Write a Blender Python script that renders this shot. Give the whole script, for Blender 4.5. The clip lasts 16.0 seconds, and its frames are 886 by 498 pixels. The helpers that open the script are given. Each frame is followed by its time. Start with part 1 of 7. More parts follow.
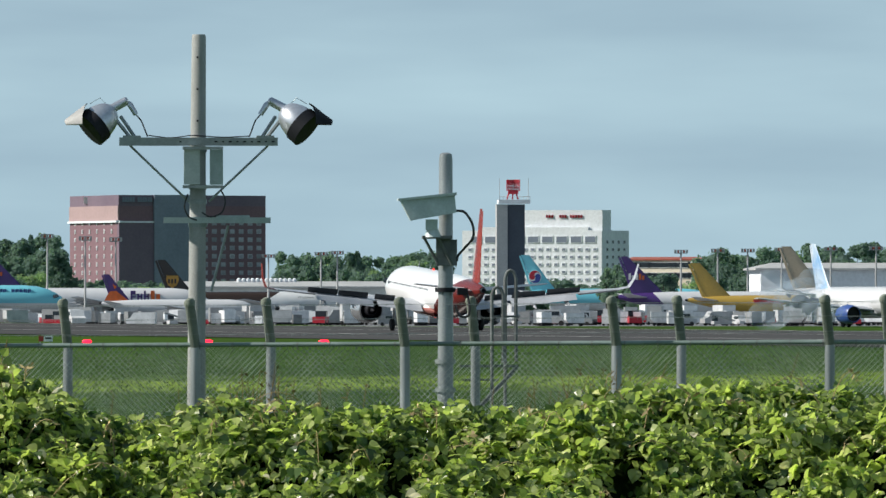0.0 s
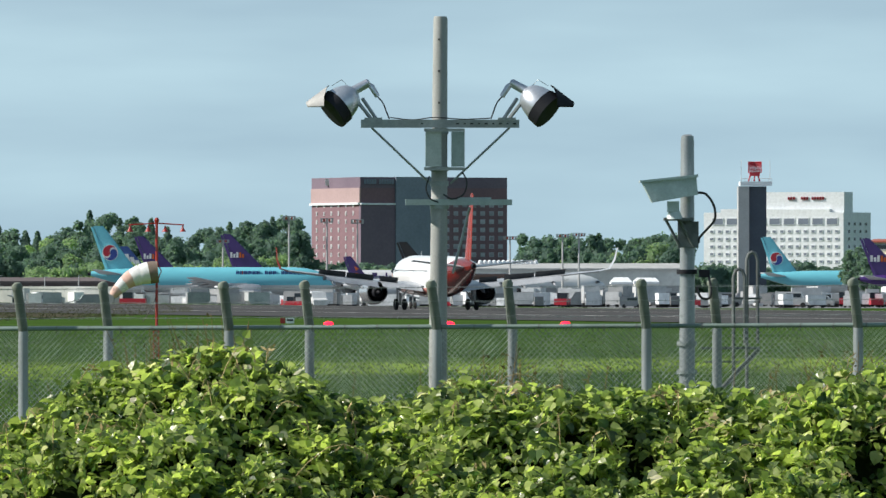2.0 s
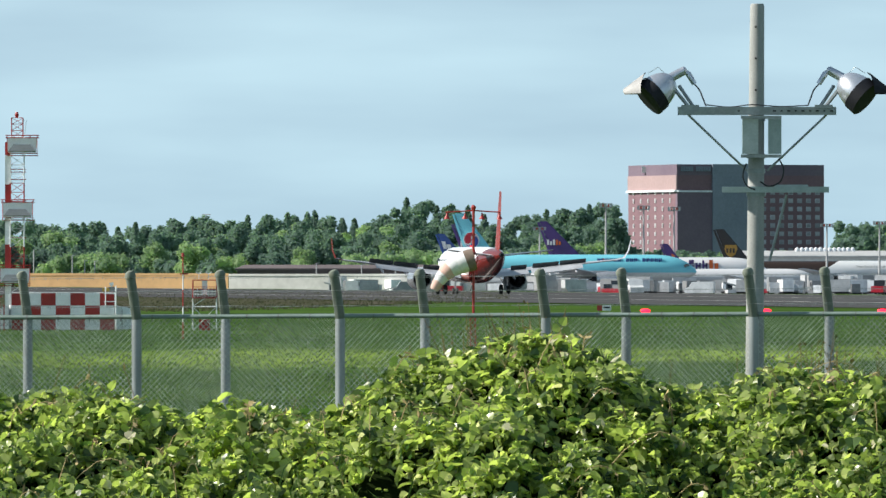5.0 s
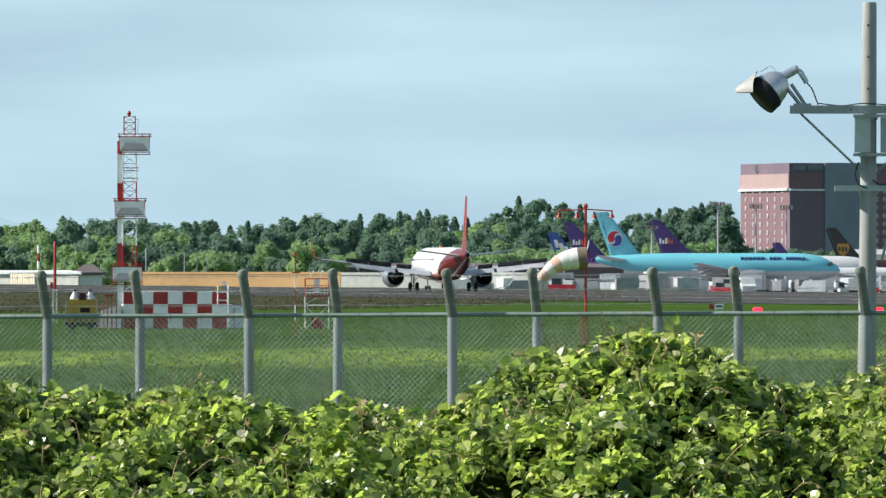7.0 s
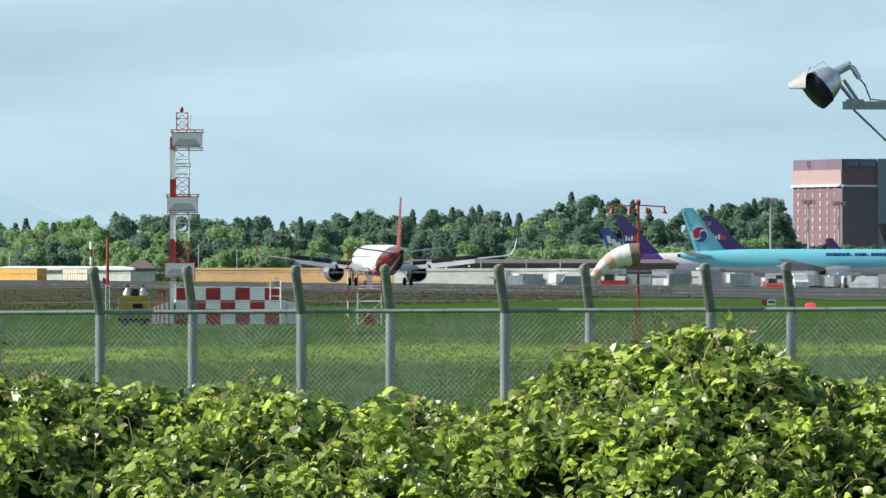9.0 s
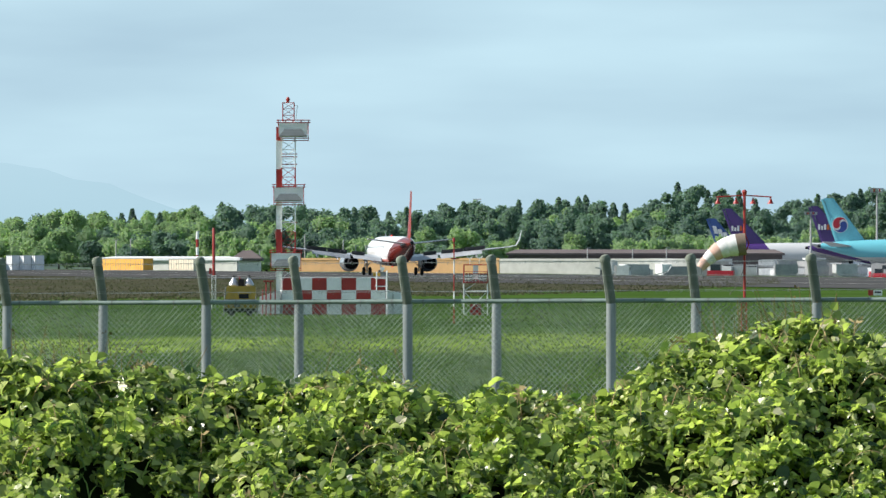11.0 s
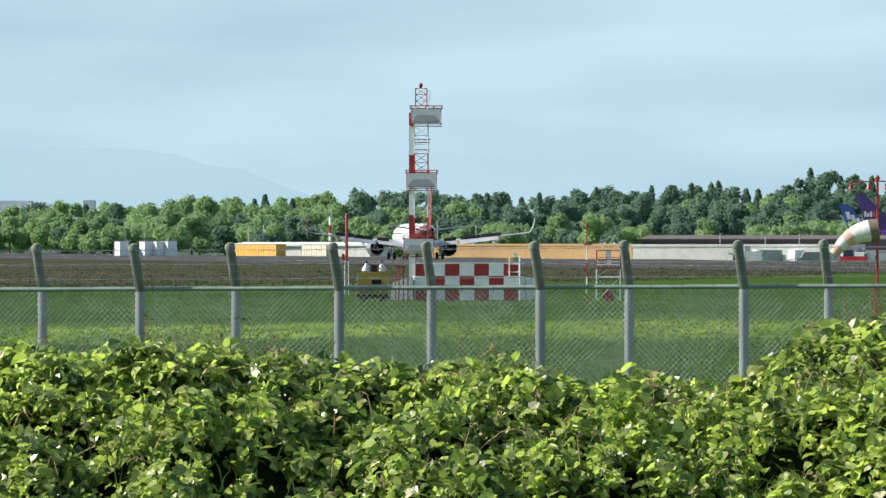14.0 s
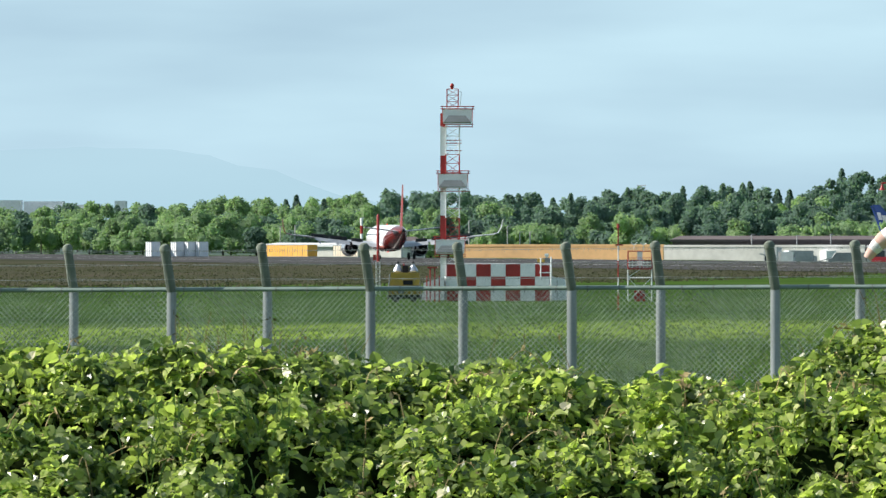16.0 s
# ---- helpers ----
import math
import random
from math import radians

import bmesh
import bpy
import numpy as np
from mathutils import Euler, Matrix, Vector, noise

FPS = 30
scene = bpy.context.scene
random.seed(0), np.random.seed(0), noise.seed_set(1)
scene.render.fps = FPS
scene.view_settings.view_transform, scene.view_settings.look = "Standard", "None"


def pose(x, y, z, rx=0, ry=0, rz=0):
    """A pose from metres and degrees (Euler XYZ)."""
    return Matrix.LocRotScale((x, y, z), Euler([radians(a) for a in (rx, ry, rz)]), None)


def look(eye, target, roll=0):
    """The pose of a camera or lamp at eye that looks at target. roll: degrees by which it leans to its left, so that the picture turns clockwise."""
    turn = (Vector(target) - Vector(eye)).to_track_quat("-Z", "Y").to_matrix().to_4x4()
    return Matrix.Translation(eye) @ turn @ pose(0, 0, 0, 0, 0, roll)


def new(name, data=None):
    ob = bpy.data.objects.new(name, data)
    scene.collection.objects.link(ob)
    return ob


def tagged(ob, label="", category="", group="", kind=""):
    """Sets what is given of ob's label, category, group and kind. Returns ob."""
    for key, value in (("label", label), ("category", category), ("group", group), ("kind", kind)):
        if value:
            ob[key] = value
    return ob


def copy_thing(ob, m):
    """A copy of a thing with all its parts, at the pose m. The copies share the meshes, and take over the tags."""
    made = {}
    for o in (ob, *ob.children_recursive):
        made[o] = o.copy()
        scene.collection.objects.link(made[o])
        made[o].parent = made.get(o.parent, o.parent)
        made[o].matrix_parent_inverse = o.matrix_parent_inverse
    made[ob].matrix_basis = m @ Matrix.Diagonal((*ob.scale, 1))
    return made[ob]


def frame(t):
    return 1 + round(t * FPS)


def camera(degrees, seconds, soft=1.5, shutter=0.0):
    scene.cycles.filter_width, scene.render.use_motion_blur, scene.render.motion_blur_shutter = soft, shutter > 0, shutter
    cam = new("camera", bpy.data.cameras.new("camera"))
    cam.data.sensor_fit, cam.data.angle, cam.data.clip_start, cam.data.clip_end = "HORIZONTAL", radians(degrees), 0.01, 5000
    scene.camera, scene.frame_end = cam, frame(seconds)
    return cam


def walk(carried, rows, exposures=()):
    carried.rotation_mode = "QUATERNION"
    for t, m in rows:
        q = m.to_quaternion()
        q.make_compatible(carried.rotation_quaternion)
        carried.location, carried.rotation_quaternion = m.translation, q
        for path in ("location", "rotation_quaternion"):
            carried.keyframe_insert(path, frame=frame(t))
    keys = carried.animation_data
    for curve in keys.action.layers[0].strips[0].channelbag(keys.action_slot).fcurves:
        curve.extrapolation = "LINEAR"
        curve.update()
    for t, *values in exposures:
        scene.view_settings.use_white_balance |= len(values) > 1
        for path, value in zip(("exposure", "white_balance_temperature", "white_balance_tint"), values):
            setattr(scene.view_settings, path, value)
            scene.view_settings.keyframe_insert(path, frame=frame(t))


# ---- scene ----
# A long lens on a tripod pans from the terminal side to the landing end of a runway.
STEP = 20000.0          # bearings u and drops v below are in steps of 1/20000 radian
EYE = 2.6               # height of the lens over the airfield
HORIZON = 483.0


def place(u, v, d):
    """The point at bearing u and drop v, d metres from the lens."""
    a = (u - 784.0) / STEP
    return Vector((d * math.sin(a), d * math.cos(a), EYE - (v - HORIZON) / STEP * d))


cam = camera(2 * math.degrees(math.atan(784 / STEP)), 16.0, 1.45)


def aim(turn, tilt):
    return pose(0, 0, EYE, 90 + math.degrees((42 + tilt) / STEP), 0, math.degrees(turn / STEP))


walk(cam, [(t, aim(a, b)) for t, a, b in (
    (0, -988, 54.3), (0.5, -882.5, 47.8), (1, -775, 42.5), (1.5, -672, 36.0), (2, -560.5, 22.4), (2.5, -405, 13.4),
    (3, -295, 8.4), (3.5, -214.5, 5.0), (4, -136, 3.2), (4.5, -67.4, 1.4), (5, 0, 0), (5.2, 32, -0.4),
    (7.3, 213, -3.2), (7.5, 222, -4), (8, 240.5, -7), (8.2, 246.5, -8), (10.3, 414, -14), (10.5, 434, -16.5),
    (11, 479.5, -27), (11.5, 543, -31.5), (12, 586, -36), (12.5, 629, -41), (13, 675, -48), (13.5, 701.3, -51),
    (14, 714.5, -52.3), (14.5, 728.5, -52.5), (15, 741, -52), (15.5, 751, -51.5), (16, 770, -51.2))],
    exposures=[(0, 0.2), (1.2, 0.27), (2.5, 0.42), (4, 0.53), (8, 0.56), (16, 0.6)])

# ---- sky and sun ----
SUN_TURN, SUN_RISE = 88.0, 35.0     # degrees: from straight behind the lens round to its left; height
sun_way = Vector((-math.sin(radians(SUN_TURN)) * math.cos(radians(SUN_RISE)),
                  -math.cos(radians(SUN_TURN)) * math.cos(radians(SUN_RISE)), math.sin(radians(SUN_RISE))))
sun = new("sun", bpy.data.lights.new("sun", "SUN"))
sun.data.energy, sun.data.angle, sun.data.color = 5.0, radians(0.6), (1.0, 0.94, 0.85)
sun.matrix_world = look(sun_way * 100, (0, 0, 0))

world = bpy.data.worlds.new("world")
scene.world = world
world.use_nodes = True
wn, wl = world.node_tree.nodes, world.node_tree.links
wn.clear()
sky = wn.new("ShaderNodeTexSky")
sky.sky_type, sky.sun_disc = "NISHITA", False
sky.sun_elevation = radians(SUN_RISE)
sky.sun_rotation = math.atan2(sun_way.x, sun_way.y)
sky.air_density, sky.dust_density, sky.ozone_density = 1.0, 0.6, 2.0
coord = wn.new("ShaderNodeTexCoord")
lift = wn.new("ShaderNodeVectorMath")        # the clean blue over the haze layer reaches down to the skyline
lift.operation = "ADD"
lift.inputs[1].default_value = (0, 0, 0.22)
wl.new(coord.outputs["Generated"], lift.inputs[0])
wl.new(lift.outputs["Vector"], sky.inputs["Vector"])
stretch = wn.new("ShaderNodeMapping")
stretch.inputs["Scale"].default_value = (22, 22, 130)
wl.new(coord.outputs["Generated"], stretch.inputs["Vector"])
cloud = wn.new("ShaderNodeTexNoise")
cloud.inputs["Scale"].default_value, cloud.inputs["Detail"].default_value, cloud.inputs["Roughness"].default_value = 1.0, 4, 0.45
wl.new(stretch.outputs["Vector"], cloud.inputs["Vector"])
ramp = wn.new("ShaderNodeValToRGB")
ramp.color_ramp.elements[0].position, ramp.color_ramp.elements[0].color = 0.30, (0.60, 0.60, 0.60, 1)
ramp.color_ramp.elements[1].position, ramp.color_ramp.elements[1].color = 0.74, (0.95, 0.95, 0.95, 1)
wl.new(cloud.outputs["Fac"], ramp.inputs["Fac"])
veil = wn.new("ShaderNodeMixRGB")           # a thin veil of cloud before the blue
veil.inputs["Color2"].default_value = (6.3, 8.75, 9.85, 1)
height = wn.new("ShaderNodeSeparateXYZ")     # the veil thins out towards the top of the sky
wl.new(coord.outputs["Generated"], height.inputs[0])
thin = wn.new("ShaderNodeMapRange")
thin.inputs["From Min"].default_value, thin.inputs["From Max"].default_value = 0.10, 0.55
thin.inputs["To Min"].default_value, thin.inputs["To Max"].default_value = 1.0, 0.3
wl.new(height.outputs["Z"], thin.inputs["Value"])
cover = wn.new("ShaderNodeMath")
cover.operation = "MULTIPLY"
wl.new(ramp.outputs["Color"], cover.inputs[0])
wl.new(thin.outputs["Result"], cover.inputs[1])
wl.new(cover.outputs[0], veil.inputs["Fac"])
wl.new(sky.outputs["Color"], veil.inputs["Color1"])
back = wn.new("ShaderNodeBackground")
back.inputs["Strength"].default_value = 0.066
wl.new(veil.outputs["Color"], back.inputs["Color"])
wl.new(back.outputs["Background"], wn.new("ShaderNodeOutputWorld").inputs["Surface"])


# ---- materials ----
def nodes_of(name):
    m = bpy.data.materials.new(name)
    m.use_nodes = True
    return m, m.node_tree.nodes, m.node_tree.links, m.node_tree.nodes["Principled BSDF"]


def mixer(n, l, kind, fac, a, b):
    x = n.new("ShaderNodeMixRGB")
    x.blend_type = kind
    for key, value in (("Fac", fac), ("Color1", a), ("Color2", b)):
        if hasattr(value, "is_linked"):
            l.new(value, x.inputs[key])
        elif key == "Fac":
            x.inputs[key].default_value = value
        else:
            x.inputs[key].default_value = (*value, 1)
    return x.outputs["Color"]


def noise_at(n, l, scale, detail=4, space="Object", stretch=None):
    c = n.new("ShaderNodeTexCoord")
    t = n.new("ShaderNodeTexNoise")
    t.inputs["Scale"].default_value, t.inputs["Detail"].default_value = scale, detail
    if stretch:
        m = n.new("ShaderNodeMapping")
        m.inputs["Scale"].default_value = stretch
        l.new(c.outputs[space], m.inputs["Vector"])
        l.new(m.outputs["Vector"], t.inputs["Vector"])
    else:
        l.new(c.outputs[space], t.inputs["Vector"])
    return t.outputs["Fac"]


def ranged(n, l, value, lo, hi):
    r = n.new("ShaderNodeMapRange")
    r.inputs["From Min"].default_value, r.inputs["From Max"].default_value = lo, hi
    l.new(value, r.inputs["Value"])
    return r.outputs["Result"]


def surface(name, a, b=None, rough=0.6, metal=0.0, scale=3.0, fine=25.0, bump=0.0, per=0.0, stretch=None, gloss=0.5):
    """A worn surface: colour a with patches of b at one scale, grain at a finer one; per: spread from piece to piece."""
    m, n, l, p = nodes_of(name)
    b = b or tuple(c * 0.72 for c in a)
    big = ranged(n, l, noise_at(n, l, scale, stretch=stretch), 0.35, 0.7)
    small = noise_at(n, l, fine, 3)
    col = mixer(n, l, "MIX", big, a, b)
    grain = n.new("ShaderNodeMapRange")
    grain.inputs["To Min"].default_value, grain.inputs["To Max"].default_value = 0.8, 1.2
    l.new(small, grain.inputs["Value"])
    col = mixer(n, l, "MULTIPLY", 1.0, col, grain.outputs["Result"])
    if per:
        info = n.new("ShaderNodeObjectInfo")
        v = n.new("ShaderNodeMapRange")
        v.inputs["To Min"].default_value, v.inputs["To Max"].default_value = 1 - per, 1 + per
        l.new(info.outputs["Random"], v.inputs["Value"])
        col = mixer(n, l, "MULTIPLY", 1.0, col, v.outputs["Result"])
    l.new(col, p.inputs["Base Color"])
    p.inputs["Roughness"].default_value, p.inputs["Metallic"].default_value = rough, metal
    p.inputs["Specular IOR Level"].default_value = gloss
    if bump:
        k = n.new("ShaderNodeBump")
        k.inputs["Strength"].default_value, k.inputs["Distance"].default_value = bump, 0.05
        l.new(small, k.inputs["Height"])
        l.new(k.outputs["Normal"], p.inputs["Normal"])
    return m


def foliage(name, dark, light, dry=None, through_light=0.35, rough=0.5, scale=0.25, skew=1.0):
    """Leaves: each its own green between dark and light, a few pale ones for dry leaves and glints, light through the
    blade.
    """
    m, n, l, p = nodes_of(name)
    geo = n.new("ShaderNodeNewGeometry")
    patch = noise_at(n, l, scale, 2)
    few = n.new("ShaderNodeMath")                 # most are dull, a few bright
    few.operation = "POWER"
    few.inputs[1].default_value = skew
    l.new(geo.outputs["Random Per Island"], few.inputs[0])
    col = mixer(n, l, "MIX", few.outputs[0], dark, light)
    col = mixer(n, l, "MULTIPLY", 0.6, col, mixer(n, l, "MIX", ranged(n, l, patch, 0.3, 0.7), (0.55, 0.6, 0.6), (1.25, 1.2, 1.0)))
    if dry:
        pick = n.new("ShaderNodeMath")
        pick.operation = "GREATER_THAN"
        pick.inputs[1].default_value = 0.975
        l.new(geo.outputs["Random Per Island"], pick.inputs[0])
        col = mixer(n, l, "MIX", pick.outputs[0], col, dry)
    l.new(col, p.inputs["Base Color"])
    p.inputs["Roughness"].default_value = rough
    t = n.new("ShaderNodeBsdfTranslucent")
    l.new(mixer(n, l, "MULTIPLY", 1.0, col, (1.25, 1.4, 0.8)), t.inputs["Color"])
    mix = n.new("ShaderNodeMixShader")
    mix.inputs["Fac"].default_value = through_light
    l.new(p.outputs["BSDF"], mix.inputs[1])
    l.new(t.outputs["BSDF"], mix.inputs[2])
    l.new(mix.outputs["Shader"], n["Material Output"].inputs["Surface"])
    return m


def glow(name, colour, strength):
    m, n, l, p = nodes_of(name)
    p.inputs["Base Color"].default_value = (*colour, 1)
    p.inputs["Emission Color"].default_value = (*colour, 1)
    p.inputs["Emission Strength"].default_value = strength
    return m


def livery(name, rear, front, belly, cut, slope, waist, rough=0.25):
    """Aircraft paint: a rear colour behind a slanting cut, a front colour, a belly below the waist line (all in metres on the aircraft)."""
    m, n, l, p = nodes_of(name)
    c = n.new("ShaderNodeTexCoord")
    s = n.new("ShaderNodeSeparateXYZ")
    l.new(c.outputs["Object"], s.inputs[0])

    def calc(kind, a, b):
        x = n.new("ShaderNodeMath")
        x.operation = kind
        for i, value in enumerate((a, b)):
            if hasattr(value, "is_linked"):
                l.new(value, x.inputs[i])
            else:
                x.inputs[i].default_value = value
        return x.outputs[0]
    lowness = calc("LESS_THAN", s.outputs["Z"], waist)
    col = mixer(n, l, "MIX", lowness, front, belly)
    behind = calc("LESS_THAN", calc("ADD", s.outputs["Y"], calc("MULTIPLY", s.outputs["Z"], slope)), cut)
    col = mixer(n, l, "MIX", behind, col, rear)
    dirt = ranged(n, l, noise_at(n, l, 0.6, 5, stretch=(1, 0.25, 1)), 0.2, 0.9)
    col = mixer(n, l, "MULTIPLY", 0.35, col, mixer(n, l, "MIX", dirt, (1, 1, 1), (0.72, 0.72, 0.7)))
    l.new(col, p.inputs["Base Color"])
    p.inputs["Roughness"].default_value = rough
    return m


GALV = surface("galvanised_steel", (0.34, 0.37, 0.37), (0.22, 0.25, 0.25), 0.45, 0.6, 6, 60)
POST = surface("weathered_post_zinc", (0.33, 0.355, 0.365), (0.20, 0.225, 0.23), 0.36, 0.3, 4, 50, stretch=(1, 1, 0.3))
ARM = surface("mossy_arm_paint", (0.17, 0.19, 0.165), (0.10, 0.12, 0.10), 0.7, 0, 5, 50)
CAP = surface("lichen_post_cap", (0.20, 0.23, 0.19), (0.12, 0.14, 0.11), 0.8, 0.0, 12, 60)
CONCRETE = surface("concrete_pole", (0.36, 0.37, 0.36), (0.25, 0.26, 0.25), 0.85, 0.0, 5, 70, 0.15, stretch=(1, 1, 0.25))
LAMP_ALU = surface("brushed_lamp_housing", (0.60, 0.63, 0.68), (0.46, 0.49, 0.55), 0.34, 0.75, 5, 40)
DARK = surface("dark_glass_and_rubber", (0.016, 0.017, 0.022), None, 0.6, 0, 4, 30, gloss=0.2)
BOXPAINT = surface("grey_green_box_paint", (0.40, 0.47, 0.46), (0.30, 0.37, 0.36), 0.5, 0.1, 8, 50)
CCTV = surface("pale_camera_housing", (0.52, 0.60, 0.60), (0.40, 0.48, 0.48), 0.42, 0, 6, 40)
CABLE = surface("black_cable", (0.02, 0.02, 0.022), None, 0.5)
RED = surface("aviation_red", (0.37, 0.024, 0.020), (0.27, 0.020, 0.018), 0.45, 0, 1.5, 20)
WHITE = surface("aviation_white", (0.84, 0.86, 0.87), (0.70, 0.73, 0.75), 0.5, 0, 1.5, 20)
PANEL = surface("antenna_panel_grey", (0.19, 0.21, 0.22), (0.15, 0.17, 0.18), 0.5, 0, 2, 20)
YELLOW = surface("faded_yellow_paint", (0.44, 0.29, 0.04), (0.28, 0.19, 0.04), 0.6, 0, 2, 20)
SOCK_W = surface("windsock_white_cloth", (0.74, 0.74, 0.76), (0.60, 0.59, 0.60), 0.9, 0, 3, 20)
SOCK_R = surface("windsock_orange_cloth", (0.66, 0.44, 0.38), (0.56, 0.35, 0.30), 0.9, 0, 3, 20)
SOCK_B = surface("windsock_brown_cuff", (0.20, 0.15, 0.12), (0.13, 0.10, 0.08), 0.9, 0, 3, 20)
TYRE = surface("tyre_rubber", (0.02, 0.02, 0.02), None, 0.8)
STRUT = surface("gear_strut_paint", (0.45, 0.46, 0.47), None, 0.4, 0.3)
GLASS = surface("dark_window_glass", (0.03, 0.04, 0.05), None, 0.08)
NET = surface("dull_net_wire", (0.56, 0.59, 0.58), (0.22, 0.24, 0.23), 0.28, 0.6, 9, 60)
BRACKET = surface("dull_bracket_steel", (0.16, 0.175, 0.175), (0.10, 0.11, 0.11), 0.6, 0.2, 8, 40)
RAIL = surface("greened_rail_zinc", (0.20, 0.265, 0.245), (0.13, 0.18, 0.16), 0.5, 0.2, 3, 50)


# ---- building blocks ----
class Shape:
    """Corner points and faces gathered for one mesh."""

    def __init__(self):
        self.v, self.f = [], []

    def add(self, pts, faces):
        k = len(self.v)
        self.v += [tuple(p) for p in pts]
        self.f += [tuple(i + k for i in f) for f in faces]
        return self

    def box(self, c, s, m=None):
        c = Vector(c)
        pts = [Vector((x * s[0] / 2, y * s[1] / 2, z * s[2] / 2)) for x in (-1, 1) for y in (-1, 1) for z in (-1, 1)]
        pts = [(m @ p if m else p) + c for p in pts]
        return self.add(pts, [(0, 1, 3, 2), (4, 6, 7, 5), (0, 4, 5, 1), (2, 3, 7, 6), (0, 2, 6, 4), (1, 5, 7, 3)])

    def loft(self, rings, close=True):
        n, pts, faces = len(rings[0]), [], []
        for r in rings:
            pts += r
        for i in range(len(rings) - 1):
            for j in range(n):
                a, b = i * n + j, i * n + (j + 1) % n
                faces.append((a, b, b + n, a + n))
        if close:
            faces += [tuple(range(n))[::-1], tuple(range((len(rings) - 1) * n, len(rings) * n))]
        return self.add(pts, faces)

    def tube(self, pts, r, n=8, close=True):
        """A round bar through pts; r one radius or one for each point."""
        pts = [Vector(p) for p in pts]
        rr = r if isinstance(r, (list, tuple)) else [r] * len(pts)
        rings, side = [], None
        for i, p in enumerate(pts):
            way = (pts[min(i + 1, len(pts) - 1)] - pts[max(i - 1, 0)]).normalized()
            if side is None:
                side = way.cross(Vector((0, 0, 1)) if abs(way.z) < 0.9 else Vector((1, 0, 0))).normalized()
            side = (side - way * side.dot(way)).normalized()
            up = way.cross(side)
            rings.append([p + (side * math.cos(2 * math.pi * k / n) + up * math.sin(2 * math.pi * k / n)) * rr[i] for k in range(n)])
        return self.loft(rings, close)

    def grown(self, sx, sy, sz):
        self.v = [(x * sx, y * sy, z * sz) for x, y, z in self.v]
        return self

    def mesh(self, name, smooth=True, origin=(0, 0, 0)):
        me = bpy.data.meshes.new(name)
        o = origin
        me.from_pydata([(x - o[0], y - o[1], z - o[2]) for x, y, z in self.v], [], self.f)
        me.update()
        if smooth:
            me.polygons.foreach_set("use_smooth", [True] * len(me.polygons))
            me.set_sharp_from_angle(angle=radians(38))
        return me


def part(name, shape, material, parent, label="", origin=None, smooth=True):
    """One mesh object under a thing or a part; the shape's points are in the thing's space, or in the world's where an origin is given."""
    ob = new(name, shape.mesh(name, smooth, origin or (0, 0, 0)))
    ob.data.materials.append(material)
    ob.parent = parent
    return tagged(ob, label)


def single(name, shape, material, label, category, group="", kind="", origin=(0, 0, 0), smooth=True):
    ob = new(name, shape.mesh(name, smooth, origin))
    ob.location = origin
    ob.data.materials.append(material)
    return tagged(ob, label, category, group, kind)


def thing(name, label, category, where, group="", turn=0.0):
    ob = new(name)
    ob.matrix_basis = pose(*where, 0, 0, turn)
    return tagged(ob, label, category, group)


def sag(a, b, drop, n=10):
    a, b = Vector(a), Vector(b)
    return [a.lerp(b, i / n) - Vector((0, 0, drop * 4 * (i / n) * (1 - i / n))) for i in range(n + 1)]


def bend(pts, n=5):
    """A smooth line through pts."""
    p = [Vector(q) for q in pts]
    p = [p[0] * 2 - p[1]] + p + [p[-1] * 2 - p[-2]]
    out = []
    for i in range(1, len(p) - 2):
        a, b, c, d = p[i - 1:i + 3]
        for j in range(n):
            t = j / n
            out.append(0.5 * (2 * b + (c - a) * t + (2 * a - 5 * b + 4 * c - d) * t * t + (3 * b - a - 3 * c + d) * t ** 3))
    return out + [p[-2]]


def ease(x, a, b):
    t = min(max((x - a) / (b - a), 0), 1)
    return t * t * (3 - 2 * t)


# ---- ground ----
RUN_TURN = radians(-9.61)                       # heading of the runway from straight ahead
RUN_WAY = Vector((math.sin(RUN_TURN), math.cos(RUN_TURN), 0))
RUN_SIDE = Vector((RUN_WAY.y, -RUN_WAY.x, 0))   # to the right of a landing aircraft
RUN_START = Vector((54.5, 1039.6, 0))
RUN_OFF = RUN_START.dot(RUN_SIDE)               # the centre line's distance from the lens


def across(x, y):
    """Distance of a place from the lens, square to the runway."""
    return x * RUN_SIDE.x + y * RUN_SIDE.y


def land(x, y):
    return -2.0 * ease(across(x, y), RUN_OFF + 45, RUN_OFF + 170)


def ground_sheet():
    s = Shape()
    ds = [-4900, -1500, -300, -50, 0, 40, 80, 100, 130, 180, 260, 400, 600, 800, 1000, 1150, 1300, 1400, 1500, 1600, 1700, 1800, 1900, 2000,
          2150, 2300, 2450, 2600, 2800, 3000, 3300, 3800, 4400, 4950]
    xs = [-4900, -2500, -1200, -700, -450] + list(range(-350, 651, 40)) + [800, 1200, 2500, 4900]
    pts = [(x, y, land(x, y)) for y in ds for x in xs]
    n = len(xs)
    return s.add(pts, [(i * n + j, i * n + j + 1, (i + 1) * n + j + 1, (i + 1) * n + j) for i in range(len(ds) - 1) for j in range(n - 1)])


def strip(p0, p1, s0, s1, z, wave=0.0):
    """A flat strip along the runway: p metres to the runway's side of the lens, s metres along."""
    sh, n = Shape(), 40
    pts = []
    for i in range(n + 1):
        s = s0 + (s1 - s0) * i / n
        for p in (p0, p1):
            q = RUN_SIDE * (p + wave * noise.noise((s * 0.013, p, 3))) + RUN_WAY * s
            pts.append((q.x, q.y, z))
    return sh.add(pts, [(2 * i, 2 * i + 1, 2 * i + 3, 2 * i + 2) for i in range(n)])


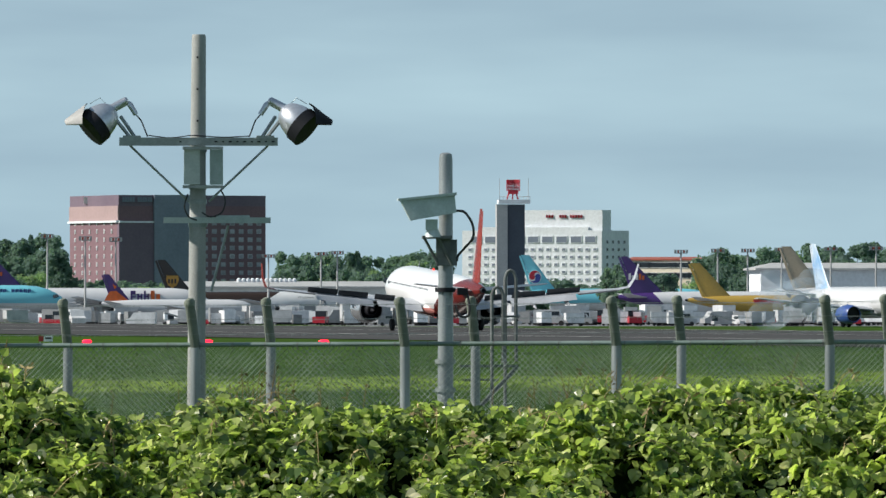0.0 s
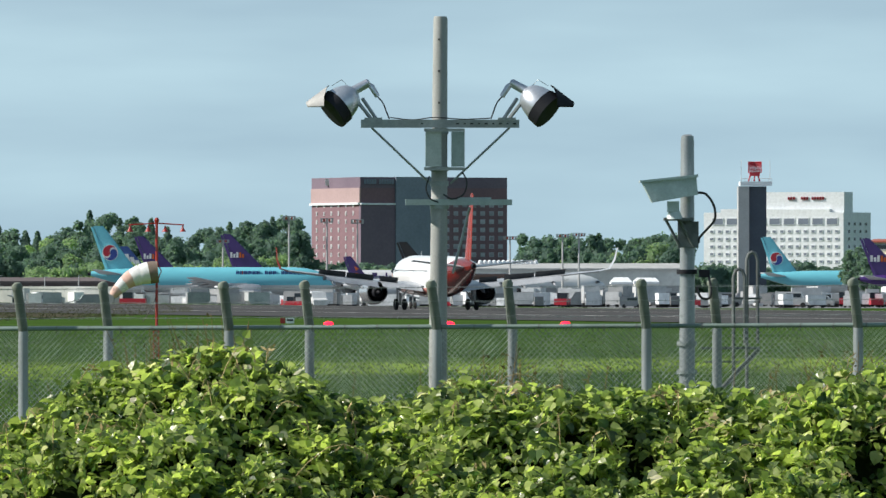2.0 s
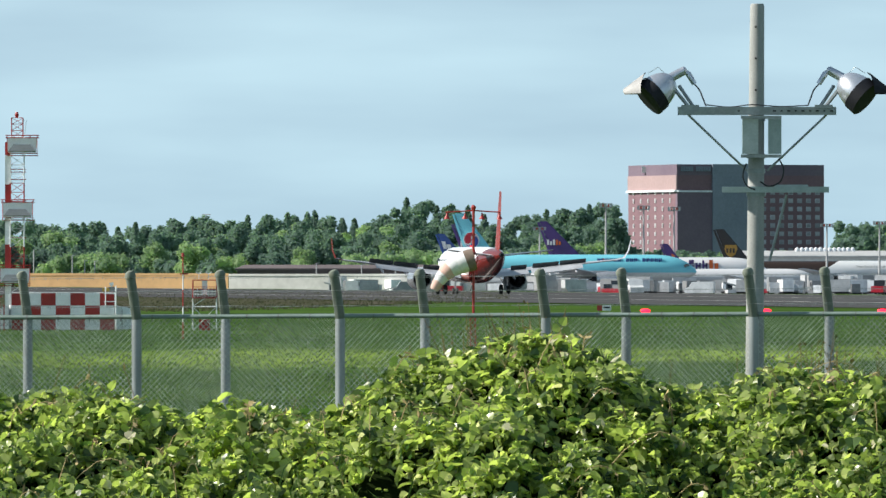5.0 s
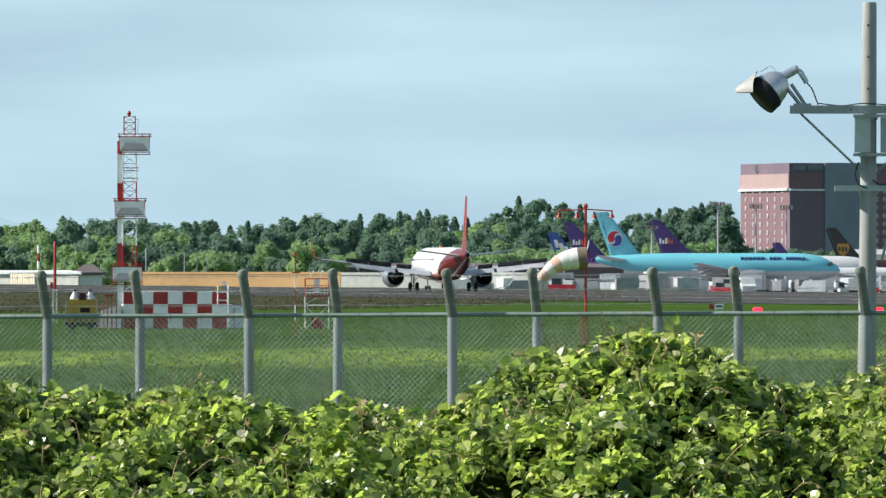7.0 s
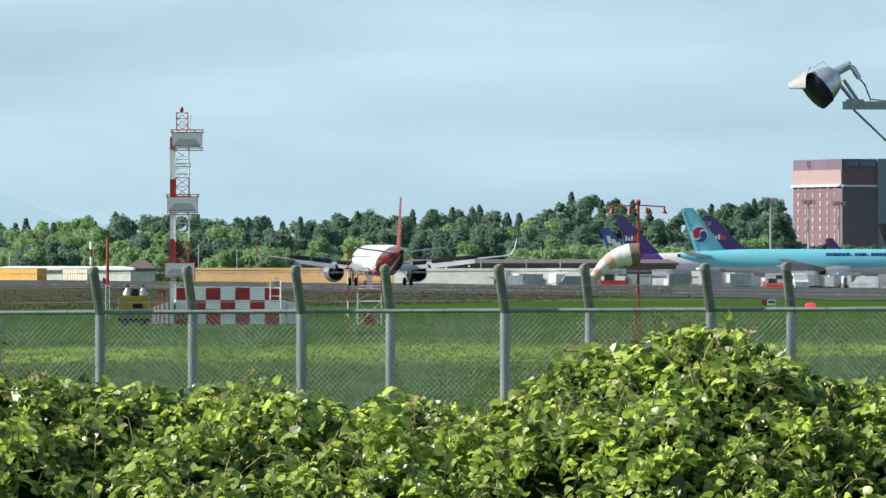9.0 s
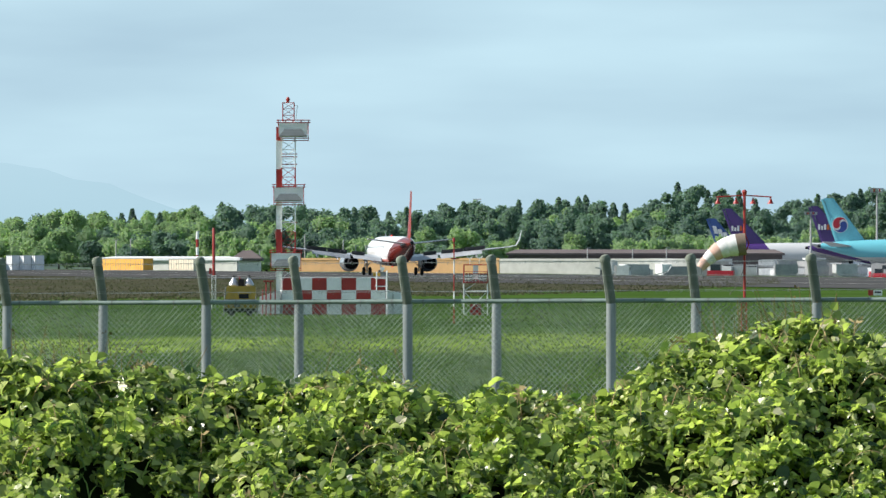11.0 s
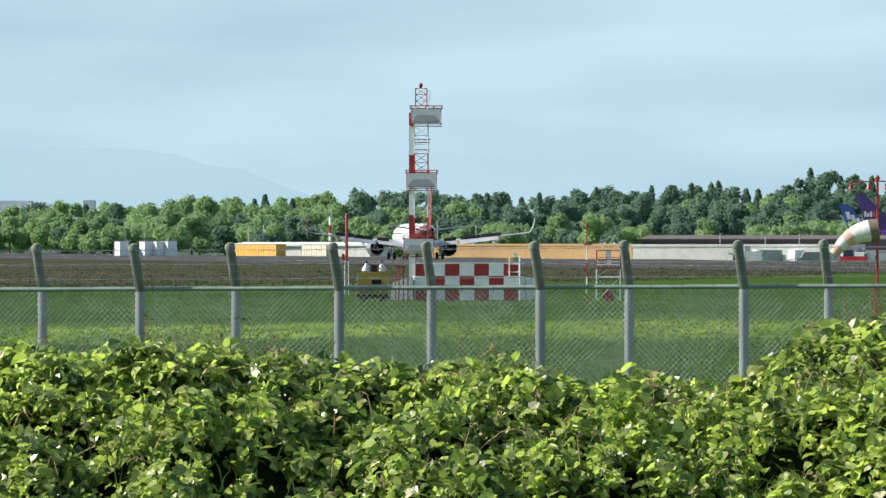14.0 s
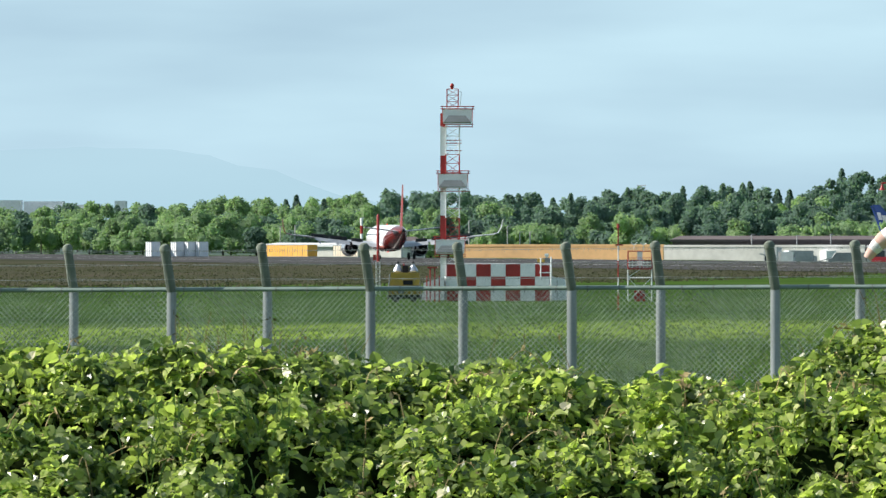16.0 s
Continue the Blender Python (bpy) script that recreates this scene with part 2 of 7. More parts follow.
GRASS = surface("airfield_grass", (0.060, 0.112, 0.025), (0.028, 0.060, 0.014), 0.9, 0, 0.16, 1.6, 0.5, stretch=(0.28, 0.3, 1), gloss=0.0)
BAND_COLOUR = (0.20, 0.29, 0.045)


def band_into(m):
    """A brighter, yellower band runs across the grass about 350 m off, with ragged edges."""
    n, l = m.node_tree.nodes, m.node_tree.links
    p = n["Principled BSDF"]
    old = p.inputs["Base Color"].links[0].from_socket
    c = n.new("ShaderNodeTexCoord")
    s = n.new("ShaderNodeSeparateXYZ")
    l.new(c.outputs["Object"], s.inputs[0])

    def calc(kind, a, b):
        x = n.new("ShaderNodeMath")
        x.operation = kind
        for i, value in enumerate((a, b)):
            if hasattr(value, "is_linked"):
                l.new(value, x.inputs[i])
            else:
                x.inputs[i].default_value = value
        return x.outputs[0]
    wob = calc("MULTIPLY", calc("SUBTRACT", noise_at(n, l, 0.05, 5, stretch=(2.2, 0.6, 1)), 0.5), 70.0)
    dist = calc("ABSOLUTE", calc("ADD", calc("SUBTRACT", calc("SUBTRACT", s.outputs["Y"], calc("MULTIPLY", s.outputs["X"], 1.15)), 352.0), wob), 0.0)
    r = n.new("ShaderNodeMapRange")
    r.interpolation_type = "SMOOTHSTEP"
    r.inputs["From Min"].default_value, r.inputs["From Max"].default_value = 44.0, 14.0
    l.new(dist, r.inputs["Value"])
    streak = ranged(n, l, noise_at(n, l, 0.25, 4, stretch=(1.5, 0.12, 1)), 0.25, 0.6)
    col = mixer(n, l, "MIX", calc("MULTIPLY", r.outputs["Result"], streak), old, BAND_COLOUR)
    l.new(col, p.inputs["Base Color"])


band_into(GRASS)
SOIL = surface("brown_dry_verge", (0.075, 0.070, 0.052), (0.044, 0.055, 0.030), 0.95, 0, 0.12, 1.1, 0.8, stretch=(0.5, 0.05, 1), gloss=0.0)
ASPHALT = surface("runway_asphalt", (0.085, 0.088, 0.09), (0.06, 0.062, 0.065), 0.8, 0, 0.04, 2.0, 0.1, gloss=0.0)
PAINT = surface("runway_paint", (0.65, 0.65, 0.63), (0.4, 0.4, 0.4), 0.7, 0, 0.3, 4, gloss=0.0)
APRON = surface("apron_concrete", (0.22, 0.23, 0.24), (0.16, 0.17, 0.18), 0.85, 0, 0.03, 1, gloss=0.0)

single("ground", ground_sheet(), GRASS, "green airfield grass reaching to the horizon", "grass", kind="structure", smooth=False)
single("runway", strip(168, 262, 300, 3600, 0.05), ASPHALT, "grey asphalt runway with worn white lines", "runway", kind="structure", smooth=False)
for p in (196.0, 227.3, 258.0):
    w = 0.9 if p != 227.3 else 0.6
    single("runway_line", strip(p - w / 2, p + w / 2, 300, 3600, 0.08), PAINT, "worn white line painted on the runway", "marking", kind="structure", smooth=False)


def verge():
    """Bare brown ground on the near side of the runway, narrowing to nothing."""
    s, pts, n = Shape(), [], 110
    for i in range(n + 1):
        u = -1300 + 2260 * i / n
        v = float(np.interp(u, (-1300, -600, 0, 400, 700, 960), (560, 557, 551, 546, 537, 522))) + 5 * noise.noise((i * 0.45, 2, 0)) + 3 * noise.noise((i * 1.7, 6, 0))
        d = EYE * STEP / (v - HORIZON)
        turn = (u - 784) / STEP - RUN_TURN
        far = 166.0 / math.sin(turn) if math.sin(turn) > 0.02 else 4000
        for q in (place(u, HORIZON, d), place(u, HORIZON, max(d + 1, min(far, 3800)))):
            pts.append((q.x, q.y, 0.03))
    return s.add(pts, [(2 * i, 2 * i + 2, 2 * i + 3, 2 * i + 1) for i in range(n)])


single("dirt_verge", verge(), SOIL, "brown dry grass verge beside the runway", "verge", kind="structure", smooth=False)



apron_s = Shape()
apron_s.add([(x, y, -1.95) for x, y in ((-60, 2250), (700, 2250), (900, 3400), (-60, 3400))], [(0, 1, 2, 3)])
single("apron", apron_s, APRON, "pale grey concrete parking apron", "apron", kind="structure", smooth=False)


# ---- the double fence ----
def fence(name, u0, u1, d0, d1, first, rail0, rail1, arm):
    """A chain-link fence on a straight line between two bearings, posts two metres apart with leaning arms and wires."""
    a, b = place(u0, rail0, d0), place(u1, rail1, d1)
    way = (b - a).normalized()
    level = Vector((way.x, way.y, 0)).normalized()
    toward = Vector((level.y, -level.x, 0))
    if toward.y > 0:
        toward = -toward
    root = thing(name, "grey steel chain-link fence with leaning post tops and barbed wire", "fence", (a.x, a.y, 0), "perimeter fences")
    o = (a.x, a.y, 0)
    length = (b - a).length
    n = int(length / 2.0)
    tops = []
    for i in range(n + 1):
        base = a + way * (first + 2.0 * i)
        knee, tip = base + Vector((0, 0, 0.0)), base + toward * 0.14 + Vector((0, 0, arm)) + Vector((-0.02, 0, 0))
        tops.append((knee, tip))
        lo = Vector((base.x, base.y, 0))
        p = part("post", Shape().tube([lo, Vector((base.x, base.y, base.z + 0.01))], 0.047, 12), POST, root, origin=o)
        part("arm", Shape().tube([knee - Vector((0, 0, 0.02)), knee.lerp(tip, 0.5), tip], [0.047, 0.046, 0.045], 12), ARM, root, origin=o)
        part("cap", Shape().tube([tip - (tip - knee).normalized() * 0.03, tip, tip + Vector((-0.006, 0, 0.022)), tip + Vector((-0.01, 0, 0.034))],
                                 [0.052, 0.052, 0.04, 0.012], 12), CAP, root, origin=o)
        part("rail_clamp", Shape().tube([base - level * 0.03 - Vector((0, 0, 0.0)), base + level * 0.03], 0.03, 8), GALV, root, origin=o)
    part("top_rail", Shape().tube([a, b], 0.021, 10), RAIL, root, "weathered greenish top rail", origin=o)
    ties = Shape()
    for i in range(int(length / 0.31)):
        c = a + way * (0.31 * i + 0.1)
        ties.tube([c - way * 0.006, c + way * 0.006], 0.025, 6)
        ties.tube([c + toward * 0.02 - Vector((0, 0, 0.045)), c + toward * 0.022], 0.004, 4)
    tagged(part("wire_tie", ties, BRACKET, root, "dull wire ties on the rail", origin=o), kind="stuff")
    for k in (0.25, 0.6, 0.93):
        w = Shape()
        for (k0, t0), (k1, t1) in zip(tops, tops[1:]):
            p, q = k0.lerp(t0, k) + toward * 0.05, k1.lerp(t1, k) + toward * 0.05
            w.tube(sag(p, q, 0.012, 4), 0.0018, 3, False)
            for j in range(1, 17):
                c = p.lerp(q, j / 17) - Vector((0, 0, 0.012))
                w.tube([c + Vector((0.0, 0, -0.014)), c + Vector((0.008, 0, 0.014))], 0.0016, 3, False)
        part("barbed_wire", w, GALV, root, origin=o)
    # the netting: wires bent into diamonds, here drawn as two crossing sets
    net, high, pitch = Shape(), 1.5, 0.056
    r = 0.0022
    for j in range(int((length + high) / pitch)):
        x = j * pitch - high
        for flip in (0, 1):
            lo, hi = max(x, 0.0), min(x + high, length)
            if hi - lo < 0.05:
                continue
            z0, z1 = lo - x, hi - x
            if flip:
                z0, z1 = high - z0, high - z1
            p = a + way * lo + Vector((0, 0, z0 - high - 0.02))
            q = a + way * hi + Vector((0, 0, z1 - high - 0.02))
            off = toward * (0.006 if flip else 0.01)
            net.tube([p + off, q + off], r, 3, False)
    tagged(part("netting", net, NET, root, "diamond wire netting", origin=o), kind="stuff")
    return root


# the nearer line of posts and the one a few metres behind it
fence("security_fence", -1157.4, 3218.8, 109.27, 103.01, 0.0, 567.0, 547.6, 0.40)
fence("security_fence", -1312.9, 2929.6, 112.93, 107.13, 0.0, 566.6, 548.6, 0.415)


# ---- the overgrown hedge before the fence ----
CREST_U = [-1300, -900, -770, -650, -570, -470, -370, -290, -180, -70, 20, 150, 230, 300, 430, 520, 610, 690, 760, 850, 930, 1010, 1080, 1140, 1210, 1260,
           1340, 1400, 1470, 1550, 1750, 1870, 1960, 2030, 2190, 2330, 2490, 2570, 3000]
CREST_V = [670, 668, 668, 664, 678, 676, 664, 684, 678, 700, 705, 690, 706, 732, 712, 735, 725, 655, 632, 612, 586, 606, 636, 665, 695, 692,
           655, 648, 662, 674, 666, 680, 680, 640, 637, 627, 637, 655, 650]
HEDGE_FAR = 90.0
HEDGE_DEEP = 4.2          # from the crest to the foot


def crest(u):
    return float(np.interp(u, CREST_U, CREST_V))


def hedge_top(u, k):
    """Height of the hedge at bearing u; k is 0 on the crest and 1 at the foot towards the lens."""
    top = EYE - (crest(u) + 14 - HORIZON) / STEP * HEDGE_FAR
    x = (u - 784) / STEP * HEDGE_FAR
    lump = 0.34 * noise.noise((x * 0.8, k * 3.4, 1.7)) + 0.36 * noise.noise((x * 1.6, k * 7, 4.0)) + 0.20 * noise.noise((x * 3.8, k * 15, 9.0))
    drop = 0.35 * k + 0.65 * k * k
    return top * (1 - drop) + (lump - 0.10) * min(1, 2.6 * k) * (1 - 0.3 * k)


def hedge_core():
    s, pts = Shape(), []
    us = [(-1300 + 25 * i) for i in range(173)]
    ks = [i / 16 for i in range(-3, 17)]
    for u in us:
        for k in ks:
            d = HEDGE_FAR - HEDGE_DEEP * k
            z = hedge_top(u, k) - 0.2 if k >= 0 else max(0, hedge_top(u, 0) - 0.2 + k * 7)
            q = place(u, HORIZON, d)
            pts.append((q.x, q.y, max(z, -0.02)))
    n = len(ks)
    return s.add(pts, [(i * n + j, (i + 1) * n + j, (i + 1) * n + j + 1, i * n + j + 1) for i in range(len(us) - 1) for j in range(n - 1)])


def leaf_shape(size, bend):
    """A broad, slightly lobed leaflet folded along its rib and drooping at the tip: points along +y from the stalk."""
    half = [(0.03, 0.20), (0.16, 0.44), (0.34, 0.53), (0.50, 0.44), (0.66, 0.38), (0.86, 0.16)]
    left = [(-size * x, size * y, bend * (0.3 + 1.4 * x) - size * 0.22 * y * y) for y, x in half]
    right = [(-x, y, z) for x, y, z in reversed(left)]
    return [(0, 0, 0)] + left + [(0, size, -bend * 0.8 - size * 0.26)] + right + [(0, size * 0.45, -bend * 0.2 - size * 0.04)]


LEAF_FACES = [(i, 14, (i + 1) % 14) for i in range(14)]


def hedge_leaves(count, rng):
    """Leaflets in threes over the hedge's face, most turned up and towards the sun."""
    pts, faces = [], []
    for _ in range(count):
        u, k = rng.uniform(-1280, 2980), rng.random() ** 1.2 * 0.98
        d = HEDGE_FAR - HEDGE_DEEP * k
        clump = noise.noise((u * 0.014, k * 6, 7.0)) + 0.6 * noise.noise((u * 0.035, k * 14, 3.0))
        if clump < -0.18 and k > 0.05 and rng.random() < 0.72:
            continue
        z = hedge_top(u, k) + rng.gauss(0.15 * clump * min(1, 4 * k), 0.05)
        if k < 0.04:
            z += rng.random() ** 3 * 0.07 - 0.03
        c = place(u, HORIZON, d)
        c.z = max(z, 0.03)
        turn, tilt = rng.uniform(0, 360), rng.gauss(40, 40)
        m = Matrix.Translation(c) @ pose(0, 0, 0, 0, 0, turn) @ pose(0, 0, 0, -tilt + 10, rng.gauss(0, 18), 0)
        size = rng.uniform(0.048, 0.118)
        trio = ((0, 0.02), (105, 0.01), (-105, 0.01)) if rng.random() < 0.55 else ((0, 0.0),)
        for spin, out in trio:
            q = m @ pose(0, 0, 0, rng.gauss(0, 12), rng.gauss(0, 16), spin + rng.gauss(0, 12))
            base = len(pts)
            pts += [tuple(q @ Vector((x, y + out, zz))) for x, y, zz in leaf_shape(size * (1.0 if spin == 0 else 0.85), size * rng.uniform(0.02, 0.22))]
            faces += [tuple(i + base for i in f) for f in LEAF_FACES]
    return Shape().add(pts, faces)


# wide tone spread and pale dry leaves also paint sun glints and shade
LEAF = foliage("vine_leaf", (0.045, 0.098, 0.036), (0.70, 0.79, 0.27), (0.78, 0.72, 0.54), 0.50, 0.30, 0.9, 1.35)
# CORE paints the deep shade between the leaves near-black
CORE = surface("hedge_shade", (0.007, 0.013, 0.004), (0.012, 0.018, 0.006), 1.0, 0, 2, 15, 0.3, gloss=0.0)
hedge = thing("hedge", "overgrown hedge smothered in broad-leaved green vine", "hedge", (0, HEDGE_FAR, 0))
hedge["kind"] = "stuff"
part("shade_core", hedge_core(), CORE, hedge, "near-black sheet for the shade inside the hedge", (0, HEDGE_FAR, 0))
tagged(part("foliage", hedge_leaves(42000, random.Random(5)), LEAF, hedge, "broad sunlit vine leaves", (0, HEDGE_FAR, 0), False), kind="stuff")


def nearest_leaves(rng):
    """The leaves of the hedge's lower face one by one, on a few shared blades."""
    blades = []
    for i in range(6):
        size = 0.09 + 0.012 * i
        me = Shape().add(leaf_shape(size, size * (0.05 + 0.03 * i)), LEAF_FACES).mesh("leaf", False)
        me.materials.append(ONE_LEAF)
        blades.append(me)
    for i in range(300):
        u, k = rng.uniform(-780, 2560), rng.uniform(0.12, 0.5)
        c = place(u, HORIZON, HEDGE_FAR - HEDGE_DEEP * k)
        c.z = hedge_top(u, k) + rng.uniform(0.03, 0.12)
        ob = new("leaf", blades[rng.randrange(6)])
        ob.parent = hedge
        ob.matrix_basis = Matrix.Translation(c - hedge.location) @ pose(0, 0, 0, 0, 0, rng.uniform(0, 360)) @ pose(0, 0, 0, -rng.gauss(45, 25), rng.gauss(0, 20), 0)


def one_leaf():
    m, n, l, p = nodes_of("single_vine_leaf")
    info = n.new("ShaderNodeObjectInfo")
    col = mixer(n, l, "MIX", info.outputs["Random"], (0.07, 0.14, 0.04), (0.54, 0.63, 0.19))
    col = mixer(n, l, "MULTIPLY", 0.4, col, mixer(n, l, "MIX", noise_at(n, l, 30, 3), (0.6, 0.6, 0.6), (1.3, 1.3, 1.2)))
    l.new(col, p.inputs["Base Color"])
    p.inputs["Roughness"].default_value = 0.38
    t = n.new("ShaderNodeBsdfTranslucent")
    l.new(mixer(n, l, "MULTIPLY", 1.0, col, (1.25, 1.4, 0.8)), t.inputs["Color"])
    mix = n.new("ShaderNodeMixShader")
    mix.inputs["Fac"].default_value = 0.52
    l.new(p.outputs["BSDF"], mix.inputs[1])
    l.new(t.outputs["BSDF"], mix.inputs[2])
    l.new(mix.outputs["Shader"], n["Material Output"].inputs["Surface"])
    return m


ONE_LEAF = one_leaf()
nearest_leaves(random.Random(8))


def dry_weeds(rng):
    """Thin dead stems and seed heads standing up between the hedge and the fence."""
    s = Shape()
    for _ in range(260):
        u = rng.choice((rng.gauss(1480, 60), rng.uniform(-1000, 2700), rng.gauss(880, 80), rng.gauss(2000, 90), rng.gauss(-350, 60)))
        d = rng.uniform(HEDGE_FAR + 0.3, HEDGE_FAR + 6)
        top = EYE - (crest(u) - HORIZON) / STEP * HEDGE_FAR
        p = place(u, HORIZON, d)
        h = top + rng.uniform(-0.2, 0.28)
        lean, bow = rng.gauss(0, 0.22), rng.gauss(0, 0.12)
        pts = [Vector((p.x + lean * t * t + bow * math.sin(3 * t), p.y, h * t)) for t in (0, 0.4, 0.7, 0.85, 0.95, 1.0)]
        s.tube(pts, [0.005, 0.004, 0.0035, 0.003, 0.0025, 0.002], 4)
        for k in range(rng.randint(2, 6)):
            q = pts[rng.randint(2, 5)] + Vector((rng.gauss(0, 0.02), 0, rng.gauss(0, 0.02)))
            a, b = Vector((rng.gauss(0, 0.022), rng.gauss(0, 0.012), rng.gauss(0.01, 0.022))), Vector((rng.gauss(0, 0.006), rng.gauss(0, 0.006), rng.gauss(0, 0.006)))
            s.add([q, q + a * 0.5 + b, q + a, q + a * 0.5 - b], [(0, 1, 2, 3)])
    return s


WEED = surface("dead_stem", (0.20, 0.15, 0.07), (0.12, 0.10, 0.04), 0.9, 0, 3, 20, gloss=0.1)
single("dry_weeds", dry_weeds(random.Random(31)), WEED, "thin brown dead stems standing behind the hedge", "weeds", kind="stuff", origin=(0, HEDGE_FAR + 3, 0), smooth=False)


def vine_strands(rng):
    """Dry runners and seed stalks arching over the face of the hedge."""
    s = Shape()
    for _ in range(190):
        u, k = rng.uniform(-1000, 2700), rng.uniform(0.0, 0.75)
        c = place(u, HORIZON, HEDGE_FAR - HEDGE_DEEP * k)
        c.z = hedge_top(u, k) - 0.05
        reach, rise, toward = rng.gauss(0, 0.22), rng.uniform(0.10, 0.34), rng.uniform(0.0, 0.15)
        pts = [c + Vector((reach * t, -toward * t, rise * math.sin(2.3 * t))) for t in (0, 0.25, 0.5, 0.7, 0.85, 1.0)]
        s.tube(pts, [0.004, 0.0037, 0.0034, 0.003, 0.0025, 0.002], 4)
        for p in pts[2:]:
            for _ in range(rng.randint(0, 3)):
                a = Vector((rng.gauss(0, 0.03), rng.gauss(0, 0.015), rng.gauss(0, 0.03)))
                b = Vector((rng.gauss(0, 0.009), rng.gauss(0, 0.009), rng.gauss(0, 0.009)))
                s.add([p, p + a * 0.5 + b, p + a, p + a * 0.5 - b], [(0, 1, 2, 3)])
    return s


STRAW = surface("straw_stem", (0.46, 0.36, 0.19), (0.28, 0.22, 0.10), 0.8, 0, 3, 20, gloss=0.2)
tagged(part("vine_strand", vine_strands(random.Random(37)), STRAW, hedge, "dry straw-coloured runners", (0, HEDGE_FAR, 0), False), kind="stuff")


def hedge_grass(rng):
    """Long green blades pushing up through the foot of the hedge."""
    s = Shape()
    for _ in range(170):
        u = rng.choice((rng.gauss(560, 50), rng.gauss(-480, 30), rng.uniform(-800, 1100), rng.gauss(-250, 60)))
        k = rng.uniform(0.35, 0.7)
        c = place(u, HORIZON, HEDGE_FAR - HEDGE_DEEP * k)
        c.z = hedge_top(u, k) - 0.05
        lean, h, w = rng.gauss(0, 0.10), rng.uniform(0.15, 0.36), 0.007
        mid, tip = c + Vector((lean * 0.35, 0, h * 0.62)), c + Vector((lean, 0, h))
        s.add([c - Vector((w, 0, 0)), c + Vector((w, 0, 0)), mid + Vector((w * 0.8, 0, 0)), tip, mid - Vector((w * 0.8, 0, 0))], [(0, 1, 2, 3, 4)])
    return s


BLADE = foliage("long_grass_blade", (0.10, 0.20, 0.05), (0.26, 0.38, 0.10), None, 0.4, 0.5, 0.5)
tagged(part("grass_blade", hedge_grass(random.Random(39)), BLADE, hedge, "long green grass blades", (0, HEDGE_FAR, 0), False), kind="stuff")


def tufts(count, rng, where, height, width):
    """Upright blades of grass, three to a tuft."""
    pts, faces = [], []
    for _ in range(count):
        x, y = where(rng)
        for _ in range(3):
            a, h = rng.uniform(0, math.pi), height * rng.uniform(0.4, 1.3)
            dx, dy, lean = math.cos(a) * width, math.sin(a) * width, rng.gauss(0, 0.35) * h
            bx, by = x + rng.gauss(0, width * 2), y + rng.gauss(0, width * 3)
            n = len(pts)
            pts += [(bx - dx, by - dy, 0.0), (bx + dx, by + dy, 0.0), (bx + lean, by, h)]
            faces.append((n, n + 1, n + 2))
    return Shape().add(pts, faces)


def on_verge(rng):
    u = rng.uniform(-950, 900)
    v = float(np.interp(u, (-1300, -600, 0, 400, 700, 960), (560, 557, 551, 546, 537, 522)))
    p = place(u, HORIZON, EYE * STEP / (rng.uniform(517, v + 5) - HORIZON))
    return p.x, p.y


RANK = foliage("rank_dry_grass", (0.055, 0.062, 0.034), (0.10, 0.098, 0.060), None, 0.35, 0.9, 0.05)
def on_field(rng):
    p = place(rng.uniform(-850, 2640), HORIZON, EYE * STEP / (rng.uniform(572, 730) - HORIZON))
    return p.x, p.y


TUFT = foliage("field_grass_blade", (0.045, 0.090, 0.020), (0.13, 0.20, 0.045), None, 0.4, 0.7, 0.06)
single("grass_tufts", tufts(24000, random.Random(43), on_field, 0.075, 0.022), TUFT, "uneven tufts of field grass behind the fence", "grass", kind="stuff", origin=(0, 350, 0), smooth=False)
single("rank_grass", tufts(9000, random.Random(41), on_verge, 0.12, 0.10), RANK, "rough brown-green grass beside the runway", "grass", kind="stuff", origin=(0, 900, 0), smooth=False)


# ---- aircraft ----
def foil(root_le, root_te, tip_le, tip_te, thick, tip_thick, up=(0, 0, 1), steps=1):
    """A wing-like panel with a rounded nose and a thin trailing edge, between a root and a tip chord."""
    up, rings = Vector(up), []
    for i in range(steps + 1):
        k = i / steps
        le, te = Vector(root_le).lerp(Vector(tip_le), k), Vector(root_te).lerp(Vector(tip_te), k)
        t = thick + (tip_thick - thick) * k
        ring = []
        for x, y in ((0, 0), (0.03, 0.55), (0.15, 1), (0.4, 1.05), (0.75, 0.5), (1, 0.06), (1, -0.06), (0.75, -0.35), (0.4, -0.7), (0.15, -0.75), (0.03, -0.45)):
            ring.append(le.lerp(te, x) + up * (y * t / 2))
        rings.append(ring)
    return Shape().loft(rings)


def ring_xz(y, zc, rx, rz, n=28):
    return [Vector((rx * math.cos(2 * math.pi * k / n), y, zc + rz * math.sin(2 * math.pi * k / n))) for k in range(n)]


BODY = ((18.0, 3.05, 0.03, 0.03), (17.8, 3.06, 0.42, 0.40), (17.3, 3.12, 0.85, 0.80), (16.4, 3.25, 1.32, 1.25), (15.2, 3.4, 1.68, 1.66),
        (13.6, 3.5, 1.92, 1.95), (11.5, 3.55, 1.975, 2.07), (4, 3.55, 1.975, 2.07), (-4, 3.55, 1.975, 2.07), (-7, 3.58, 1.96, 2.04), (-9.5, 3.72, 1.86, 1.88),
        (-12, 3.95, 1.62, 1.60), (-14.5, 4.2, 1.26, 1.25), (-16.8, 4.42, 0.86, 0.88), (-18.6, 4.58, 0.50, 0.54), (-19.5, 4.64, 0.30, 0.33))


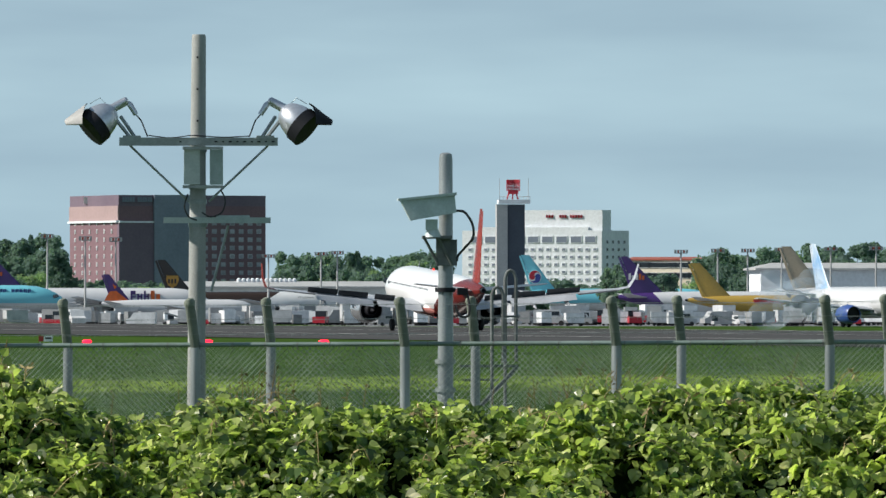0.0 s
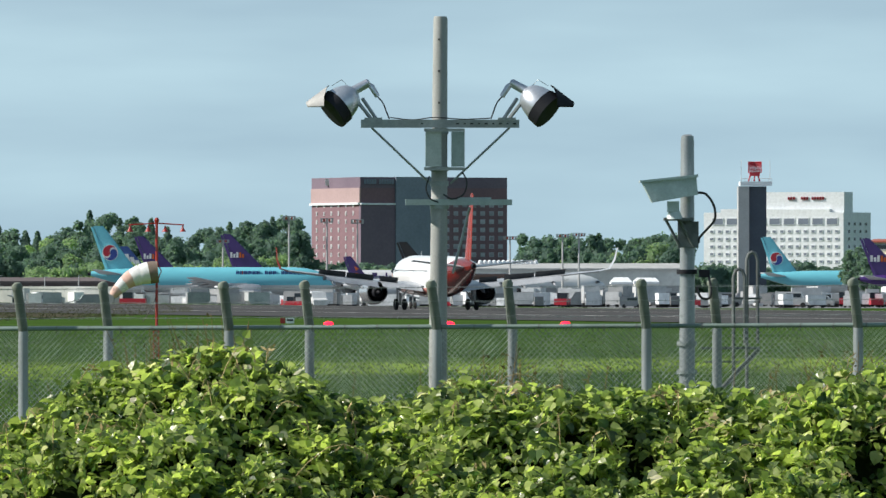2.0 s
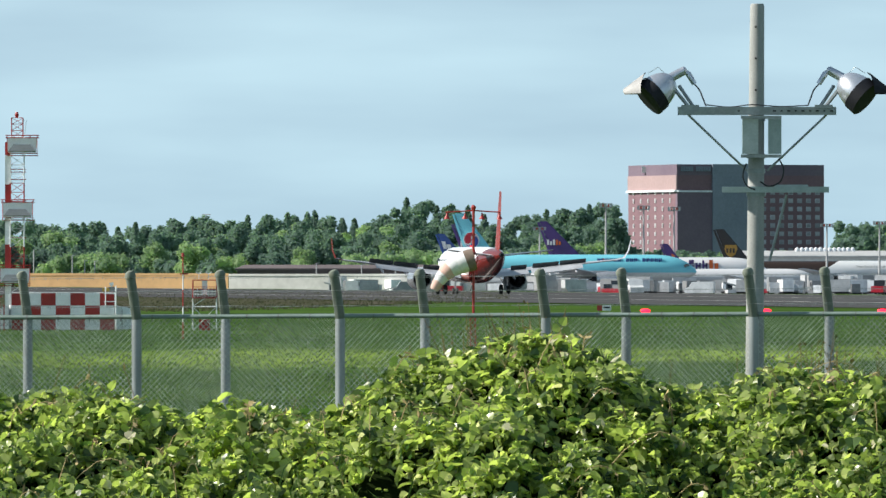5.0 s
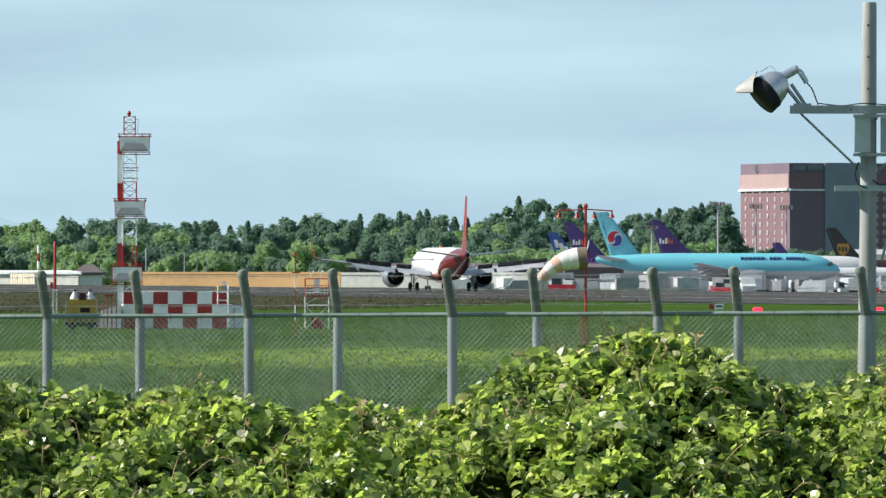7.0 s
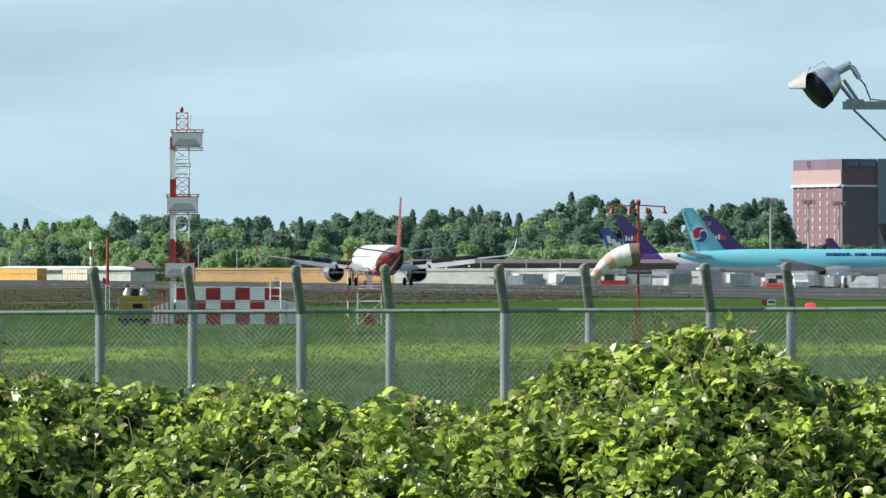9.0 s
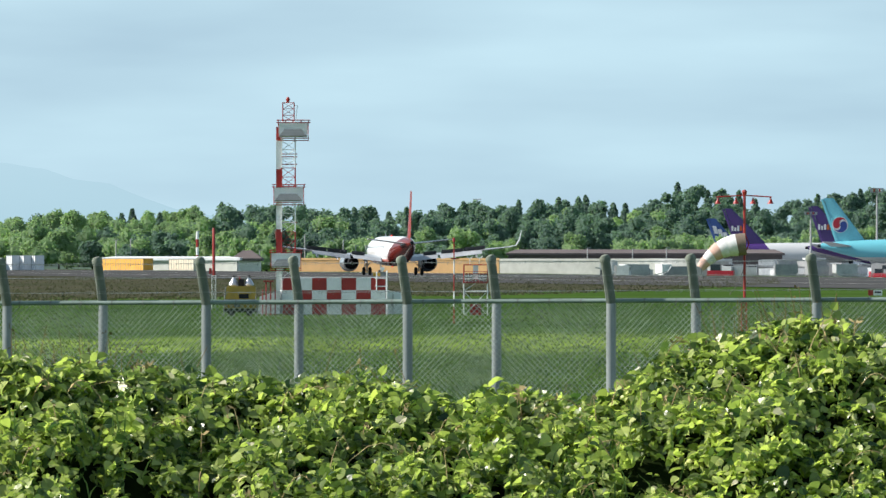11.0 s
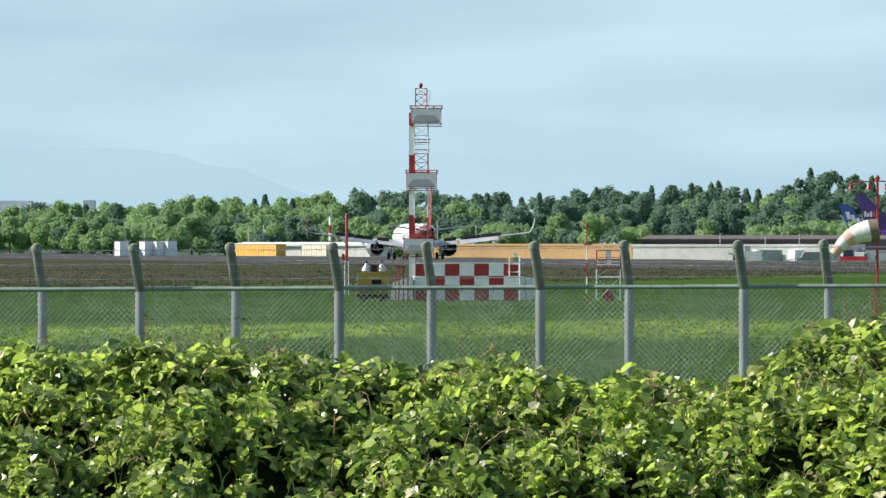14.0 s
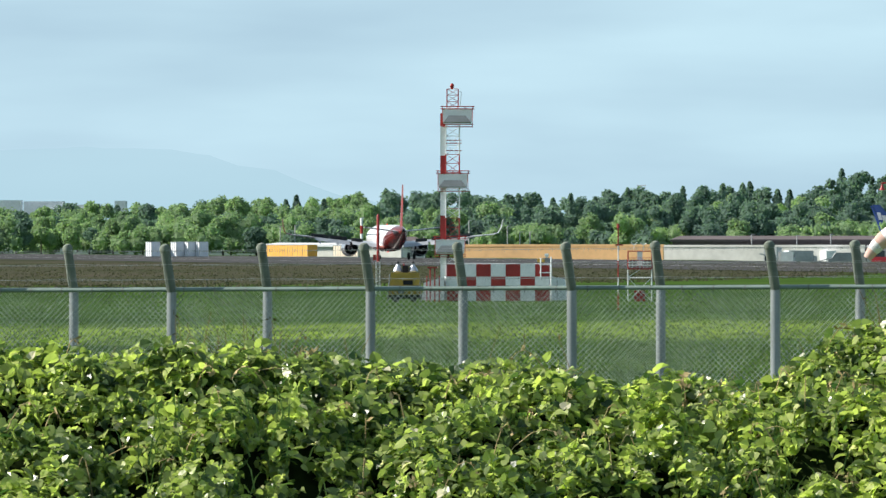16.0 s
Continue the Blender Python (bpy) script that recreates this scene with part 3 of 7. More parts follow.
def airliner(name, label, where, turn, paint, fin_paint, wing_paint, engine_paint, size=(1, 1, 1), landing=False, group="", grey=None, winglets=False, cabin=False, fin_sweep=(12.6, 17.6)):
    """A twin-jet. Its own space: nose to +y, wheels on z = 0, main wheels at y = 0."""
    sx, sy, sz = size
    fin_end = 17.6 if landing else 16.6
    fin_root, fin_tip = (15.3, 18.2) if landing else fin_sweep
    air = thing(name, label, "airliner", where, group, turn)

    def fix(piece, shape, material, text="", parent=None):
        return part(piece, shape.grown(sx if piece in WIDE else sz, sy, sz), material, parent or air, text)
    WIDE = ("wing", "flap", "spoiler", "aileron", "winglet", "stabiliser", "flap_fairing", "engine", "fan_duct", "pylon", "landing_gear", "wheel", "slat")
    body = fix("fuselage", Shape().loft([ring_xz(*r) for r in BODY]), paint)
    fix("belly_fairing", Shape().loft([ring_xz(y, 2.15, rx, rz, 20) for y, rx, rz in
                                       ((6.2, 0.4, 0.25), (5, 1.5, 0.62), (3, 1.95, 0.85), (-3, 1.95, 0.85), (-5, 1.4, 0.6), (-6.2, 0.4, 0.25))]), paint)
    fix("tail_cone", Shape().loft([ring_xz(y, 4.64, r, r, 14) for y, r in ((-19.4, 0.28), (-20.0, 0.2), (-20.0, 0.12), (-19.7, 0.1))]), DARK, "dark exhaust of the tail")
    top = 12.1 if landing else 11.76
    fin = fix("fin", foil((0, -fin_root, 5.3), (0, -fin_end, 5.1), (0, -fin_tip, top), (0, -19.1, top), 0.30, 0.14, (1, 0, 0)), fin_paint)
    fix("rudder", foil((0, -fin_end - 0.02, 5.3), (0, -fin_end - 0.7, 5.3), (0, -19.12, top - 0.16), (0, -19.5, top - 0.16), 0.18, 0.08, (1, 0, 0)), fin_paint)
    windows = Shape()
    rows = range(-9, 25) if landing or cabin else ()
    for side in (-1, 1):
        for i in rows:
            y = 0.53 * i
            windows.box((side * 1.908, y, 4.0), (0.05, 0.20, 0.28))
        windows.box((side * 1.05, 16.45, 3.95), (0.9, 0.5, 0.42), Matrix.Rotation(side * -0.5, 3, "Z") @ Matrix.Rotation(0.5, 3, "X"))
    tagged(fix("window_row", windows, GLASS), kind="stuff")
    for side in (-1, 1):
        f = lambda x, y, z: (side * x, y, z)
        fix("wing", Shape().loft(
            foil_rings([(f(1.6, 4.9, 2.45), f(1.6, -2.6, 2.45), 0.85), (f(6.4, 1.9, 2.95), f(6.4, -2.0, 2.9), 0.52), (f(16.4, -3.4, 4.05), f(16.4, -5.0, 4.05), 0.22)])), wing_paint)
        if landing or winglets:
          fix("winglet", Shape().loft(
            foil_rings([(f(16.35, -3.4, 4.05), f(16.35, -5.0, 4.05), 0.2), (f(17.3, -4.1, 4.3), f(17.3, -5.3, 4.3), 0.15),
                        (f(17.75, -4.8, 5.2), f(17.75, -5.7, 5.2), 0.12), (f(17.95, -5.6, 6.5), f(17.95, -6.15, 6.5), 0.06)])), fin_paint if side < 0 or not landing else wing_paint)
        fix("stabiliser", foil(f(0.7, -14.6, 4.55), f(0.7, -18.0, 4.55), f(6.2, -17.9, 5.15), f(6.2, -19.4, 5.25), 0.32, 0.16), TAILPLANE)
        low = 0.55 if landing else 0.0
        for x0, x1, z0, z1, c in ((2.1, 6.2, 2.5, 2.9, 1.3), (6.6, 12.4, 2.92, 3.55, 1.0)):
            y0 = -2.35 + (0.0 if x0 < 6 else 0.4)
            y1 = -2.0 if x0 < 6 else -3.9
            fix("flap", foil(f(x0, y0, z0 + 0.02), f(x0, y0 - c, z0 - low), f(x1, y1, z1 + 0.02), f(x1, y1 - c * 0.8, z1 - low * 0.8), 0.16, 0.12), wing_paint)
        if landing:
            for x0, x1 in ((4.3, 6.2), (6.9, 9.9), (10.0, 13.0)):
                y0, y1 = (-1.0 - 0.3 * max(0, x - 6.4) for x in (x0, x1))
                z0, z1 = (2.98 + 0.108 * (x - 6.4) for x in (x0, x1))
                fix("spoiler", foil(f(x0, y0, z0 + 0.05), f(x0, y0 - 0.45, z0 + 0.62), f(x1, y1, z1 + 0.05), f(x1, y1 - 0.42, z1 + 0.56), 0.05, 0.05, (0, 1, 0)), grey, "raised grey spoiler darkened for the shade on its rear")
        if landing:
            fix("aileron", foil(f(12.6, -4.0, 3.62), f(12.6, -4.8, 3.55), f(16.2, -4.9, 4.03), f(16.2, -5.5, 3.98), 0.1, 0.08), grey)
        for x in (4.4, 8.6, 11.6):
            z = 2.65 + 0.105 * (x - 4.4)
            y = -2.2 - (0.0 if x < 6 else 0.28 * (x - 6.4))
            fix("flap_fairing", Shape().tube([f(x, y + 2.2, z), f(x, y + 0.8, z - 0.22), f(x, y - 0.6, z - 0.38 - low * 0.5), f(x, y - 1.5, z - 0.3 - low)], [0.06, 0.2, 0.18, 0.03], 8), wing_paint)
        ex = 5.75
        prof = ((6.3, 1.02), (6.42, 1.12), (6.2, 1.22), (5.2, 1.33), (4.0, 1.30), (2.6, 1.12), (2.55, 1.0), (3.4, 0.95))
        eng = fix("engine", Shape().loft([[Vector((side * ex + r * math.cos(2 * math.pi * k / 24), y, 1.82 + r * math.sin(2 * math.pi * k / 24))) for k in range(24)] for y, r in prof], False), engine_paint)
        duct = ((6.25, 1.0), (5.7, 0.98), (5.6, 0.3), (5.55, 0.02))
        fix("fan_duct", Shape().loft([[Vector((side * ex + r * math.cos(2 * math.pi * k / 20), y, 1.82 + r * math.sin(2 * math.pi * k / 20))) for k in range(20)] for y, r in duct], False), DARK)
        core = ((3.6, 0.98), (3.3, 0.97), (3.2, 0.72), (1.9, 0.5), (1.85, 0.36), (2.2, 0.32), (1.2, 0.04))
        fix("fan_duct", Shape().loft([[Vector((side * ex + r * math.cos(2 * math.pi * k / 20), y, 1.82 + r * math.sin(2 * math.pi * k / 20))) for k in range(20)] for y, r in core], False), DARK, "dark exhaust nozzle")
        fix("pylon", Shape().box((side * ex, 2.6, 2.95), (0.3, 3.6, 0.55)), wing_paint)
        gx = 3.8
        leg = fix("landing_gear", Shape().tube([f(gx, 0, 2.7), f(gx, 0, 0.6)], 0.13, 8).tube([f(gx - 0.62, 0, 0.58), f(gx + 0.62, 0, 0.58)], 0.08, 8)
                  .tube([f(gx, 0.05, 1.2), f(gx - 1.1, 0.05, 2.5)], 0.06, 6).box((side * (gx + 0.3), 0, 1.75), (0.05, 0.8, 1.5)), STRUT)
        for dx in (-0.45, 0.45):
            fix("wheel", Shape().tube([f(gx + dx - 0.2, 0, 0.58), f(gx + dx - 0.13, 0, 0.58), f(gx + dx + 0.13, 0, 0.58), f(gx + dx + 0.2, 0, 0.58)], [0.45, 0.58, 0.58, 0.45], 16), TYRE, parent=leg)
    nose = fix("landing_gear", Shape().tube([(0, 12.6, 1.9), (0, 12.6, 0.4)], 0.1, 8).tube([(-0.3, 12.6, 0.38), (0.3, 12.6, 0.38)], 0.06, 8), STRUT)
    for dx in (-0.25, 0.25):
        fix("wheel", Shape().tube([(dx - 0.11, 12.6, 0.38), (dx, 12.6, 0.38), (dx + 0.11, 12.6, 0.38)], [0.32, 0.38, 0.32], 14), TYRE, parent=nose)
    if landing:
        fix("beacon", Shape().tube([(0, 1.5, 5.6), (0, 1.5, 5.72), (0, 1.5, 5.8)], [0.12, 0.12, 0.05], 8), BEACON, "red flashing beacon")
        fix("beacon", Shape().tube([(0, 0.5, 1.32), (0, 0.5, 1.22), (0, 0.5, 1.15)], [0.12, 0.12, 0.05], 8), BEACON, "red flashing beacon")
        fix("aerial", Shape().tube([(0, 8, 5.58), (0, 7.8, 6.1)], [0.06, 0.02], 6), wing_paint)
        fix("aerial", Shape().tube([(0, 3, 5.58), (0, 2.8, 6.0)], [0.06, 0.02], 6), wing_paint)
    return air


def foil_rings(stations):
    rings = []
    for le, te, t in stations:
        le, te = Vector(le), Vector(te)
        rings.append([le.lerp(te, x) + Vector((0, 0, y * t / 2)) for x, y in
                      ((0, 0), (0.03, 0.55), (0.15, 1), (0.4, 1.05), (0.75, 0.5), (1, 0.06), (1, -0.06), (0.75, -0.35), (0.4, -0.7), (0.15, -0.75), (0.03, -0.45))])
    return rings


TAILPLANE = surface("tailplane_grey_paint", (0.55, 0.56, 0.58), (0.46, 0.47, 0.49), 0.35, 0, 0.5, 6)
BEACON = glow("red_beacon", (0.6, 0.03, 0.02), 1.2)
WING = surface("wing_grey_paint", (0.42, 0.44, 0.47), (0.33, 0.35, 0.38), 0.35, 0.1, 0.5, 6)
# near-black grey: shade on the raised spoilers' rear put into the colour
SPOILER = surface("spoiler_shade_grey", (0.045, 0.05, 0.055), (0.03, 0.034, 0.038), 0.6, 0, 0.8, 6)
NACELLE = surface("bare_nacelle_metal", (0.55, 0.56, 0.58), (0.42, 0.43, 0.45), 0.25, 0.7, 1, 6)
ORANGE = surface("orange_red_tail_paint", (0.27, 0.026, 0.014), (0.20, 0.018, 0.011), 0.25, 0, 0.35, 4)
MAIN_PAINT = livery("orange_and_white_livery", (0.14, 0.013, 0.009), (0.82, 0.83, 0.84), (0.40, 0.16, 0.14), 0.3, 2.66, 2.3, 0.16)

landing_airliner = airliner("airliner", "white twin-jet with orange-red tail rolling out on the runway", (RUN_START.x, RUN_START.y, 0.05),
                            -math.degrees(RUN_TURN), MAIN_PAINT, ORANGE, WING, NACELLE, landing=True, grey=SPOILER)

TEAL = (0.16, 0.52, 0.62)
PURPLE = (0.065, 0.03, 0.16)
PAINT_TEAL = livery("pale_blue_over_grey_livery", TEAL, TEAL, (0.55, 0.57, 0.58), -99, 0, 4.6)
TEAL_FIN = surface("pale_blue_fin", TEAL, (0.14, 0.46, 0.56), 0.35, 0, 0.3, 3)
PAINT_PURPLE = livery("purple_and_white_livery", PURPLE, (0.60, 0.61, 0.63), (0.5, 0.51, 0.53), -12.4, 0.9, 2.6)
PURPLE_FIN = surface("purple_fin", PURPLE, (0.05, 0.025, 0.13), 0.35, 0, 0.3, 3)
PAINT_BROWN = livery("brown_and_white_livery", (0.035, 0.022, 0.016), (0.62, 0.64, 0.65), (0.5, 0.52, 0.53), -8, -1.6, 3.6)
BROWN_FIN = surface("dark_brown_fin", (0.022, 0.018, 0.018), None, 0.35, 0, 0.3, 3)
PAINT_WHITE = livery("white_livery", (0.6, 0.61, 0.63), (0.6, 0.61, 0.63), (0.45, 0.47, 0.5), -99, 0, 3.6)
BLUE_FIN = surface("blue_fin", (0.03, 0.07, 0.24), (0.04, 0.09, 0.30), 0.35, 0, 0.3, 3)
PAINT_YELLOW = livery("yellow_and_white_livery", (0.42, 0.28, 0.06), (0.72, 0.72, 0.70), (0.55, 0.55, 0.55), -1, 0.3, 3.0)
YELLOW_FIN = surface("yellow_fin", (0.42, 0.28, 0.06), (0.37, 0.25, 0.06), 0.35, 0, 0.3, 3)
PALE_BLUE_FIN = surface("white_and_blue_fin", (0.18, 0.36, 0.62), (0.60, 0.66, 0.72), 0.35, 0, 0.22, 3)
BEIGE_FIN = surface("beige_fin", (0.42, 0.35, 0.25), (0.36, 0.30, 0.22), 0.4, 0, 0.3, 3)
BADGE_W = surface("badge_white", (0.75, 0.75, 0.75), None, 0.4, 0, 1, 6)
BADGE_R = surface("badge_red", (0.50, 0.02, 0.04), None, 0.4, 0, 1, 6)
BADGE_B = surface("badge_blue", (0.03, 0.06, 0.28), None, 0.4, 0, 1, 6)
BADGE_O = surface("badge_orange", (0.62, 0.12, 0.02), None, 0.4, 0, 1, 6)
BADGE_G = surface("badge_gold", (0.38, 0.21, 0.03), None, 0.4, 0, 1, 6)
BIG = (1.81, 1.53, 1.57)


def parked(label, u, d, paint, fin, size, turn=-90.0, engine=None, sweep=(12.6, 17.6)):
    p = place(u, HORIZON, d)
    return airliner("parked_airliner", label, (p.x, p.y, -1.95), turn, paint, fin, WING, engine or NACELLE, size, group="parked airliners", fin_sweep=sweep)


TAXI_START, TAXI_PACE, TAXI_GAIN = 897.0, 24.20, 0.287
blue_1 = parked("pale blue wide-body freighter with round red and blue badge, taxiing", TAXI_START, 2650, PAINT_TEAL, TEAL_FIN, BIG)
blue_2 = parked("pale blue wide-body freighter with round tail badge, parked further along", 2090, 3250, PAINT_TEAL, TEAL_FIN, BIG)
purple_1 = parked("white freighter with purple tail and rear body, parked", 1164, 2960, PAINT_PURPLE, PURPLE_FIN, (1.75, 1.62, 1.53), sweep=(11.9, 17.9))
purple_2 = parked("white freighter with purple tail and rear body, parked", 1002, 3100, PAINT_PURPLE, PURPLE_FIN, (1.7, 1.62, 1.53), sweep=(11.9, 17.9))
purple_3 = parked("white freighter with purple tail and rear body, parked", 2289, 2560, PAINT_PURPLE, PURPLE_FIN, (1.36, 1.36, 1.29), sweep=(11.9, 17.9))
brown_1 = parked("white and dark brown freighter with brown tail, parked", 1455, 3030, PAINT_BROWN, BROWN_FIN, (1.4, 1.5, 1.38))
blue_3 = parked("white airliner with dark blue tail, parked", 944, 3250, PAINT_WHITE, BLUE_FIN, (1.35, 1.45, 1.34))
small_1 = parked("white narrow-body with purple and orange tail, parked", 1311, 2720, PAINT_WHITE, PURPLE_FIN, (1, 1, 0.98))
yellow_1 = parked("yellow and white freighter with yellow tail, parked", 2420, 2450, PAINT_YELLOW, YELLOW_FIN, (1.25, 1.35, 1.13))
beige_1 = parked("white freighter with beige tail, parked", 2590, 2600, PAINT_WHITE, BEIGE_FIN, (1.5, 1.5, 1.5))
white_1 = parked("white airliner with blue and white tail, parked", 2526, 2150, PAINT_WHITE, PALE_BLUE_FIN, (1.3, 1.3, 1.36), -158, BLUE_FIN)


def decal(air, outline, x, material, name="painted_mark", label=""):
    """A flat painted shape on the side of an aircraft that faces the airfield: outline in metres along and up the aircraft."""
    n = len(outline)
    s = Shape().add([(x, y, z) for y, z in outline] + [(x - 0.5, y, z) for y, z in outline],
                    [tuple(range(n)), tuple(range(n, 2 * n))[::-1]] + [(i, i + n, (i + 1) % n + n, (i + 1) % n) for i in range(n)])
    return part(name, s, material, air, label, smooth=False)


def bar(y0, z0, y1, z1, lean=0.0):
    return [(y0, z0), (y1, z0), (y1 - lean, z1), (y0 - lean, z1)]


def arc(cy, cz, r, a0, a1, n=16):
    return [(cy + r * math.cos(radians(a0 + (a1 - a0) * i / n)), cz + r * math.sin(radians(a0 + (a1 - a0) * i / n))) for i in range(n + 1)]


def swirl(cy, cz, r, turn, sign):
    """Half of a round badge with an S-shaped inner edge."""
    pts = [(math.cos(radians(a)), math.sin(radians(a))) for a in range(0, 181, 12)]
    pts += [(-0.5 + 0.5 * math.cos(radians(a)), 0.5 * math.sin(radians(a))) for a in range(180, 361, 20)]
    pts += [(0.5 - 0.5 * math.cos(radians(a)), 0.5 * math.sin(radians(a))) for a in range(20, 180, 20)]
    c, s = math.cos(radians(turn)), math.sin(radians(turn))
    out = []
    for y, z in pts:
        y, z = sign * y * 0.88, sign * (z * 0.88 + 0.12)
        out.append((cy + r * (y * c - z * s), cz + r * (y * s + z * c)))
    return out


def words(air, text, y0, y1, z, x, material, label):
    """Painted words on the aircraft's side, in the built-in font."""
    cu = bpy.data.curves.new("words", "FONT")
    cu.body, cu.extrude = text, 0.02
    ob = bpy.data.objects.new("words", cu)
    me = bpy.data.meshes.new_from_object(ob)
    bpy.data.objects.remove(ob)
    xs = [v.co.x for v in me.vertices]
    k = (y1 - y0) / (max(xs) - min(xs))
    for v in me.vertices:
        v.co = (x + v.co.z, y0 + (v.co.x - min(xs)) * k, z + v.co.y * k)
    mark = new("lettering", me)
    me.materials.append(material)
    mark.parent = air
    return tagged(mark, label)


for air in (blue_1, blue_2):
    cy, cz, r = -25.3, 12.2, 1.8
    decal(air, arc(cy, cz, r * 1.04, 0, 360, 28), 0.60, BADGE_W, "round_badge", "white roundel")
    decal(air, swirl(cy, cz, r, 20, 1), 0.63, BADGE_R, "round_badge", "red half of the swirl badge")
    decal(air, swirl(cy, cz, r, 20, -1), 0.63, BADGE_B, "round_badge", "blue half of the swirl badge")
for i in range(16):
    if i not in (6, 10):
        y = 4.2 + 0.96 * i
        decal(blue_1, bar(y, 6.65, y + 0.28, 7.95), 2.72, BADGE_B, "lettering_bar", "dark blue lettering bar")
        decal(blue_1, bar(y + 0.42, 6.65 if i % 3 else 7.3, y + 0.66, 7.95), 2.72, BADGE_B if i != 1 else BADGE_R, "lettering_bar")
for air, fy, fz in ((purple_1, -29.0, 11.8), (purple_2, -29.0, 11.8), (purple_3, -24.2, 9.9)):
    for i in range(3):
        decal(air, bar(fy + 0.78 * i, fz, fy + 0.55 + 0.78 * i, fz + (1.45 if i != 1 else 1.0)), 0.50, BADGE_W, "lettering_bar", "white lettering bar")
    for i in range(2):
        decal(air, bar(fy + 2.35 + 0.72 * i, fz, fy + 2.85 + 0.72 * i, fz + (1.4 if i == 0 else 0.95)), 0.50, BADGE_O, "lettering_bar", "orange lettering bar")
for i in range(3):
    y = 8.1 + 1.75 * i
    decal(purple_1, bar(y, 5.3, y + 0.5, 7.9 if i != 1 else 7.1), 3.1, PURPLE_FIN, "lettering_bar", "purple lettering bar")
    decal(purple_1, bar(y + 0.5, 6.1 if i else 6.9, y + 1.3, 6.6 if i else 7.9), 3.1, PURPLE_FIN, "lettering_bar")
    decal(purple_1, bar(y + (0.95 if i else 0.5), 5.3 if i else 6.1, y + 1.35, 7.1 if i else 6.5), 3.1, PURPLE_FIN, "lettering_bar")
for i in range(2):
    decal(purple_1, bar(13.4 + 1.4 * i, 5.3, 14.4 + 1.4 * i, 7.9 if i == 0 else 7.0), 3.1, BADGE_O, "lettering_bar", "orange lettering bar")
decal(brown_1, [(-26.0, 12.0), (-23.0, 12.0), (-22.8, 10.8), (-23.3, 9.5), (-24.5, 8.6), (-25.7, 9.5), (-26.2, 10.8)], 0.48, BADGE_G, "shield_mark", "gold shield mark")
for i in range(3):
    decal(brown_1, bar(-25.7 + 0.85 * i, 9.9, -25.2 + 0.85 * i, 11.1), 0.50, BROWN_FIN, "shield_mark")
words(brown_1, "Worldwide Services", 9.0, 16.8, 5.9, 2.74, GALV, "grey words Worldwide Services")
for i in range(3):
    decal(blue_3, bar(-25.8 + 1.5 * i, 11.4 - 0.9 * i, -24.7 + 1.5 * i, 13.6 - 0.9 * i, 0.7), 0.48, BADGE_W, "lettering_bar", "white lettering bar")
decal(small_1, [(-17.6, 7.4), (-16.0, 7.6), (-12.9, 5.2), (-18.8, 5.2)], 0.34, BADGE_O, "painted_mark", "orange flash")
decal(small_1, [(-16.8, 9.2), (-15.7, 8.6), (-16.4, 8.0)], 0.34, BADGE_O)
decal(yellow_1, bar(-12, 4.6, -6, 5.4, 0.4), 2.4, BADGE_R, "lettering_bar", "red lettering bar")


# ---- poles behind the fence ----
VISOR = surface("dull_visor_grey", (0.36, 0.36, 0.35), (0.28, 0.28, 0.28), 0.6, 0, 6, 40)


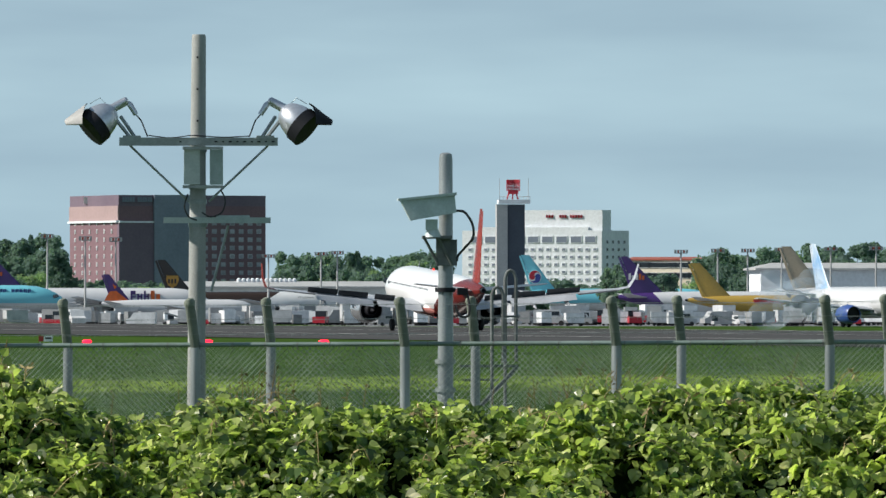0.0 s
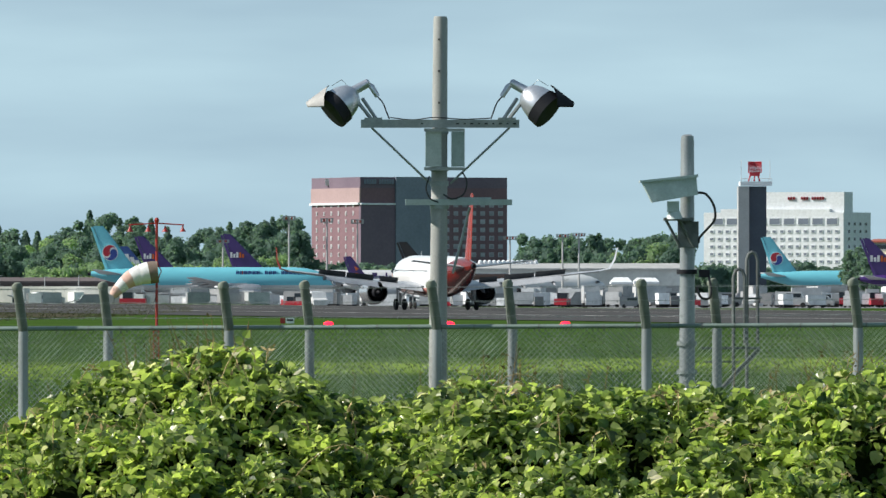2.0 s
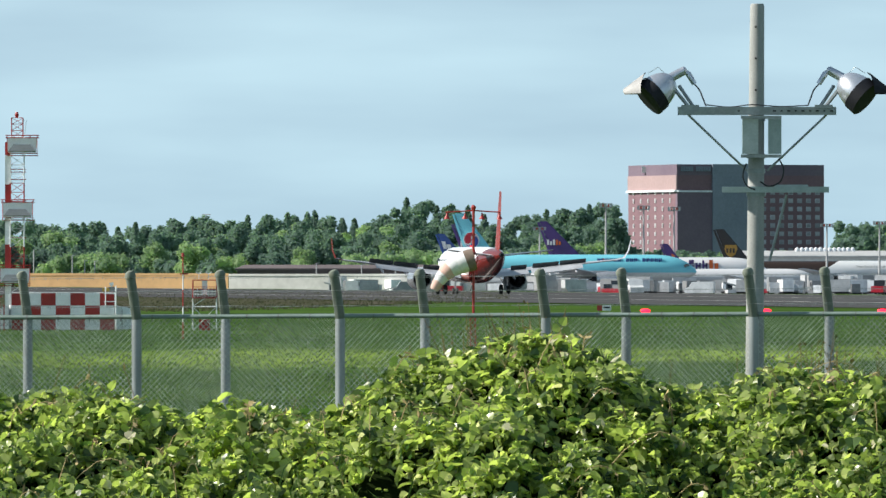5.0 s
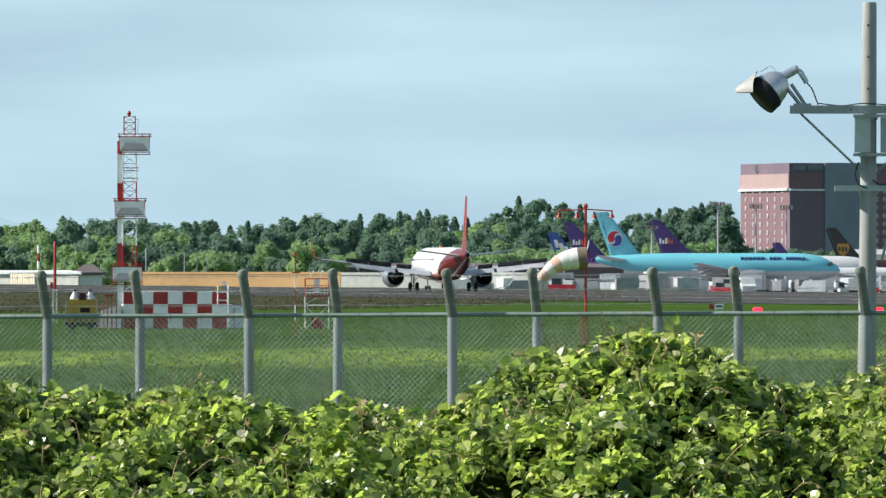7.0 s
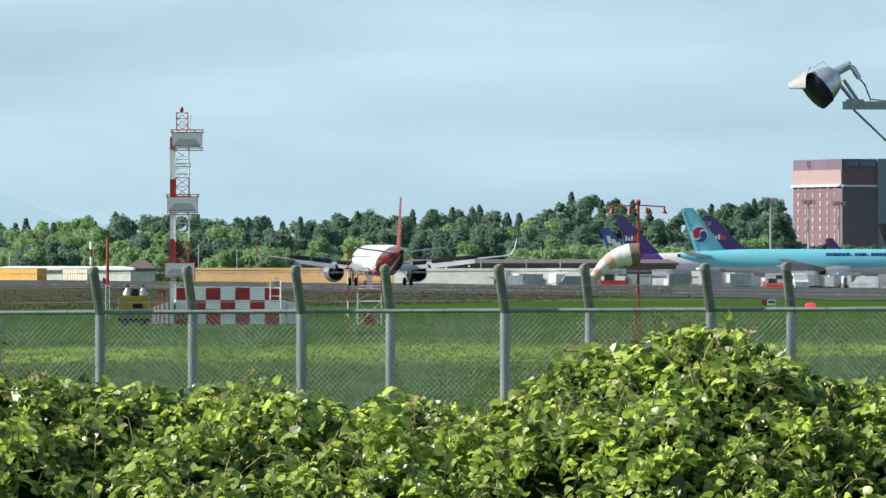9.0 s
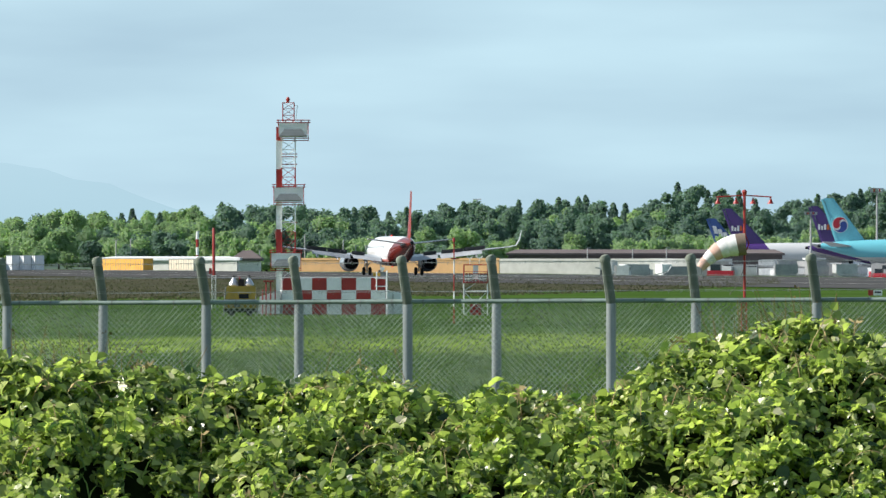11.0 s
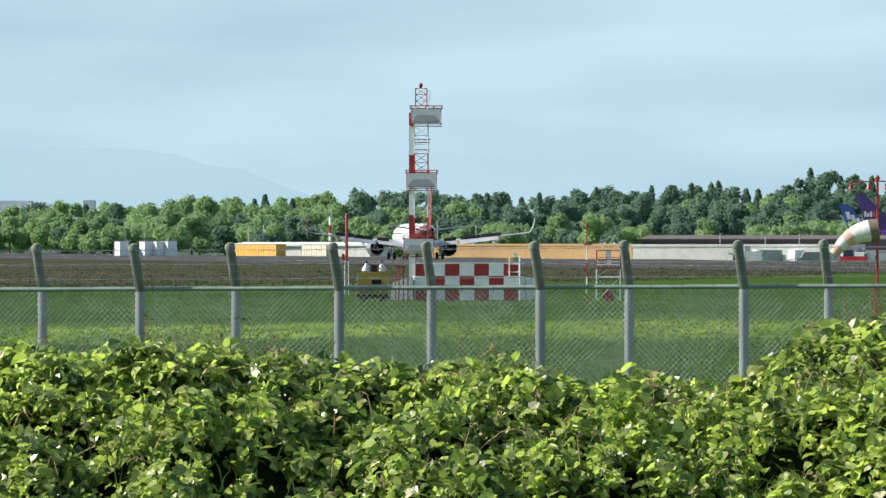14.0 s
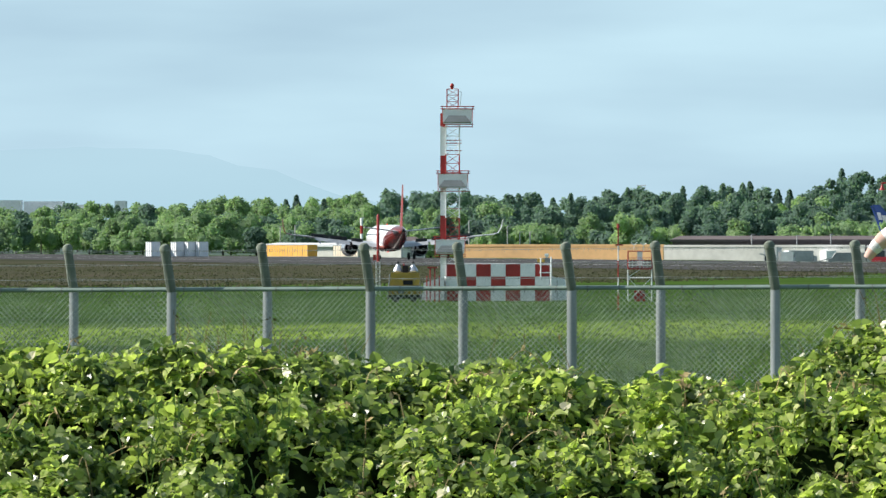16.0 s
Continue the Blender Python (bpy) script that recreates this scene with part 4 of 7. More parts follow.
def floodlight_mast():
    """Concrete pole with a cross arm, two hooded floodlights, boxes and stays."""
    d = 108.2
    q = lambda u, v, dy=0.0: place(u, v, d) + Vector((0, dy, 0))
    base = q(1337, 0)
    o = (base.x, base.y, 0)
    root = thing("floodlight_mast", "grey concrete pole carrying two hooded floodlights on a steel cross arm", "light mast", o)
    m = lambda name, s, mat, label="", parent=None: part(name, s, mat, parent or root, label, o)
    lo, hi = Vector((base.x - 0.02, base.y, 0)), q(1340, 7)
    m("pole", Shape().tube([lo, lo.lerp(hi, 0.995), hi], [0.098, 0.068, 0.060], 20), CONCRETE)
    # near-black stubs paint the shaded insides of the holes
    for v in (48, 104, 160):
        c = q(1337, v, -0.07)
        m("step_hole", Shape().tube([c, c + Vector((0, -0.03, 0))], 0.011, 8), DARK)
    arm = Shape().box(q(1339, 197, -0.10), (282 / 186, 0.012, 0.07)).box(q(1339, 190.5, -0.08), (282 / 186, 0.05, 0.008)).box(q(1339, 203.5, -0.08), (282 / 186, 0.05, 0.008))
    m("cross_arm", arm, GALV, "drilled galvanised channel")
    # dark plates in place of drilled holes, their inner shade painted on
    for i in range(22):
        if not 9 <= i <= 12:
            m("bolt_hole", Shape().box(q(1206 + 12.6 * i, 197, -0.108), (0.03 if i % 2 else 0.018, 0.006, 0.013)), DARK)
    for a, b in ((1218, 1322), (1462, 1357)):
        m("stay", Shape().tube([q(a, 204, -0.06), q(b, 303, -0.06)], 0.011, 8), GALV)
    for v in (303, 211, 277):
        m("clamp_band", Shape().tube([q(1338, v - 4), q(1338, v + 4)], 0.088, 16), GALV)
    for dv in (208.5, 277):
        m("bracket_bar", Shape().box(q(1346, dv, -0.2), (72 / 186, 0.03, 0.03)), GALV)
    for u, w in ((1327, 28), (1371, 23)):
        bx = Shape().box(q(u, 242, -0.11 if u < 1340 else 0.0), (w / 186, 0.14, 62 / 186))
        m("junction_box", bx, BOXPAINT, "pale grey-green junction box")
    m("crossbar", Shape().box(q(1372, 336, -0.05), (190 / 186, 0.09, 0.055)).box(q(1400, 330, -0.02), (60 / 186, 0.05, 0.03)), BOXPAINT, "long grey bracket bar")
    m("clamp_band", Shape().tube([q(1338, 330), q(1338, 348)], 0.092, 16), GALV)
    m("stay", Shape().tube([q(1392, 345, 0.05), q(1362, 462, 0.05)], 0.013, 8), GALV)
    m("cable", Shape().tube(bend([q(1345, 322, -0.1), q(1360, 330, -0.12), q(1380, 322, -0.12), q(1386, 300, -0.12), q(1378, 282, -0.1)]), 0.008, 6), CABLE)
    m("cable", Shape().tube(bend([q(1320, 290, -0.1), q(1314, 312, -0.12), q(1322, 330, -0.1), q(1336, 336, -0.1)]), 0.008, 6), CABLE)
    m("cable", Shape().tube(bend([q(1250, 186, -0.06), q(1290, 190, -0.06), q(1330, 186, -0.09), q(1380, 189, -0.06), q(1430, 187, -0.06)]), 0.006, 6), CABLE)
    for s in (-1, 1):
        e = lambda u, v, dy=0.0: q(1339 + s * u, v, dy)
        tip, rim = e(149, 139, 0.02), e(186, 171, -0.06)
        dome, radii = [], []
        for i in range(11):
            a = radians(9 * i)
            dome.append(tip.lerp(rim, 1 - math.cos(a)))
            radii.append(0.172 * max(0.16, math.sin(a)) ** 0.8)
        lamp = m("floodlight", Shape().tube(dome, radii, 28), LAMP_ALU, "round aluminium floodlight dome")
        way = (rim - tip).normalized()
        m("hood", Shape().tube([rim - way * 0.06, rim - way * 0.059, rim + way * 0.05, rim + way * 0.052], [0.16, 0.178, 0.181, 0.16], 28), DARK, "dark rim band", lamp)
        # a peaked visor over the upper edge of the rim
        # the right visor is near-black: its underside's shade put into the colour
        ring = [e(196, 128, 0.04), e(200, 131, -0.16), e(206, 150, -0.25), e(206, 166, -0.27)]
        peak = [e(236, 158, -0.10), e(237, 160, -0.13), e(236, 163, -0.16), e(234, 166, -0.17)]
        low = [p + Vector((0, 0.012, -0.012)) for p in ring + peak]
        m("visor", Shape().add(ring + peak + low, [(0, 1, 5, 4), (1, 2, 6, 5), (2, 3, 7, 6), (8, 12, 13, 9), (9, 13, 14, 10), (10, 14, 15, 11),
                                                   (0, 4, 12, 8), (3, 11, 15, 7), (4, 5, 13, 12), (5, 6, 14, 13), (6, 7, 15, 14)]),
          VISOR if s < 0 else DARK, "pointed visor", lamp)
        m("lamp_socket", Shape().tube([e(124, 123, 0.02), e(127, 124.6, 0.02), e(152, 138, 0.02), e(158, 142, 0.02)], [0.025, 0.042, 0.045, 0.07], 14), LAMP_ALU, "", lamp)
        m("gland", Shape().tube([e(125, 127, 0.02), e(121, 131, 0.02), e(110, 149, 0.02)], [0.02, 0.03, 0.026], 10), LAMP_ALU, "", lamp)
        m("yoke", Shape().tube([e(153, 149, -0.02), e(122, 188, -0.06)], 0.019, 6), GALV, "", lamp)
        m("yoke", Shape().tube([e(137, 152, 0.06), e(113, 188, -0.02)], 0.017, 6), GALV, "", lamp)
        m("yoke", Shape().box(e(118, 189, -0.07), (0.17, 0.08, 0.03)), GALV, "", lamp)
        m("cable", Shape().tube(bend([e(110, 149, 0.02), e(101, 160, 0.0), e(95, 175, -0.03), e(90, 188, -0.06)]), 0.007, 6), CABLE)
        m("handle", Shape().tube([e(160, 133), e(174, 119), e(192, 130)], 0.003, 5), GALV, "", lamp)
    return root


floodlight_mast()





def prism_plate(pts, thick):
    n = len(pts)
    back = Vector((0, thick, 0))
    return Shape().add(list(pts) + [p + back for p in pts], [tuple(range(n)), tuple(range(n, 2 * n))[::-1]] + [(i, i + n, (i + 1) % n + n, (i + 1) % n) for i in range(n)])


def camera_post():
    """Thinner pole with a surveillance camera, its bracket and a looping cable."""
    d = 107.4
    q = lambda u, v, dy=0.0: place(u, v - 54, d) + Vector((0, dy, 0))
    base = q(1776, 0)
    o = (base.x, base.y, 0)
    root = thing("camera_post", "grey steel post carrying a pale surveillance camera", "camera post", o)
    m = lambda name, s, mat, label="", parent=None: part(name, s, mat, parent or root, label, o)
    lo, hi = Vector((base.x, base.y, 0)), q(1777, 270)
    m("pole", Shape().tube([lo, lo.lerp(hi, 0.985), lo.lerp(hi, 0.996), hi], [0.086, 0.064, 0.058, 0.03], 20), POST)
    housing = Shape()
    housing.add([q(1694, 355, -0.34), q(1694, 355, -0.14), q(1712, 391, -0.14), q(1712, 391, -0.34),
                 q(1790, 345, -0.30), q(1790, 345, -0.10), q(1793, 377, -0.10), q(1793, 377, -0.30)],
                [(0, 3, 2, 1), (4, 5, 6, 7), (0, 1, 5, 4), (1, 2, 6, 5), (2, 3, 7, 6), (3, 0, 4, 7)])
    cam_box = m("camera_housing", housing, CCTV, "pale grey weatherproof camera housing")
    m("sunshield", Shape().add([q(1690, 352, -0.37), q(1690, 352, -0.11), q(1793, 341, -0.07), q(1793, 341, -0.33),
                                q(1690, 356, -0.37), q(1690, 356, -0.11), q(1793, 346, -0.07), q(1793, 346, -0.33)],
                               [(0, 3, 2, 1), (4, 5, 6, 7), (0, 1, 5, 4), (1, 2, 6, 5), (2, 3, 7, 6), (3, 0, 4, 7)]), CCTV, "", cam_box)
    m("tilt_head", Shape().box(q(1750, 398, -0.2), (0.11, 0.11, 0.10)).tube([q(1752, 405, -0.2), q(1752, 420, -0.2)], [0.05, 0.085], 12), CCTV)
    m("bracket", Shape().box(q(1760, 420, -0.14), (0.28, 0.2, 0.03)).box(q(1772, 446, -0.09), (0.14, 0.05, 0.26))
      .tube([q(1737, 421, -0.2), q(1764, 470, -0.1)], 0.014, 6).tube([q(1762, 421, -0.2), q(1788, 470, -0.1)], 0.014, 6), BRACKET, "welded dark steel bracket")
    m("gusset", prism_plate([q(1772, 424, -0.1), q(1796, 424, -0.1), q(1796, 470, -0.1), q(1784, 470, -0.1)], 0.03), BRACKET)
    m("cable", Shape().tube(bend([q(1792, 373, -0.2), q(1808, 376, -0.2), q(1822, 396, -0.18), q(1824, 420, -0.16), q(1812, 436, -0.12), q(1798, 452, -0.1), q(1796, 462, -0.09)]), 0.012, 8), CABLE)
    m("cable", Shape().tube(bend([q(1792, 540, -0.1), q(1800, 558, -0.1), q(1814, 560, -0.1), q(1818, 545, -0.1), q(1814, 520, -0.08)]), 0.012, 8), CABLE)
    for v in (513, 640, 690):
        m("clamp_band", Shape().tube([q(1776, v - 4), q(1776, v + 4)], 0.098, 16), DARK if v == 513 else GALV)
    m("plug_box", Shape().box(q(1806, 516, -0.06), (0.10, 0.08, 0.07)), DARK)
    return root


def step_frame():
    """Hooped step-over ladder of galvanised tube behind the fence."""
    d = 109.5
    q = lambda u, v, dy=0.0: place(u, v - 54, d) + Vector((0, dy, 0))
    base = q(1880, 0)
    o = (base.x, base.y, 0)
    root = thing("step_ladder", "galvanised tube step ladder with hooped handrails", "ladder", o)
    m = lambda name, s, mat, label="": part(name, s, mat, root, label, o)
    for u0, u1, top, dy in ((1857, 1877, 508, -0.15), (1883, 1902, 478, 0.1)):
        pts = [q(u0, 745, dy), q(u0, top + 14, dy), q(u0 + 4, top + 3, dy), q((u0 + u1) / 2, top, dy), q(u1 - 4, top + 3, dy), q(u1, top + 14, dy), q(u1, 640, dy)]
        m("hoop", Shape().tube(pts, 0.017, 8), BRACKET)
    for v in (560, 605, 648):
        m("rung", Shape().tube([q(1857, v, -0.15), q(1905, v, 0.1)], 0.012, 6), BRACKET)
    m("brace", Shape().tube([q(1828, 728, -0.2), q(1905, 648, 0.1)], 0.02, 6), BRACKET)
    m("strut", Shape().tube([q(1800, 648, -0.2), q(1905, 648, 0.1)], 0.014, 6).tube([q(1808, 672, -0.2), q(1870, 672, 0.0)], 0.01, 6), BRACKET)
    m("foot", Shape().tube([Vector((o[0] - 0.1, o[1], 0)), q(1857, 745, -0.15)], 0.017, 6).tube([Vector((o[0] + 0.1, o[1], 0)), q(1883, 745, 0.1)], 0.017, 6), BRACKET)
    return root


camera_post()
step_frame()


# ---- landing aids in the grass ----
def on_ground(u, v):
    """The place on the flat grass at bearing u and drop v."""
    d = EYE * STEP / (v - HORIZON)
    p = place(u, v, d)
    return Vector((p.x, p.y, 0)), d


def lattice(root, o, c, w, z0, z1, bay, bands, r=0.022):
    """A square lattice mast in red and white bays."""
    z, i = z0, 0
    while z < z1 - 0.01:
        top = min(z + bay, z1)
        mat = RED if bands(0.5 * (z + top)) else WHITE
        s = Shape()
        cs = [Vector((c.x + a * w / 2, c.y + b * w / 2, 0)) for a, b in ((-1, -1), (1, -1), (1, 1), (-1, 1))]
        up = lambda p, h: Vector((p.x, p.y, h))
        for k in range(4):
            p, n = cs[k], cs[(k + 1) % 4]
            s.tube([up(p, z), up(p, top)], r, 6)
            s.tube([up(p, top), up(n, top)], r * 0.6, 5)
            s.tube([up(p, z), up(n, top)] if i % 2 else [up(n, z), up(p, top)], r * 0.6, 5)
        part("lattice_bay", s, mat, root, origin=o)
        z, i = top, i + 1


def glide_tower():
    foot, d = on_ground(27, 583)
    k = d / STEP
    o = tuple(foot)
    root = thing("antenna_tower", "red and white lattice antenna tower with three grey panels and railings", "antenna tower", o)
    zz = lambda v: EYE - (v - HORIZON) * k
    xx = lambda u: (u - 27) * k + foot.x
    red = lambda z: (zz(365) < z < zz(325)) or (zz(480) < z < zz(432)) or z > zz(243) or z < zz(545)
    lattice(root, o, Vector((xx(31), foot.y, 0)), 24 * k, 0, zz(243), 0.42, red)
    lattice(root, o, Vector((xx(31), foot.y, 0)), 20 * k, zz(243), zz(209), 0.3, lambda z: True, 0.018)
    part("obstacle_light", Shape().tube([(xx(30), foot.y, zz(209)), (xx(30), foot.y, zz(203)), (xx(30), foot.y, zz(199))], [0.06, 0.1, 0.05], 10), RED, root, "red obstacle light", o)
    # cable duct up the side
    for v0, v1, mat in ((252, 275, RED), (275, 327, WHITE), (327, 365, RED), (365, 433, WHITE), (433, 475, RED), (475, 560, WHITE)):
        part("cable_duct", Shape().box((xx(14), foot.y - 0.1, (zz(v0) + zz(v1)) / 2), (9 * k, 0.25, zz(v0) - zz(v1))), mat, root, origin=o)
    part("whip", Shape().tube([(xx(41), foot.y, zz(214)), (xx(47), foot.y, zz(214)), (xx(44), foot.y, zz(240))], 0.012, 5), GALV, root, origin=o)
    for u0, v0 in ((39, 258), (31, 372), (26, 488)):
        w, h = 54 * k, 25 * k
        cx, cz, y = xx(u0 + 1), zz(v0), foot.y - 0.65
        pan = Shape().add([(cx - w / 2, y, cz + h / 2), (cx + w / 2, y, cz + h / 2), (cx + w / 2 - 0.06, y, cz - h / 2), (cx - w / 2 + 0.06, y, cz - h / 2),
                           (cx - w / 2, y + 0.35, cz + h / 2), (cx + w / 2, y + 0.35, cz + h / 2), (cx + w / 2 - 0.06, y + 0.35, cz - h / 2), (cx - w / 2 + 0.06, y + 0.35, cz - h / 2)],
                          [(0, 3, 2, 1), (4, 5, 6, 7), (0, 1, 5, 4), (1, 2, 6, 5), (2, 3, 7, 6), (3, 0, 4, 7)])
        reflector = part("antenna_panel", pan, WHITE, root, "pale antenna reflector panel", o, False)
        lip = Shape().add([(cx - w * 0.44, y - 0.16, cz - h * 0.40), (cx + w * 0.44, y - 0.16, cz - h * 0.40), (cx + w * 0.28, y - 0.05, cz + 0.04), (cx - w * 0.28, y - 0.05, cz + 0.04),
                           (cx - w * 0.44, y - 0.02, cz - h * 0.44), (cx + w * 0.44, y - 0.02, cz - h * 0.44)],
                          [(0, 1, 2, 3), (0, 4, 5, 1), (0, 3, 4), (1, 5, 2), (3, 2, 5, 4)])
        part("lower_wing", lip, PANEL, reflector, "grey sloping lower plate", o, False)
        for zr in (zz(v0 - 13) + 0.02, zz(v0 - 18), zz(v0 + 14), zz(v0 + 18)):
            a, b = (cx - w / 2 - 0.05, cx + w / 2 + 0.05) if zr > cz else (cx - w / 2 + 0.03, cx + w / 2)
            loop = [(a, y - 0.05, zr), (b, y - 0.05, zr), (b + 0.01, y + 1.0, zr), (a, y + 1.01, zr), (a, y - 0.04, zr)]
            part("platform_rail", Shape().tube(loop, 0.017, 5), RED, root, "red tube railing", o)
        for i in range(5):
            x = cx - w / 2 + w * i / 4
            for yy in (y - 0.05, y + 1.0):
                part("rail_post", Shape().tube([(x, yy, zz(v0 - 12)), (x, yy, zz(v0 - 18))], 0.014, 5), RED, root, origin=o)
        for x in (cx - w / 2 + 0.03, cx + w / 2):
            part("rail_post", Shape().tube([(x, y - 0.05, zz(v0 - 14)), (x, y - 0.05, zz(v0 + 18))], 0.016, 5), RED, root, origin=o)
    for v in (305, 318, 421, 300):
        part("step_bracket", Shape().box((xx(33), foot.y - 0.2, zz(v)), (28 * k, 0.06, 0.04)), RED, root, origin=o)
    return root


def checker_hut():
    """Equipment hut painted in a red and white chequer, raised above sloping white side sheets."""
    foot, d = on_ground(110, 585)
    k, o = d / STEP, tuple(foot)
    root = thing("equipment_hut", "equipment hut painted in red and white checks", "hut", o)
    zz = lambda v: EYE - (v - HORIZON) * k
    xx = lambda u: (u - 110) * k + foot.x
    body = part("hut_wall", Shape().box((xx(110), foot.y + 1.3, zz(550.5)), (182 * k, 2.4, 65 * k)), WHITE, root, origin=o, smooth=False)
    # chequer plates, proud of the wall
    for row, (v0, v1) in enumerate(((519, 541), (541, 563.5), (563.5, 584))):
        for col in range(7):
            u0 = 20.5 + 26.05 * col
            s = Shape().box((xx(u0 + 13), foot.y + 0.08, (zz(v0) + zz(v1)) / 2), (26 * k - 0.006, 0.03, (v1 - v0) * k - 0.006))
            part("painted_panel", s, WHITE if (row + col) % 2 else RED, body, origin=o, smooth=False)
    part("side_sheet", Shape().add([(xx(203), foot.y + 0.2, zz(541)), (xx(228), foot.y + 0.2, zz(546)), (xx(232), foot.y + 0.2, zz(583)), (xx(203), foot.y + 0.2, zz(583)),
                                    (xx(203), foot.y + 2.4, zz(541)), (xx(228), foot.y + 2.4, zz(546)), (xx(232), foot.y + 2.4, zz(583)), (xx(203), foot.y + 2.4, zz(583))],
                                   [(0, 3, 2, 1), (4, 5, 6, 7), (0, 1, 5, 4), (1, 2, 6, 5), (2, 3, 7, 6), (3, 0, 4, 7)]), WHITE, root, origin=o, smooth=False)
    part("side_sheet", Shape().add([(xx(16), foot.y + 0.0, zz(541)), (xx(-20), foot.y + 0.0, zz(552)), (xx(-24), foot.y + 0.0, zz(583)), (xx(16), foot.y + 0.0, zz(583)),
                                    (xx(16), foot.y + 2.4, zz(541)), (xx(-20), foot.y + 2.4, zz(552)), (xx(-24), foot.y + 2.4, zz(583)), (xx(16), foot.y + 2.4, zz(583))],
                                   [(0, 1, 2, 3), (4, 7, 6, 5), (0, 4, 5, 1), (1, 5, 6, 2), (2, 6, 7, 3), (3, 7, 4, 0)]), WHITE, root, origin=o, smooth=False)
    rail = Shape()
    for u in (187, 205):
        rail.tube([(xx(u), foot.y, zz(541)), (xx(u), foot.y, zz(508))], 0.03, 6)
    for v in (520, 534):
        rail.tube([(xx(184), foot.y, zz(v)), (xx(206), foot.y, zz(v))], 0.025, 6)
    part("ladder_rail", rail, WHITE, root, origin=o)
    part("roof_box", Shape().box((xx(197), foot.y + 0.5, zz(512)), (12 * k, 0.4, 8 * k)), PANEL, root, origin=o)
    part("roof_sign", Shape().box((xx(187), foot.y + 0.3, zz(513)), (13 * k, 0.06, 6 * k)), YELLOW, root, "small yellow sign on the roof edge", o)
    part("roof_mast", Shape().tube([(xx(205.5), foot.y - 0.1, 0), (xx(205.5), foot.y - 0.1, zz(506))], 0.03, 8), WHITE, root, origin=o)
    part("beacon_head", Shape().box((xx(197), foot.y + 0.3, zz(503)), (7 * k, 0.2, 5 * k)).tube([(xx(197), foot.y + 0.3, zz(508)), (xx(199), foot.y + 0.3, zz(500))], 0.03, 8), WHITE, root, origin=o)
    part("pipe", Shape().tube([(xx(216), foot.y + 0.1, 0), (xx(216), foot.y + 0.1, zz(548))], 0.015, 6), DARK, root, origin=o)
    part("cable_gantry", Shape().box((xx(-4), foot.y - 0.4, zz(525)), (18 * k, 0.3, 2.5 * k)).tube([(xx(-8), foot.y - 0.4, 0), (xx(-8), foot.y - 0.4, zz(525))], 0.035, 6)
         .tube([(xx(0), foot.y - 0.4, 0), (xx(0), foot.y - 0.4, zz(525))], 0.035, 6), RED, root, "red cable gantry", o)
    # dark blocks paint the shade in the gaps under the hut
    for col in range(7):
        part("gap_shade", Shape().box((xx(33 + 26 * col), foot.y + 0.9, zz(585)), (9 * k, 1.2, 5 * k)), DARK, root, origin=o)
    for u in (-14, 8):
        part("marker_stake", Shape().tube([(xx(u), foot.y - 0.4, 0), (xx(u), foot.y - 0.4, zz(540))], 0.03, 6), RED, root, origin=o)
    return root


